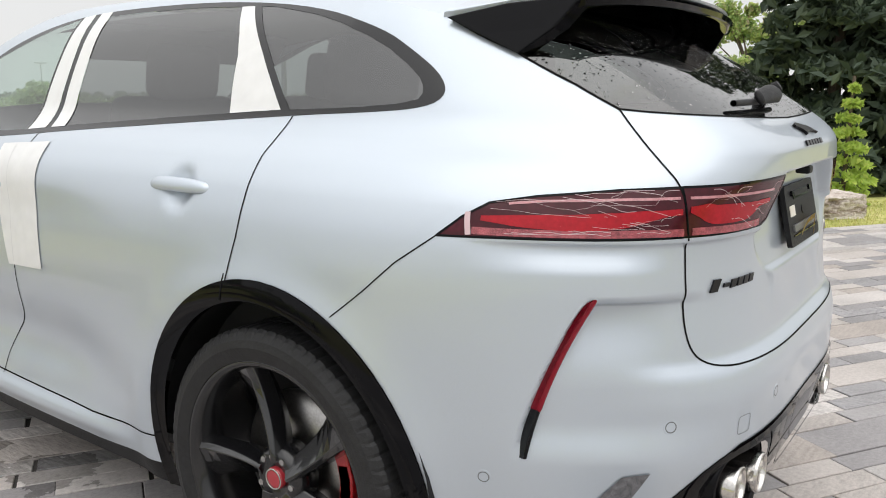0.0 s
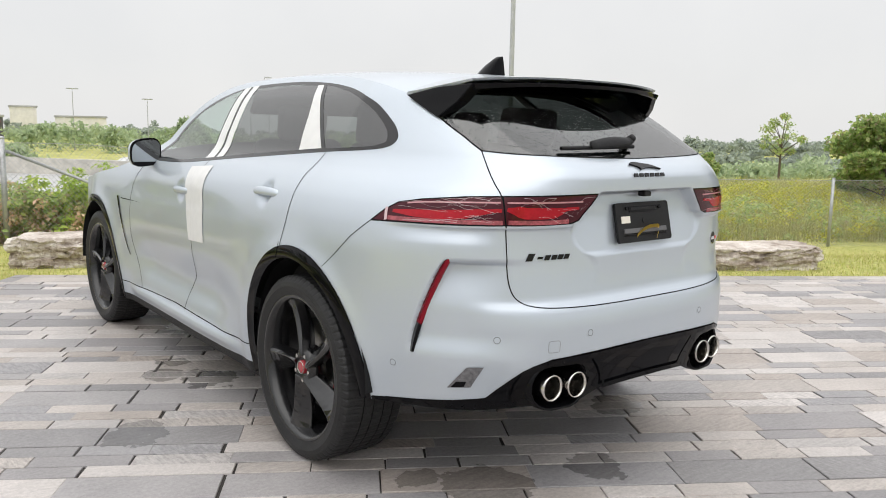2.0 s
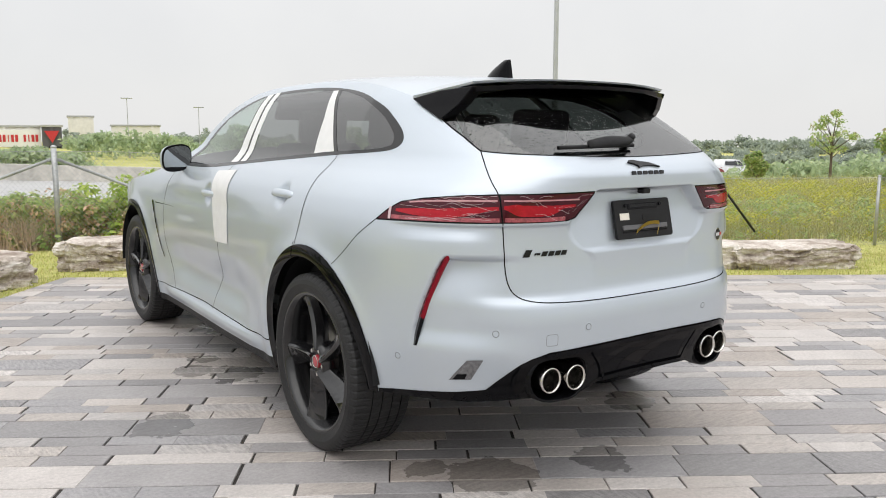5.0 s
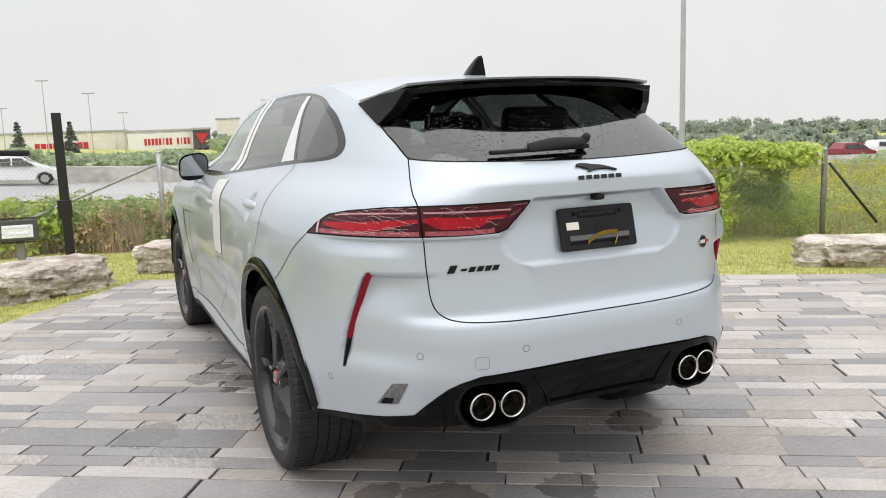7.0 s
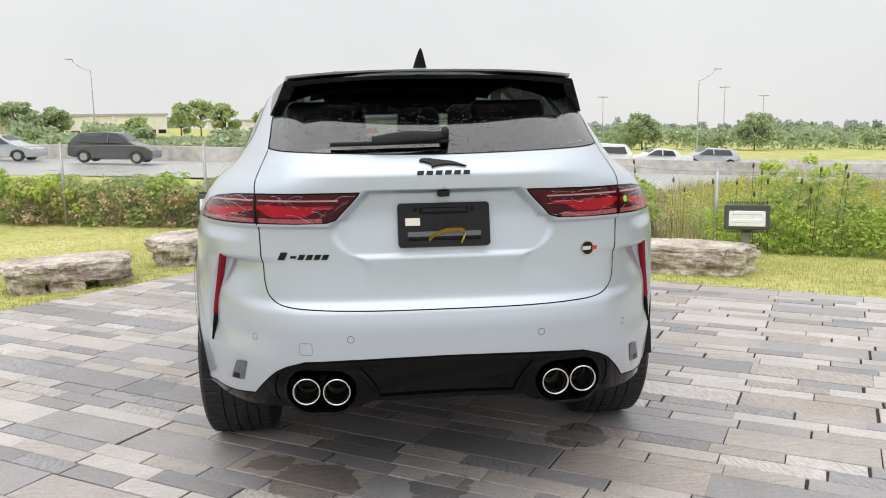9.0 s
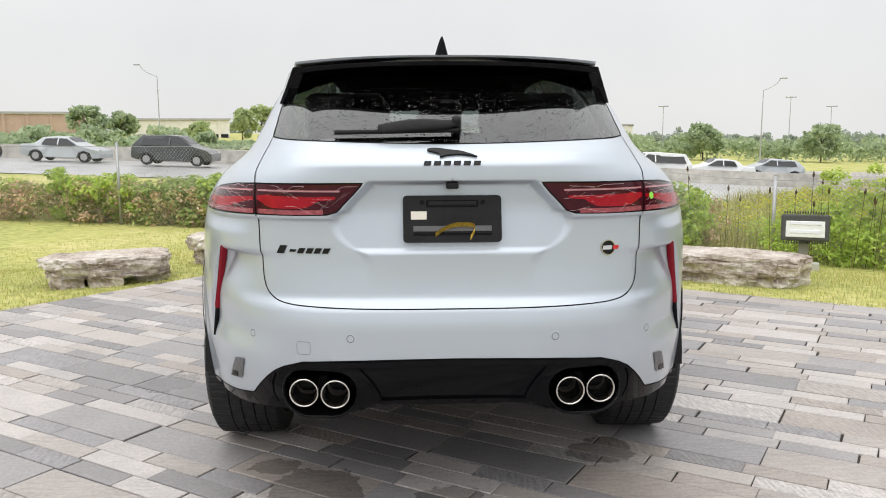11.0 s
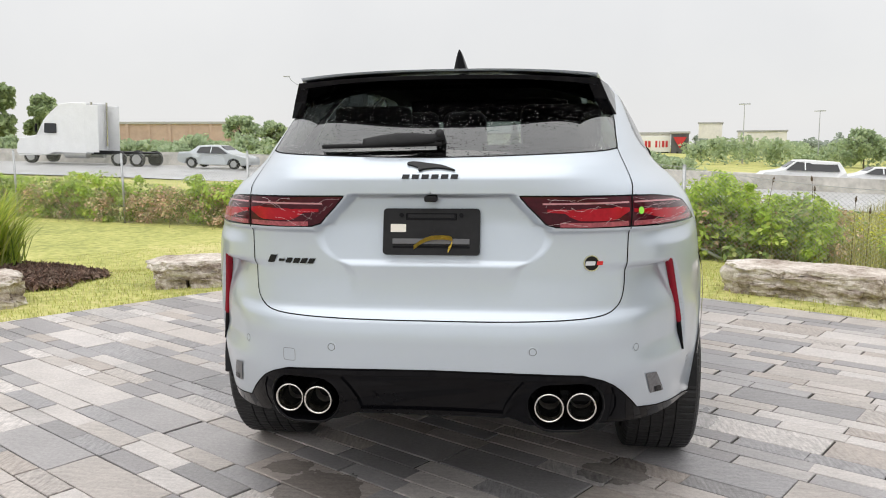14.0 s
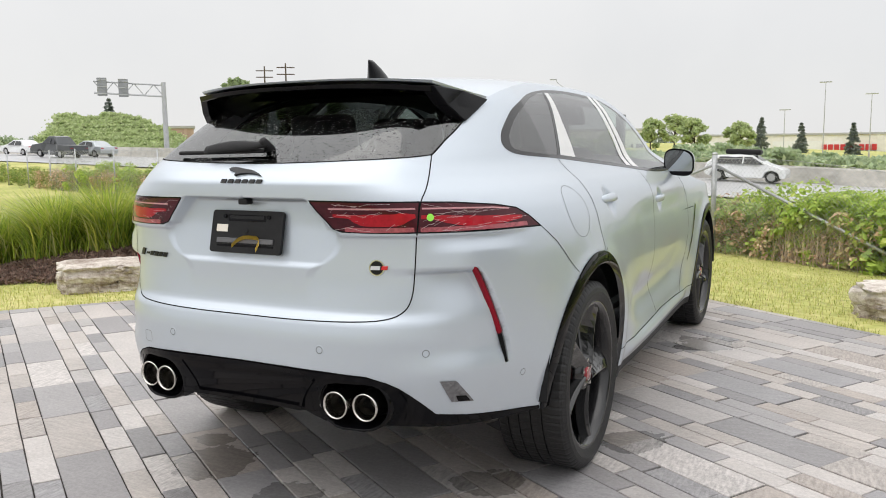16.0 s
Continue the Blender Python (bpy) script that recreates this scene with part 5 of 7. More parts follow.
# ---- rough armour stones along the paving ----
def rock_material(name, a, b, cc):
    m = bpy.data.materials.new(name)
    m.use_nodes = True
    n, l = m.node_tree.nodes, m.node_tree.links
    p = n["Principled BSDF"]
    place, layer, fine, ramp, add = n.new("ShaderNodeTexCoord"), n.new("ShaderNodeTexNoise"), n.new("ShaderNodeTexNoise"), n.new("ShaderNodeValToRGB"), n.new("ShaderNodeMath")
    stretch = n.new("ShaderNodeMapping")
    stretch.inputs["Scale"].default_value = (1.5, 1.5, 9)
    l.new(place.outputs["Object"], stretch.inputs["Vector"])
    l.new(stretch.outputs["Vector"], layer.inputs["Vector"])
    l.new(place.outputs["Object"], fine.inputs["Vector"])
    layer.inputs["Scale"].default_value, layer.inputs["Detail"].default_value = 1.6, 7
    fine.inputs["Scale"].default_value, fine.inputs["Detail"].default_value, fine.inputs["Roughness"].default_value = 22, 10, .75
    add.operation = "MULTIPLY_ADD"
    add.inputs[1].default_value = .45
    l.new(fine.outputs["Fac"], add.inputs[0])
    k = n.new("ShaderNodeMath")
    k.operation = "MULTIPLY"
    k.inputs[1].default_value = .55
    l.new(layer.outputs["Fac"], k.inputs[0])
    l.new(k.outputs[0], add.inputs[2])
    l.new(add.outputs[0], ramp.inputs["Fac"])
    e = ramp.color_ramp.elements
    e[0].position, e[0].color = .40, (*a, 1)
    e[1].position, e[1].color = .60, (*cc, 1)
    e.new(.5).color = (*b, 1)
    l.new(ramp.outputs["Color"], p.inputs["Base Color"])
    p.inputs["Roughness"].default_value = .9
    bn = n.new("ShaderNodeBump")
    bn.inputs["Strength"].default_value, bn.inputs["Distance"].default_value = .9, .02
    l.new(add.outputs[0], bn.inputs["Height"])
    l.new(bn.outputs["Normal"], p.inputs["Normal"])
    return m


ROCK = rock_material("pale_limestone", (.23, .178, .142), (.48, .42, .365), (.71, .665, .61))


def build_stone(at, turn, size, seed, label, feet=False):
    """A flat-topped quarried slab: uneven outline, level top, broken and undercut sides."""
    x, y = at
    lx, ly, lz = size
    root = thing("armour_stone", (x, y, float(ground_level(x, y)), 0, 0, turn), label, "rock", "armour stones round the paving")
    bm = bmesh.new()
    lift = .085 if feet else -.05
    bmesh.ops.create_cube(bm, size=1, matrix=Matrix.Translation((0, 0, .5)))
    bmesh.ops.subdivide_edges(bm, edges=bm.edges[:], cuts=36, use_grid_fill=True)
    off = Vector((seed * 7.3, seed * 3.1, seed * 1.7))
    for v in bm.verts:
        px, py, pz = v.co
        side_in = max(abs(px), abs(py)) * 2
        q = Vector((px * lx, py * ly, pz * lz))
        # the plan's outline wanders, and its corners are knocked off
        ang = math.atan2(py, px)
        rim = .10 * noise.noise(Vector((math.cos(ang) * 1.6, math.sin(ang) * 1.6, 2.0)) + off) + .05 * noise.noise(Vector((math.cos(ang) * 5, math.sin(ang) * 5, 6.0)) + off)
        knocked = .16 * step(.70, 1.0, abs(px) * 2) * step(.55, 1.0, abs(py) * 2)
        # broken faces: plates of rock that step in and out
        plate = noise.cell(Vector((q.x * 5.5 + .9 * noise.noise(q * 6 + off), q.y * 5.5, q.z * 13 + .8 * noise.noise(q * 5 + off))) + off)
        rough = noise.fractal(q * 9 + off, .85, 2.1, 5)
        split = noise.noise(Vector((q.x * 2.1, q.y * 2.1, q.z * 16)) + off)
        on_side = step(.90, 1.0, side_in)
        pull = on_side * (.030 * plate + .035 * rough + .026 * split - .05 * (1 - pz) * (.5 + noise.noise(Vector((q.x * 3, q.y * 3, 1)) + off)))
        f = 1 + rim - knocked
        push = Vector((px, py, 0)).normalized() * pull if on_side else Vector((0, 0, 0))
        dome = .018 * noise.noise(Vector((q.x * 2.4, q.y * 2.4, 0)) + off) + .007 * noise.fractal(q * 11 + off, .8, 2.0, 3)
        chip = .040 * step(.86, 1, side_in) * step(.75, 1, pz) * (.3 + abs(noise.noise(q * 7 + off)) * 1.4)
        v.co = (q.x * f + push.x, q.y * f + push.y, lift + pz * lz + dome * pz - chip + (.02 * rough if pz < .3 and feet else 0))
    bm.normal_update()
    for fc in bm.faces:
        fc.smooth = fc.normal.z > .8
    part("slab", bm, ROCK, root)
    if feet:
        for px, py in ((-.33, -.05), (-.05, -.12), (.34, .10)):
            bm = bmesh.new()
            bmesh.ops.create_cube(bm, size=1, matrix=Matrix.Translation((0, 0, .5)))
            bmesh.ops.subdivide_edges(bm, edges=bm.edges[:], cuts=9, use_grid_fill=True)
            for v in bm.verts:
                q = v.co + off + Vector((px * 9, 0, 0))
                k = 1 + .22 * noise.noise(q * 2.5) + .10 * noise.noise(q * 9)
                v.co = (px * lx + v.co.x * lx * .26 * k, py * ly + v.co.y * ly * .72 * k, -.06 + v.co.z * .20)
            part("foot_stone", bm, ROCK, root)
    return root


build_stone((-2.86, 3.74), 22, (1.05, .56, .17), 1, "grey layered flat stone bench on small feet in grass", True)
build_stone((-1.88, 5.02), 24, (1.10, .70, .34), 2, "pale flat-topped limestone block at the lawn's edge")
build_stone((-.48, 5.58), -20, (1.00, .56, .36), 3, "pale rough limestone block beside the fence lawn")
build_stone((2.60, 3.60), -32, (1.50, .58, .31), 4, "long brown-grey layered stone block by the paving")
build_stone((5.30, 1.72), -31, (1.55, .58, .30), 5, "long pale limestone block beside the paving")
build_stone((-4.52, 2.36), 44, (1.10, .58, .32), 6, "pale grey rough stone block before the mulch bed")
build_stone((7.5, .35), -36, (1.2, .55, .32), 7, "weathered grey stone block at the paving's edge")


# ---- chain link fence ----
GALV = mat("galvanised_steel", (.42, .43, .44), .45, .7, 0, .2, 9)
OLD_STEEL = mat("weathered_fence_steel", (.20, .19, .18), .6, .4, 0, .3, 9)
BLACK_POST = mat("black_powder_coat", (.012, .012, .013), .4, 0, 0, .2, 6)
fence_line = [(-46, 25.5), (-24.0, 17.5), (-12.6, 14.6), (-5.9, 12.6), (-.17, 10.54), (4.83, 7.30), (8.57, 5.09), (16, .8), (26, -5)]
FENCE_H = 1.55


def fence_high(p):
    """The wire is lower on the east run."""
    return FENCE_H - .42 * float(step(.4, 4.8, p[0]))


fence = thing("chain_link_fence", (0, 0, 0), "galvanised chain link fence overgrown by bushes", "fence")


def along_fence(gap):
    """Places along the fence no further apart than the gap, with every turn kept."""
    out = []
    for a, b in zip(fence_line[:-1], fence_line[1:]):
        a, b = np.array(a, float), np.array(b, float)
        n = max(1, round(np.linalg.norm(b - a) / gap))
        out += [a + (b - a) * i / n for i in range(n)]
    return out + [np.array(fence_line[-1], float)]


def fence_base(p):
    return float(ground_level(p[0], p[1]))


for p in along_fence(2.9):
    turn = min(np.hypot(p[0] - q[0], p[1] - q[1]) for q in fence_line[1:-1]) < .1
    z, high = fence_base(p), fence_high(p) + (.22 if abs(p[0] - 8.57) < .1 else .06 if turn else .02)
    r = .042 if abs(p[0] + .17) < .1 or abs(p[0] - 8.57) < .1 else .026
    post = part("post", smooth_all(rod(bmesh.new(), (*p, z - .1), (*p, z + high), r, sides=14)), OLD_STEEL if abs(p[0] - 8.57) < .1 or p[0] > 12 else GALV, fence)
    bm = bmesh.new()
    bmesh.ops.create_uvsphere(bm, u_segments=12, v_segments=6, radius=r * 1.12, matrix=Matrix.Translation((*p, z + high)) @ Matrix.Diagonal((1, 1, .6, 1)))
    part("post_cap", smooth_all(bm), GALV, post)
pc = np.array((-.17, 10.54))
for q, k in ((np.array((-5.9, 12.6)), .62), (np.array((4.83, 7.30)), .60)):
    d = (q - pc) / np.linalg.norm(q - pc)
    e = pc + d * 3.6
    part("brace", smooth_all(rod(bmesh.new(), (*(pc + d * .05), fence_base(pc) + 1.42), (*e, fence_base(e) + .05), .024)), GALV, fence, "slanting galvanised brace pipe")
part("brace", smooth_all(rod(bmesh.new(), (8.63, 5.06, fence_base((8.6, 5.1)) + 1.15), (9.25, 4.70, fence_base((9.25, 4.7)) + .25), .020)), BLACK_POST, fence, "dark slanting brace bar")
wire_v, wire_f = [], []
pitch = .075
pts = along_fence(pitch)
steps_up = int(FENCE_H / pitch)
near = [p for p in pts if -27 < p[0] < 14]
for i, p in enumerate(near):
    for sgn in (1, -1):
        j = i + sgn * steps_up
        jj = min(max(j, 0), len(near) - 1)
        q = near[jj]
        top = fence_high(q) * abs(jj - i) / steps_up
        if top < .1:
            continue
        a, b = np.array((*p, fence_base(p))), np.array((*q, fence_base(q) + top))
        d = b - a
        d /= np.linalg.norm(d)
        s1 = np.cross(d, (0, 0, 1))
        s1 /= np.linalg.norm(s1)
        s2 = np.cross(d, s1)
        base = len(wire_v)
        for c0 in (a, b):
            for t in range(3):
                ang = t * 2.0944
                wire_v.append(c0 + .0021 * (s1 * math.cos(ang) + s2 * math.sin(ang)))
        wire_f += [(base + t, base + (t + 1) % 3, base + 3 + (t + 1) % 3, base + 3 + t) for t in range(3)]
tagged(part("wire_mesh", mesh_of("wire_mesh", wire_v, wire_f, GALV), None, fence, "diamond wire mesh"), kind="stuff")
bm = bmesh.new()
for a, b in zip(fence_line[:-1], fence_line[1:]):
    n = 12
    for i in range(n):
        p, q = [np.array(a) + (np.array(b) - np.array(a)) * t / n for t in (i, i + 1)]
        rod(bm, (*p, fence_base(p) + fence_high(p) - .01), (*q, fence_base(q) + fence_high(q) - .01), .004, sides=6)
tagged(part("tension_wire", bm, GALV, fence), kind="stuff")

# black post and low floodlights in the lawn
z = float(ground_level(-1.61, 10.1))
pole = thing("black_post", (-1.61, 10.12, z), "tall square black steel post by the fence", "post")
part("shaft", box(bmesh.new(), (.135, .135, 2.17), (0, 0, 1.085), (0, 0, 0), .008), BLACK_POST, pole)
part("clamp", box(bmesh.new(), (.20, .17, .28), (-.01, 0, .74), (0, 0, 0), .01), BLACK_POST, pole)


LAMP_GREY = mat("grey_cast_lamp", (.06, .06, .062), .5, 0, 0, .2, 12)


def build_floodlight(x, y, turn, high, head_z, label):
    """A flat flood lamp on a short post, tipped up a little."""
    z = head_z - .50 * high
    lamp = thing("ground_floodlight", pose(x, y, z, 0, 0, turn) @ Matrix.Diagonal((high, high, high, 1)), label, "floodlight", "floodlights in the lawn")
    part("post", box(bmesh.new(), (.075, .055, .42), (0, .02, .20), (0, 0, 0), .006), mat("grey_post_paint", (.22, .22, .22), .5), lamp)
    part("foot", box(bmesh.new(), (.075, .055, .50), (0, .02, -.20)), SATIN_BLACK, lamp)
    part("junction_box", box(bmesh.new(), (.09, .06, .13), (.085, .02, .14), (0, 0, 0), .008), mat("pale_box_plastic", (.50, .50, .48), .5), lamp)
    head = part("head", box(bmesh.new(), (.37, .09, .22), (0, -.01, .50), (-8, 0, 0), .012), LAMP_GREY, lamp, "black lamp head with fins")
    part("lens", box(bmesh.new(), (.30, .012, .165), (0, -.052, .508), (-12, 0, 0), .004), mat("frosted_lamp_glass", (.74, .76, .76), .25, 0, .6, .1, 20), head, "pale glass lens with reflector rows")
    for dz in (-.035, .035):
        part("reflector_row", box(bmesh.new(), (.24, .010, .030), (0, -.058 + dz * .2, .508 + dz), (-12, 0, 0), .003), mat("bright_reflector", (.80, .81, .82), .2, .6), head)
    for i in range(17):
        for zz, yy in ((.625, .015), (.378, -.035)):
            part("fin", box(bmesh.new(), (.006, .08, .018), (-.16 + .02 * i, yy, zz), (-12, 0, 0)), BLACK_POST, head)
    return lamp


build_floodlight(-2.14, 7.05, -8, 1.08, .38, "black finned floodlight on a short grey post")
build_floodlight(8.3, .95, -60, 1.45, .28, "black finned floodlight behind a stone block")
build_floodlight(4.63, 6.00, -22, 1.45, .13, "black finned floodlight on a short grey post")


# ---- plants ----
def leaf_mesh(name, centres, size, material, upright=.0, seed=0, long=1.7, facing=None):
    """Many small pointed leaves, each one folded along its middle; facing gives the way each leaf looks."""
    rng = np.random.default_rng(seed)
    n = len(centres)
    c = np.asarray(centres, float)
    size = np.broadcast_to(np.asarray(size, float), (n,)) * rng.uniform(.6, 1.35, n)
    d = rng.normal(size=(n, 3))
    d[:, 2] += upright
    r = rng.normal(size=(n, 3)) + [0, 0, 1.1] if facing is None else np.asarray(facing) + rng.normal(size=(n, 3)) * .42
    s = np.cross(d, r)
    s /= np.linalg.norm(s, axis=1, keepdims=True) + 1e-9
    if facing is not None:
        d = np.cross(r, s)
    d /= np.linalg.norm(d, axis=1, keepdims=True) + 1e-9
    u = np.cross(s, d)
    L, W = (size * long)[:, None] / 2, (size * .5)[:, None]
    v = np.stack([c - d * L, c + s * W + u * W * .35, c + d * L, c - s * W + u * W * .35], 1).reshape(-1, 3)
    i = np.arange(n)[:, None] * 4
    f = np.concatenate([i + [[0, 1, 2]], i + [[0, 2, 3]]], 0)
    return mesh_of(name, v, f, material, False)


LEAF_DARK, *_ = island_tones("dark_hedge_leaves", [(0.143, 0.212, 0.054), (0.261, 0.363, 0.081), (0.202, 0.269, 0.075), (0.428, 0.515, 0.12), (0.405, 0.329, 0.16)], .6, transl=0.4)
LEAF_DRY, *_ = island_tones("dry_and_green_leaves", [(0.304, 0.365, 0.12), (0.692, 0.457, 0.322), (0.9, 0.651, 0.509), (0.372, 0.428, 0.151), (0.554, 0.328, 0.244)], .7, transl=0.4)
LEAF_MID, *_ = island_tones("green_bush_leaves", [(0.227, 0.33, 0.121), (0.402, 0.53, 0.178), (0.309, 0.424, 0.148), (0.609, 0.684, 0.267), (0.4, 0.33, 0.224)], .55, transl=0.45)
LEAF_BRIGHT, *_ = island_tones("yellow_green_leaves", [(0.321, 0.455, 0.094), (0.512, 0.647, 0.138), (0.408, 0.559, 0.109), (0.67, 0.737, 0.207)], .5, transl=0.45)
LEAF_VINE, *_ = island_tones("fresh_vine_leaves", [(.42, .52, .13), (.62, .72, .19), (.50, .62, .15), (.76, .80, .28)], .5, transl=.5)
LEAF_FLOWER, *_ = island_tones("yellow_meadow_flowers", [(0.25, 0.338, 0.037), (0.525, 0.525, 0.05), (0.688, 0.625, 0.075), (0.375, 0.45, 0.05)], .6, transl=.3)
# Far foliage: distance haze is mixed into these pale grey-greens.
LEAF_FAR, *_ = island_tones("haze_tinted_far_leaves", [(0.322, 0.373, 0.315), (0.39, 0.445, 0.371), (0.356, 0.405, 0.343), (0.432, 0.485, 0.401)], .8, transl=0.4)
LEAF_SPRUCE, *_ = island_tones("spruce_needles", [(.032, .052, .032), (.055, .082, .048), (.045, .068, .04), (.085, .115, .065)], .7, transl=.1)
GRASS, *_ = island_tones("lawn_blades", [(0.262, 0.323, 0.067), (0.463, 0.47, 0.108), (0.371, 0.411, 0.091), (0.617, 0.529, 0.243), (0.308, 0.382, 0.077), (0.606, 0.53, 0.303), (0.558, 0.496, 0.234)], .7, transl=.3)
TALL_GRASS, *_ = island_tones("tall_grass_blades", [(0.123, 0.193, 0.035), (0.261, 0.381, 0.048), (0.441, 0.54, 0.068), (0.342, 0.459, 0.058), (0.641, 0.635, 0.137), (0.172, 0.272, 0.047), (0.69, 0.635, 0.312)], .5, transl=0.45)
# Greyed copy of the spruce needles: air haze put into the colour.
LEAF_SPRUCE_FAR, *_ = island_tones("haze_tinted_spruce_needles", [(.14, .17, .15), (.19, .22, .19), (.16, .20, .17), (.24, .27, .23)], .7, transl=.2)
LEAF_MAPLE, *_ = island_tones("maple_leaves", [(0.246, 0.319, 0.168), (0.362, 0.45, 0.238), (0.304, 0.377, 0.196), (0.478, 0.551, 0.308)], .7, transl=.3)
# Scrub and roadside greens below are paled and greyed to carry haze.
LEAF_HILL, *_ = island_tones("hazed_light_leaves", [(0.374, 0.454, 0.22), (0.506, 0.594, 0.297), (0.44, 0.518, 0.253), (0.594, 0.648, 0.363)], .7, transl=.4)
LEAF_ROADSIDE, *_ = island_tones("hazed_roadside_leaves", [(0.311, 0.385, 0.25), (0.451, 0.547, 0.342), (0.368, 0.458, 0.277), (0.586, 0.65, 0.412)], .7, transl=0.4)
BARK = mat("grey_brown_bark", (.11, .085, .065), .9, 0, 0, .3, 12, .6, 50)
MULCH, *_ = island_tones("brown_wood_mulch", [(0.122, 0.072, 0.053), (0.19, 0.115, 0.084), (0.082, 0.055, 0.043), (0.245, 0.173, 0.129)], .9)


def fence_point(t):
    """A place along the fence by metres from its corner post; negative to the north-west."""
    i0 = 4
    p = np.array(fence_line[i0], float)
    rest, i, stp = abs(t), i0, (1 if t > 0 else -1)
    while True:
        q = np.array(fence_line[i + stp], float)
        L = np.linalg.norm(q - p)
        if rest <= L or not 0 < i + stp < len(fence_line) - 1:
            return p + (q - p) * rest / L, (q - p) / L * stp
        rest, p, i = rest - L, q, i + stp


def bush_band(name, t0, t1, near, far, tall, count, size, material, seed, label, category="bushes", wave=.35, patchy=-9., low=0., round_r=.17):
    """A tangled band of leafy tufts along the fence."""
    rng = np.random.default_rng(seed)
    per, out, ways = 46, [], []
    while len(out) < count // per:
        t, w = rng.uniform(t0, t1), rng.uniform(near, far)
        p, d = fence_point(t)
        nrm = np.array((-d[1], d[0]))
        nrm = nrm if nrm[1] > 0 else -nrm
        x, y = p + nrm * w
        if noise.noise(Vector((x * .7 + 3 * seed, y * .7, 9))) < patchy:
            continue
        lump = .5 + .5 * noise.noise(Vector((x * .9 + seed, y * .9, 0)))
        lump = lump * .6 + .4 * (.5 + .5 * noise.noise(Vector((x * 2.6, y * 2.6 + seed, 4))))
        h = tall * (1 - wave + 2 * wave * lump)
        c = np.array((x, y, float(ground_level(x, y)) + h * (low + (1 - low) * rng.uniform(.02, 1) ** .9)))
        r = round_r * rng.uniform(.5, 1.5)
        q = rng.normal(size=(per, 3)) + [0, 0, .35]
        q /= np.linalg.norm(q, axis=1, keepdims=True)
        out.append(c + q * r * rng.uniform(.55, 1.1, per)[:, None] * [1.15, 1.15, .8])
        ways.append(q + [0, 0, .55])
    ob = part(name, leaf_mesh(name, np.vstack(out), size, material, .3, seed, 1.7, np.vstack(ways)), None, None)
    return tagged(ob, label, category, kind="stuff")


bush_band("hedge", -44, -.3, .12, 1.6, .66, 52000, .044, LEAF_DARK, 3, "dark tangled hedge behind the wire fence", "hedge", .45)
bush_band("dry_bramble", -30, 5.0, -.05, 1.2, .70, 46000, .044, LEAF_DRY, 4, "brown and green bramble behind the wire fence", "bramble", .5, -.05)
bush_band("bramble", -6, 4.7, .0, 2.6, .72, 42000, .056, LEAF_MID, 5, "green bramble bushes behind the wire fence", "bramble", .5)
bush_band("bindweed", -26, 3.4, -.08, .9, .94, 21000, .066, LEAF_BRIGHT, 16, "fresh green bindweed climbing through the hedge", "bindweed", .6, .05)
bush_band("leafy_shrubs", .8, 4.9, .0, 1.2, .98, 17000, .050, LEAF_BRIGHT, 6, "yellow-green leafy shrubs climbing the wire fence", "shrubs", .8, -9., 0., .13)
bush_band("meadow_flowers", 4.6, 22, .3, 11, .44, 42000, .034, LEAF_FLOWER, 7, "yellow flowering weeds in the meadow", "weeds", .45, -.1)
bush_band("fence_weeds", 5.4, 10.5, -.25, 1.1, .66, 17000, .030, LEAF_BRIGHT, 8, "fresh green weeds and yellow flowers at the fence", "weeds", .75, -.12)
bush_band("fence_vine", 8.3, 10.15, -.15, .45, 1.40, 5600, .055, LEAF_VINE, 18, "yellow-green vine heaped over the wire fence", "vine", .16, -9., .80, .11)
bush_band("trailing_vine", 8.2, 9.0, -.15, .20, 1.25, 2600, .050, LEAF_VINE, 38, "yellow-green vine trailing down the wire fence", "vine", .4, -.05, .05, .09)
bush_band("grey_shrub", 8.8, 9.9, .25, .9, 1.15, 4200, .036, LEAF_MID, 28, "grey-green shrub under the vine by the fence", "shrub", .4, -.3, .35, .10)
bush_band("thin_shrub", 6.5, 7.9, .0, .7, 1.12, 2600, .046, LEAF_VINE, 48, "thin yellow-green shrub at the wire fence", "shrub", .5, -.15, .25, .09)
bush_band("meadow_weeds", 8, 30, .2, 4, .50, 20000, .042, LEAF_MID, 9, "low green weeds along the meadow fence", "weeds", .5)


def blades(name, spots, height, width, material, seed, lean=.35, label="", category="grass"):
    """Grass blades as bent slivers."""
    rng = np.random.default_rng(seed)
    p = np.asarray(spots, float)
    n = len(p)
    h = np.broadcast_to(np.asarray(height, float), (n,)) * rng.uniform(.6, 1.25, n)
    a = rng.uniform(0, 2 * math.pi, n)
    l = lean * h * rng.uniform(.2, 1.6, n)
    dx, dy = np.cos(a), np.sin(a)
    w = np.broadcast_to(np.asarray(width, float), (n,))
    wx, wy = -dy * w / 2, dx * w / 2
    base1, base2 = p + np.stack([wx, wy, 0 * w], 1), p - np.stack([wx, wy, 0 * w], 1)
    m1 = p + np.stack([dx * l * .35 + wx * .7, dy * l * .35 + wy * .7, h * .6], 1)
    m2 = p + np.stack([dx * l * .35 - wx * .7, dy * l * .35 - wy * .7, h * .6], 1)
    tip = p + np.stack([dx * l, dy * l, h], 1)
    v = np.stack([base1, base2, m2, m1, tip], 1).reshape(-1, 3)
    i = np.arange(n)[:, None] * 5
    f = [tuple(q) for q in (i + [[0, 1, 2, 3]])] + [tuple(q) for q in (i + [[3, 2, 4]])]
    ob = part(name, mesh_of(name, v, f, material, False), None, None)
    return tagged(ob, label, category, kind="stuff")


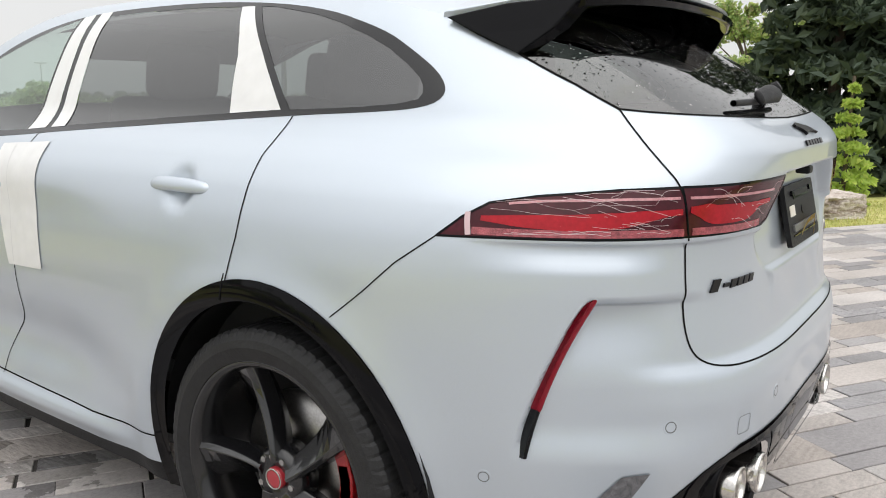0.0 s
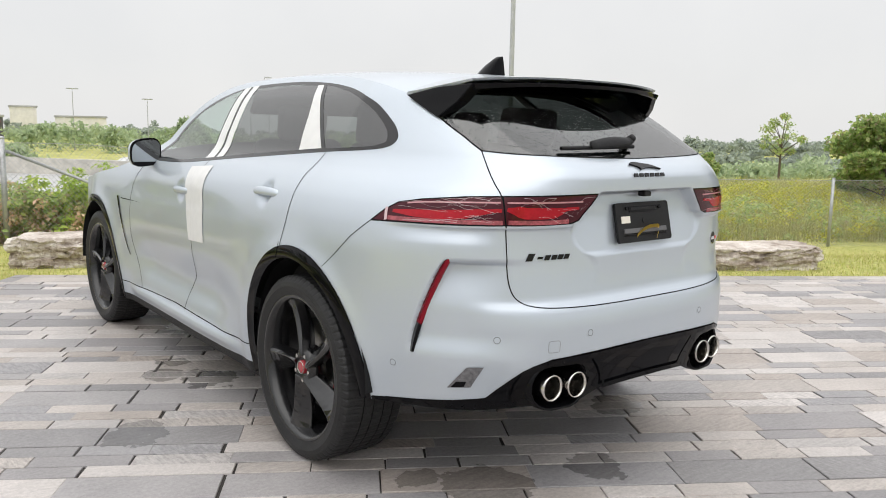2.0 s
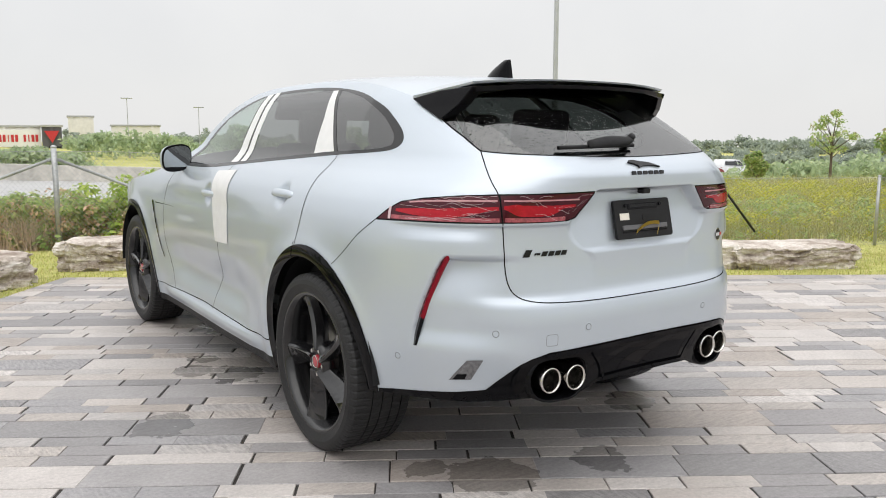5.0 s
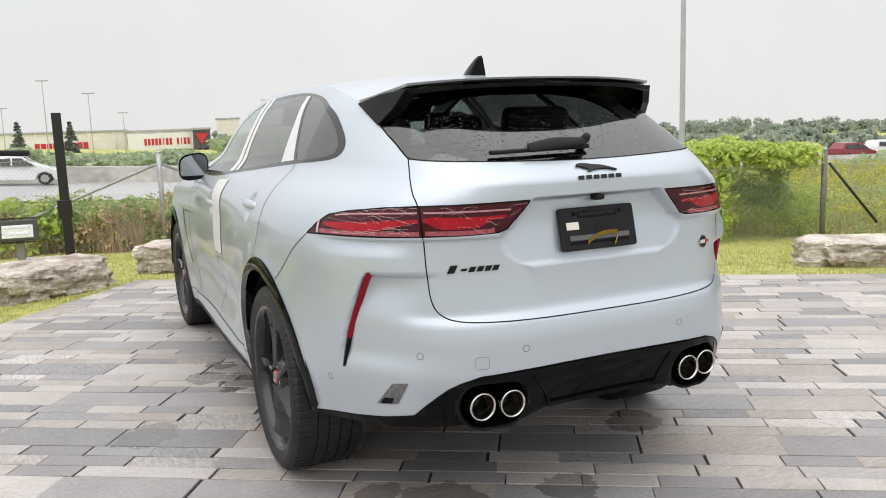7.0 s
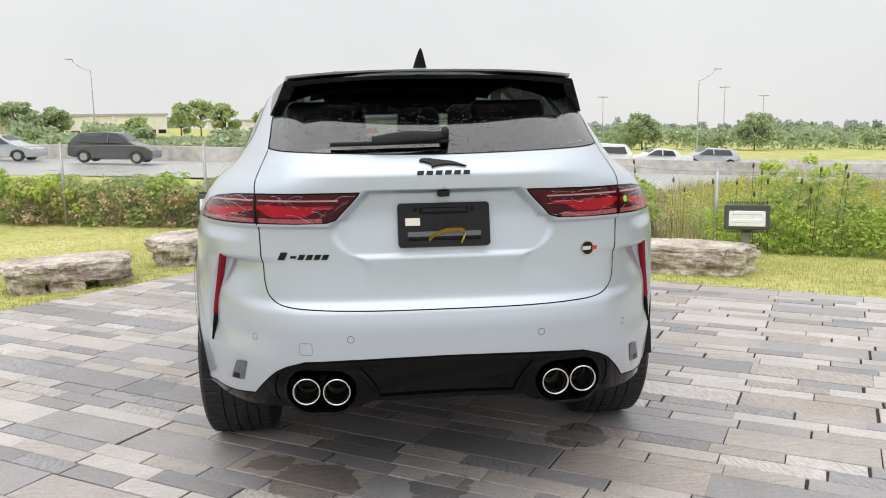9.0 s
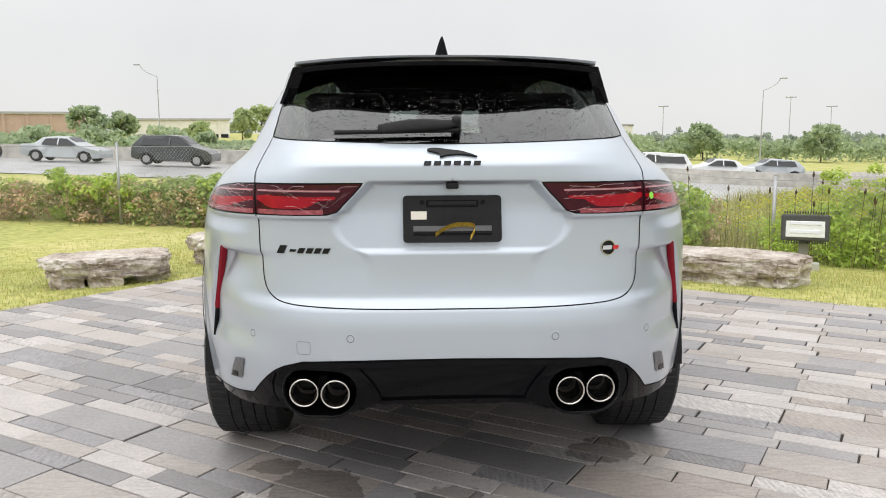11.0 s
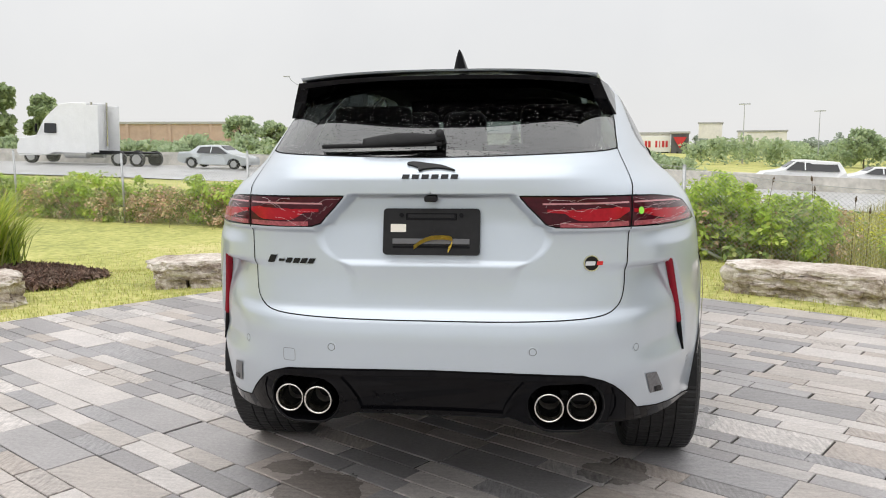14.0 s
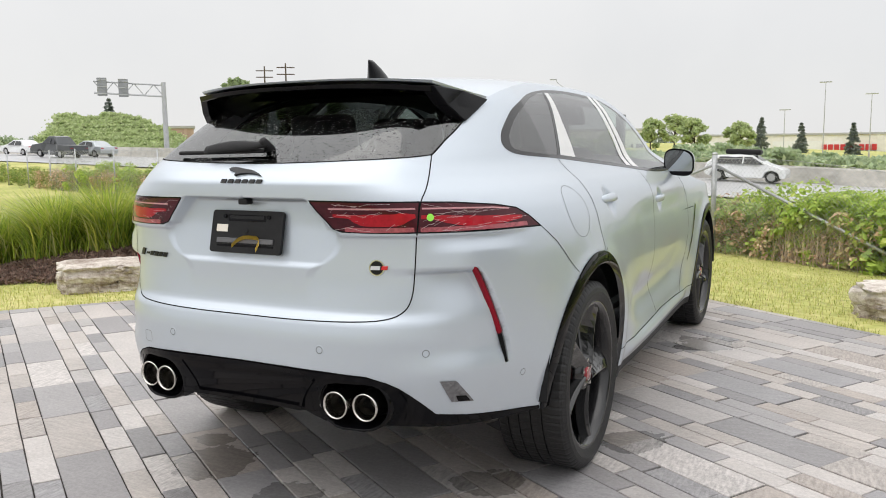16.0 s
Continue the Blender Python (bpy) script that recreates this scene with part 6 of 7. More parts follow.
rng = np.random.default_rng(21)
spots = []
while len(spots) < 130000:
    x, y = rng.uniform(-16, 11), rng.uniform(-1.5, 16)
    d = float(beyond(x, y))
    if d < -.02 - .05 * noise.noise(Vector((x * 3, y * 3, 0))) or d > 7:
        continue
    near_f = math.hypot(x, y + 3)
    if rng.uniform() > min(1, (8.0 / near_f) ** 1.5):
        continue
    if noise.noise(Vector((x * 1.2, y * 1.2, 7))) < -.62:
        continue
    spots.append((x, y, float(ground_level(x, y)) - .004))
blades("lawn_grass", spots, .036, .005, GRASS, 5, .6, "short yellow-green mown lawn round the paving", "lawn")
# longer tufts along the paving's edge
spots = []
for e in (EDGE_L, EDGE_R):
    for t in np.arange(0, 10, .006):
        q = CORNER + e * t
        if noise.noise(Vector((q.x * 1.8, q.y * 1.8, 3))) > -.1:
            spots.append((q.x + rng.normal(0, .03), q.y + .05 + rng.normal(0, .03), -.02))
blades("edge_grass", spots, .045, .0045, GRASS, 6, .6, "ragged grass tufts along the paving edge", "grass")


# olive and straw-coloured meadow grass past the fence, reeds and teasels along it
MEADOW, *_ = island_tones("meadow_blades", [(0.276, 0.299, 0.083), (0.414, 0.38, 0.152), (0.345, 0.356, 0.097), (0.506, 0.437, 0.235), (0.23, 0.287, 0.068)], .8, transl=.3)
STRAW, *_ = island_tones("straw_stalks", [(.34, .27, .16), (.24, .19, .10), (.42, .35, .22)], .8)
spots = []
while len(spots) < 46000:
    t, w = rng.uniform(3.5, 26), rng.uniform(.1, 1) ** 1.6 * 16
    p, d = fence_point(t)
    nrm = np.array((-d[1], d[0]))
    nrm = nrm if nrm[1] > 0 else -nrm
    x, y = p + nrm * w
    spots.append((x, y, float(ground_level(x, y)) - .01))
blades("meadow_grass", spots, .36, .011, MEADOW, 7, .45, "olive and straw-coloured uncut meadow grass", "meadow grass")
spots = []
while len(spots) < 260:
    p, d = fence_point(rng.uniform(-26, 9))
    x, y = p + rng.normal(0, .30, 2)
    spots.append((x, y, float(ground_level(x, y)) - .01))
blades("dry_stalks", spots, 1.0, .008, STRAW, 9, .22, "dry straw stalks standing in the hedge", "stalks")
PINK_STEMS, *_ = island_tones("dry_pink_stems", [(.74, .57, .47), (.62, .47, .38), (.82, .67, .56)], .8, transl=.2)
spots = []
while len(spots) < 2400:
    t = rng.uniform(-3.2, 2.6)
    p, d = fence_point(t)
    x, y = p + np.abs(rng.normal(0, .42, 2)) * [.3, 1] - [0, .12]
    if noise.noise(Vector((x * .8, y * .8, 2))) > -.12:
        spots.append((x, y, float(ground_level(x, y)) - .01))
blades("dry_stems", spots, .62, .007, PINK_STEMS, 19, .55, "pinkish dry stems tangled in the bramble", "stems")
bm = bmesh.new()
for _ in range(20):
    p, d = fence_point(rng.uniform(4.6, 8.4))
    x, y = p + rng.normal(0, .40, 2)
    z, h = float(ground_level(x, y)), rng.uniform(.75, 1.2)
    lx, ly = rng.normal(0, .06, 2)
    rod(bm, (x, y, z), (x + lx, y + ly, z + h), .004, .003, 5)
    rod(bm, (x + lx, y + ly, z + h), (x + lx * 1.05, y + ly * 1.05, z + h + .035), .011, .018, 7)
    rod(bm, (x + lx * 1.05, y + ly * 1.05, z + h + .035), (x + lx * 1.1, y + ly * 1.1, z + h + .08), .018, .004, 7)
tagged(part("teasels", bm, mat("brown_seed_heads", (.09, .06, .035), .9, 0, 0, .3, 30)), "dry brown teasel heads on thin stalks", "teasels", kind="stuff")


def grass_clump(x, y, height, count, seed, label):
    rr = np.random.default_rng(seed)
    q = rr.normal(size=(count, 2)) * .14
    z = float(ground_level(x, y))
    sp = np.stack([x + q[:, 0], y + q[:, 1], np.full(count, z + .03)], 1)
    tall = height * (1 - .6 * np.clip(np.hypot(q[:, 0], q[:, 1]) / .5, 0, 1))
    ob = blades("ornamental_grass", sp, tall, .018, TALL_GRASS, seed, .85, label, "ornamental grass")
    ob["kind"] = "thing"
    del ob["kind"]
    tagged(ob, group="ornamental grass clumps")
    return ob


for i, (x, y) in enumerate(((-5.75, 4.40), (-6.62, 4.05), (-6.75, 4.92), (-7.25, 5.35), (-7.80, 4.15), (-8.35, 3.70), (-7.20, 3.72), (-8.6, 4.6))):
    grass_clump(x, y, .86, 1150, 60 + i, "tall fresh green ornamental grass clump in mulch")
spots = []
while len(spots) < 30000:
    x, y = rng.uniform(-9.6, -4.0), rng.uniform(1.9, 6.0)
    if ((x + 6.7) / 2.5) ** 2 + ((y - 3.85) / 1.62) ** 2 < 1 + .25 * noise.noise(Vector((x * 2, y * 2, 0))):
        spots.append((x, y, float(ground_level(x, y)) + .03 + .02 * rng.uniform()))
tagged(part("mulch_bed", leaf_mesh("mulch_bed", spots, .036, MULCH, 0, 31, 2.6)), "brown shredded wood mulch round the grass clumps", "mulch", kind="stuff")


def build_tree(x, y, height, crown, seed, leaf, label, lift=.35, size=.16, count=5200, thin=False, wide=.5, z=None):
    """A tapered trunk with limbs and a crown of leaf clumps with gaps."""
    rr = random.Random(seed)
    z = float(ground_level(x, y)) if z is None else z
    tree = thing("tree", (x, y, z), label, "tree")
    bm = bmesh.new()
    rod(bm, (0, 0, -.2), (0, 0, height * .55), height * .022, height * .012, 10)
    clumps = []
    for i in range(26 if not thin else 16):
        a, t = rr.uniform(0, 6.283), rr.random()
        h0 = height * (lift + (.9 - lift) * t)
        reach = crown * wide * 2 * (.35 + .65 * math.sin(math.pi * min(1, .12 + t * .85))) * rr.uniform(.45, 1.0)
        tip = Vector((reach * math.cos(a), reach * math.sin(a), h0 + reach * .25))
        rod(bm, (0, 0, min(height * .55, h0 * .75)), tip, height * .008, height * .003, 6)
        clumps.append((tip, crown * (.34 if not thin else .30) * rr.uniform(.6, 1.15)))
    clumps.append((Vector((0, 0, height * .92)), crown * (.34 if not thin else .15)))
    part("trunk", bm, BARK, tree)
    rg = np.random.default_rng(seed)
    out = []
    per = count // len(clumps)
    for cpt, r in clumps:
        d = rg.normal(size=(per, 3))
        d /= np.linalg.norm(d, axis=1, keepdims=True)
        rad = r * rg.uniform(.25, 1.0, per)[:, None] ** .5 * (1 + .25 * np.sin(7 * d[:, :1] + 5 * d[:, 1:2]))
        out.append(np.array(cpt) + d * rad * [1, 1, .72])
    part("crown", leaf_mesh("crown", np.vstack(out), size, leaf, .2, seed), None, tree)
    return tree


def build_conifer(x, y, height, radius, seed, label, leaf, count=9000, size=.14):
    """A pointed tree of drooping whorls."""
    z = float(ground_level(x, y))
    tree = thing("conifer", (x, y, z), label, "tree")
    part("trunk", rod(bmesh.new(), (0, 0, -.2), (0, 0, height * .96), height * .018, .02, 10), BARK, tree)
    rg = np.random.default_rng(seed)
    out, bm = [], bmesh.new()
    tiers = max(9, int(height * 2.2))
    for k in range(tiers):
        t = k / tiers
        r = radius * (1 - t) ** .85 * rg.uniform(.85, 1.12)
        h = height * (.05 + .93 * t)
        arms = max(5, int(11 * (1 - t)))
        for j in range(arms):
            a = rg.uniform(0, 6.283)
            m = max(4, int(count / tiers / arms))
            q = rg.uniform(.1, 1, m) ** .7
            ca, sa = math.cos(a), math.sin(a)
            droop = -.30 * r * q ** 1.5
            side_w = rg.normal(0, 1, m) * .16 * r * (1.1 - .5 * q)
            out.append(np.stack([ca * r * q - sa * side_w, sa * r * q + ca * side_w, h + droop + rg.normal(0, .05 * r, m)], 1))
    bm.free()
    part("crown", leaf_mesh("crown", np.vstack(out), size, leaf, -.1, seed, 2.2), None, tree)
    return tree


def bearing(az, dist, eye=(-1.0, -3.2)):
    a = radians(az)
    return eye[0] + dist * math.sin(a), eye[1] + dist * math.cos(a)


# trees at the right-hand end of the fence
build_conifer(14.8, 1.5, 8.5, 2.1, 1, "large dark blue-green spruce behind the fence", LEAF_SPRUCE, 16000, .16)
build_conifer(16.0, -1.3, 9.0, 2.6, 2, "large dark blue-green spruce behind the fence", LEAF_SPRUCE, 16000, .16)
build_conifer(9.4, .35, 1.75, .42, 3, "small yellow-green cedar shrub in the grass", LEAF_BRIGHT, 2600, .06)
build_tree(19.6, 6.5, 2.25, 1.25, 4, LEAF_MID, "broad green bushy tree beyond the fence", .12, .085, 24000)
build_tree(20.2, 4.7, 2.6, 1.5, 5, LEAF_MID, "broad green bushy tree beyond the fence", .12, .085, 24000)
build_tree(23.4, 5.4, 4.6, 1.6, 6, LEAF_MID, "tall loose-crowned green tree beyond the fence", .4, .09, 7000, True)
build_tree(29.6, 15.0, 2.9, 1.0, 7, LEAF_MID, "thin young tree in the meadow", .35, .06, 1500, True)
build_tree(27.4, 16.9, 1.25, .55, 8, LEAF_MID, "small round bush in the meadow", .1, .075, 6000)
# roadside trees past the highway
for i, (az, d, h, cr, lab) in enumerate(((-40, 118, 9.8, 4.2, "large round dark green maple"), (-36.2, 124, 8.8, 3.8, "large round dark green maple"), (-33.3, 128, 7.0, 3.2, "round dark green tree"),
                                         (-21.0, 112, 4.4, 2.2, "round green roadside tree"), (-19.0, 112, 3.8, 2.0, "round green roadside tree"), (-11.2, 105, 4.6, 1.7, "light green roadside tree"), (-14.0, 105, 2.6, 1.8, "low green roadside bush"), (-8.3, 105, 4.6, 1.8, "light green roadside tree"), (-5.4, 105, 4.2, 1.8, "light green roadside tree"),
                                         (20.4, 112, 4.6, 2.3, "round green roadside tree"), (27.6, 118, 4.8, 2.6, "round green roadside tree"), (-10, 140, 6.0, 2.2, "green tree before the store"))):
    x, y = bearing(az, d)
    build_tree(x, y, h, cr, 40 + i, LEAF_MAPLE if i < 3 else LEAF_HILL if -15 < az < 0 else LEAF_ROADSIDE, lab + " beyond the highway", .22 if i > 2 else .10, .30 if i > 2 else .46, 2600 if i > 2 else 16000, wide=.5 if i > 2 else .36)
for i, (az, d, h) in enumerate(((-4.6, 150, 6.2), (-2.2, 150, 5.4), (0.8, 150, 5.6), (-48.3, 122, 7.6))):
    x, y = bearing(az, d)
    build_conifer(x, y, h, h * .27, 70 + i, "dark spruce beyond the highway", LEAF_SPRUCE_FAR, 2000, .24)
# woods on the skyline, haze put into their leaf tones: crown by crown
rg = np.random.default_rng(77)


def crown_points(x, y, z0, wide, tall, m):
    """Leaf places of one far tree or bush: lobes heaped on a broad foot."""
    out = []
    for _ in range(5):
        c = np.array((x + rg.normal(0, .35) * wide, y + rg.normal(0, .35) * wide, z0 + tall * rg.uniform(.45, .85)))
        d = rg.normal(size=(m // 6, 3))
        d /= np.linalg.norm(d, axis=1, keepdims=True)
        out.append(c + d * rg.uniform(.5, 1, (m // 6, 1)) * np.array((wide * .5, wide * .5, tall * .28)))
    foot = m // 6
    out.append(np.stack([x + rg.normal(0, .5, foot) * wide, y + rg.normal(0, .5, foot) * wide, z0 + tall * .6 * rg.uniform(0, 1, foot)], 1))
    return np.vstack(out)


out = []
for az in np.arange(-75, 100, .42):
    if -48 < az < 9.5 and rg.uniform() < .70:
        continue
    d = rg.uniform(230, 300) if az > 9 else rg.uniform(330, 420)
    x, y = bearing(az + rg.normal(0, .2), d)
    tall = (3.6 + 2.4 * noise.noise(Vector((az * .12, 0, 0))) + rg.normal(0, .7)) * d / 290
    z0 = float(ground_level(x, y)) - 1.2
    out.append(crown_points(x, y, z0, rg.uniform(2.4, 4.2), max(2.2, tall) + 1.2, 330))
for az in np.arange(36, 100, .5):
    d = rg.uniform(115, 200)
    x, y = bearing(az, d)
    out.append(crown_points(x, y, float(ground_level(x, y)) - .6, rg.uniform(1.8, 3.2), rg.uniform(1.6, 3.0), 260))
tagged(part("far_woods", leaf_mesh("far_woods", np.vstack(out), .62, LEAF_FAR, .2, 78)), "grey-green woods on the skyline, haze put into their colour", "woods", kind="stuff")
out = []
for az in np.arange(-60, 40, .34):
    d = (rg.uniform(74, 92) if az < 10 else rg.uniform(100, 140)) / math.cos(radians(az + 4))
    x, y = bearing(az, d)
    top = max(.5, (2.7 if az > 10 else .9 if az > -13 else 1.2) + (2.4 if az > 10 else .7 if az > -13 else 1.3) * noise.noise(Vector((az * .6, 3, 0))) + rg.normal(0, .3))
    out.append(crown_points(x, y, float(ground_level(x, y)) - .2, rg.uniform(1.2, 2.4), top * 1.15, 240))
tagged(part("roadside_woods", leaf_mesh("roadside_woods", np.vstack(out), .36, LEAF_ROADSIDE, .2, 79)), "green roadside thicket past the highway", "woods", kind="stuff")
# a green hump of scrub past the highway
out = []
for az in np.arange(-53.5, -43.6, .10):
    k = (az + 48.9) / 4.6
    rise = 5.3 * math.exp(-k * k * 1.3) + .35 * noise.noise(Vector((az * 2, 5, 0))) + (2.2 if az < -50.6 else 0) * math.exp(-((az + 51.8) / .8) ** 2)
    for h in np.arange(.2, max(.3, rise), .55):
        x, y = bearing(az + rg.normal(0, .08), 98 + 3.2 * h, (1.9, -3.2))
        out.append(crown_points(x, y, float(ground_level(x, y)) - .3 + h * .92, rg.uniform(.8, 1.5), rg.uniform(.6, 1.1), 96))
tagged(part("hill_scrub", leaf_mesh("hill_scrub", np.vstack(out), .26, LEAF_HILL, .2, 83)), "light green scrub covering a hump past the highway", "scrub", kind="stuff")
# scrub between the meadow and the highway
out = []
for u in np.arange(20, 190, .8):
    v = rg.uniform(-23, -15.5)
    x, y = ROAD_O + u * ROAD_U + v * ROAD_V
    top = 2.1 + 1.0 * noise.noise(Vector((u * .13, 1, 0))) + rg.normal(0, .25)
    top *= float(step(20, 42, u))
    if top > .25:
        out.append(crown_points(x, y, float(ground_level(x, y)) - .1, rg.uniform(1.0, 2.0), top, 240))
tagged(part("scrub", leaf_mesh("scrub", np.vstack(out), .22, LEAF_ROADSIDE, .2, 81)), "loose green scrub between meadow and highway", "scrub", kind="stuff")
# Trees added out of view so that paint and mirrors reflect a darker horizon.
out = []
for az in np.arange(100, 285, .5):
    d = rg.uniform(55, 80)
    x, y = bearing(az, d)
    m = 60
    out.append(np.stack([x + rg.normal(0, 1.5, m), y + rg.normal(0, 1.5, m), float(ground_level(x, y)) - .5 + (2.8 + 1.2 * noise.noise(Vector((az * .2, 8, 0)))) * rg.uniform(0, 1, m) ** .8], 1))
tagged(part("tree_belt", leaf_mesh("tree_belt", np.vstack(out), 1.3, LEAF_FAR, .2, 80)), "unseen green tree belt added behind the camera to darken reflections", "trees", kind="stuff")


# ---- traffic on the highway ----
CAR_GLASS = mat("dark_car_glass", (.02, .022, .025), .08, 0, 0, .1, 3)
HUB = mat("wheel_silver", (.45, .45, .46), .35, .8, 0, .1, 8)
WHITE_PAINT = mat("white_vehicle_paint", (.74, .75, .76), .3, 0, .6, .05, 2)
SILVER_PAINT = mat("silver_vehicle_paint", (.45, .48, .50), .3, .5, .6, .05, 2)
GREY_PAINT = mat("dark_grey_vehicle_paint", (.055, .060, .065), .3, .4, .6, .1, 2)
RED_PAINT = mat("dark_red_vehicle_paint", (.22, .02, .025), .3, .2, .6, .1, 2)


def extruded(profile, half, top_half, belt, material_name=None):
    """A body from its side outline, drawn in above the belt line."""
    bm = bmesh.new()
    rows = []
    for sgn in (1, -1):
        rows.append([bm.verts.new((x, sgn * (half if z <= belt else half + (top_half - half) * min(1, (z - belt) / .45)), z)) for x, z in profile])
    bm.faces.new(rows[0])
    bm.faces.new(rows[1][::-1])
    for i in range(len(profile)):
        j = (i + 1) % len(profile)
        bm.faces.new((rows[0][i], rows[1][i], rows[1][j], rows[0][j]))
    bmesh.ops.recalc_face_normals(bm, faces=bm.faces)
    bmesh.ops.triangulate(bm, faces=[f for f in bm.faces if len(f.verts) > 4])
    bmesh.ops.bevel(bm, geom=[e for e in bm.edges if e.calc_face_angle(0) > .9], offset=.05, segments=2, affect="EDGES", profile=.5, clamp_overlap=True)
    return bm


def add_wheels(root, places, half, r):
    for x in places:
        for sgn in (1, -1):
            w = part("wheel", rod(bmesh.new(), (x, sgn * (half - .20), r), (x, sgn * (half + .01), r), r, sides=24), RUBBER, root)
            part("hub", rod(bmesh.new(), (x, sgn * half, r), (x, sgn * (half + .025), r), r * .62, sides=14), HUB, w)


def build_motor(u, v, way, paint, kind, label):
    """A passenger car on the highway; way is +1 or -1 along the road."""
    x, y, z = road_point(u, v, .02)
    root = thing("car", (x, y, z, 0, math.degrees(math.atan(ROAD_FALL)) * way, math.degrees(ROAD_ANGLE) + (0 if way > 0 else 180)), label, "car", "traffic on the highway")
    L, H, hood, belt, back = {"sedan": (4.7, 1.45, .95, .92, .98), "suv": (4.55, 1.68, 1.05, 1.05, 1.10), "hatch": (4.3, 1.50, .98, .95, 1.0), "van": (5.1, 1.78, 1.10, 1.08, 1.12), "pickup": (5.7, 1.85, 1.18, 1.15, 1.12)}[kind]
    h = L / 2
    tail_top = {"sedan": -h + 1.05, "suv": -h + .30, "hatch": -h + .35, "van": -h + .20, "pickup": -.95}[kind]
    prof = [(-h, .38), (-h - .02, .70), (-h + .06, back - .02), (tail_top - (.25 if kind in ("sedan", "pickup") else 0), back + (.02 if kind in ("sedan", "pickup") else .25)), (tail_top + .25, H - .07), (-.35, H), (.35, H - .03), (1.05, belt + .12), (1.25, hood + .02), (h - .35, hood - .14), (h - .05, .72), (h, .50), (h - .04, .28), (1.85, .24), (1.72, .56), (1.40, .68), (1.08, .56), (.95, .24), (-.98, .24), (-1.10, .56), (-1.42, .68), (-1.74, .56), (-1.88, .26)]
    part("body", extruded(prof, .90, .66, belt), paint, root)
    for sgn in (1, -1):
        bm = bmesh.new()
        pts = [(tail_top + .22, belt + .04), (.98, belt + .04), (.32, H - .12), (-.35, H - .09), (tail_top + .40, H - .15)]
        vs = [bm.verts.new((px, sgn * (.905 + (.66 - .90) * min(1, (pz - belt) / .45)), pz)) for px, pz in pts]
        vi = [bm.verts.new((px, sgn * (.86 + (.66 - .90) * min(1, (pz - belt) / .45)), pz)) for px, pz in pts]
        bm.faces.new(vs)
        for i in range(5):
            bm.faces.new((vs[i], vs[(i + 1) % 5], vi[(i + 1) % 5], vi[i]))
        bmesh.ops.recalc_face_normals(bm, faces=bm.faces)
        win = part("side_window", bm, CAR_GLASS, root)
        part("pillar", box(bmesh.new(), (.07, .02, H - belt - .12), (-.12, sgn * .80, (H + belt) / 2 - .02), (sgn * 27, 0, 0)), paint, win)
        part("tail_light", box(bmesh.new(), (.10, .30, .14), (-h + .06, sgn * .70, .82), (0, 0, 0), .02), LAMP_RED, root)
        part("head_light", box(bmesh.new(), (.22, .34, .13), (h - .16, sgn * .66, .70), (0, 0, 0), .03), HUB, root)
    part("screen", box(bmesh.new(), (.03, 1.24, .62), (.72, 0, (H + belt) / 2 + .04), (0, -54, 0)), CAR_GLASS, root)
    add_wheels(root, (1.40, -1.42), .88, .33)
    return root


def road_uv(az, v, eye=(-.2, -3.45)):
    """How far along the road a bearing meets the lane at v."""
    d = np.array((math.sin(radians(az)), math.cos(radians(az))))
    e = np.array(eye) - ROAD_O
    k = (v - e @ ROAD_V) / (d @ ROAD_V)
    return float((e + d * k) @ ROAD_U)


for az, v, way, paint, kind, lab in ((-22.6, -3.2, 1, SILVER_PAINT, "sedan", "silver saloon car driving on the wet highway"), (-15.9, -4.6, 1, GREY_PAINT, "suv", "dark grey SUV driving on the wet highway"),
                                     (-40.8, -4, 1, RED_PAINT, "van", "dark red minivan on the wet highway"), (-53.4, -3, -1, WHITE_PAINT, "sedan", "white saloon car on the wet highway"),
                                     (-51.2, -6, -1, GREY_PAINT, "pickup", "dark grey pickup truck on the wet highway"), (-49.2, -3, -1, SILVER_PAINT, "sedan", "silver saloon car on the wet highway"),
                                     (16.6, 4, -1, WHITE_PAINT, "van", "white minivan beyond the median barrier"),
                                     (21.0, 8, -1, WHITE_PAINT, "sedan", "white saloon car beyond the median barrier"), (24.3, 11, -1, SILVER_PAINT, "hatch", "silver hatchback beyond the median barrier"),
                                     (51.6, 7, 1, RED_PAINT, "suv", "red SUV far along the highway"), (53.6, 11, 1, WHITE_PAINT, "van", "white van far along the highway")):
    build_motor(road_uv(az, v), v, way, paint, kind, lab)
hatch = build_motor(road_uv(-6.5, -1.9, (1.9, -3.2)), -1.9, 1, WHITE_PAINT, "hatch", "white hatchback with black roof box on the highway")
part("roof_box", box(bmesh.new(), (1.9, .75, .30), (-.25, 0, 1.64), (0, 0, 0), .12, 3), SATIN_BLACK, hatch, "black roof box")


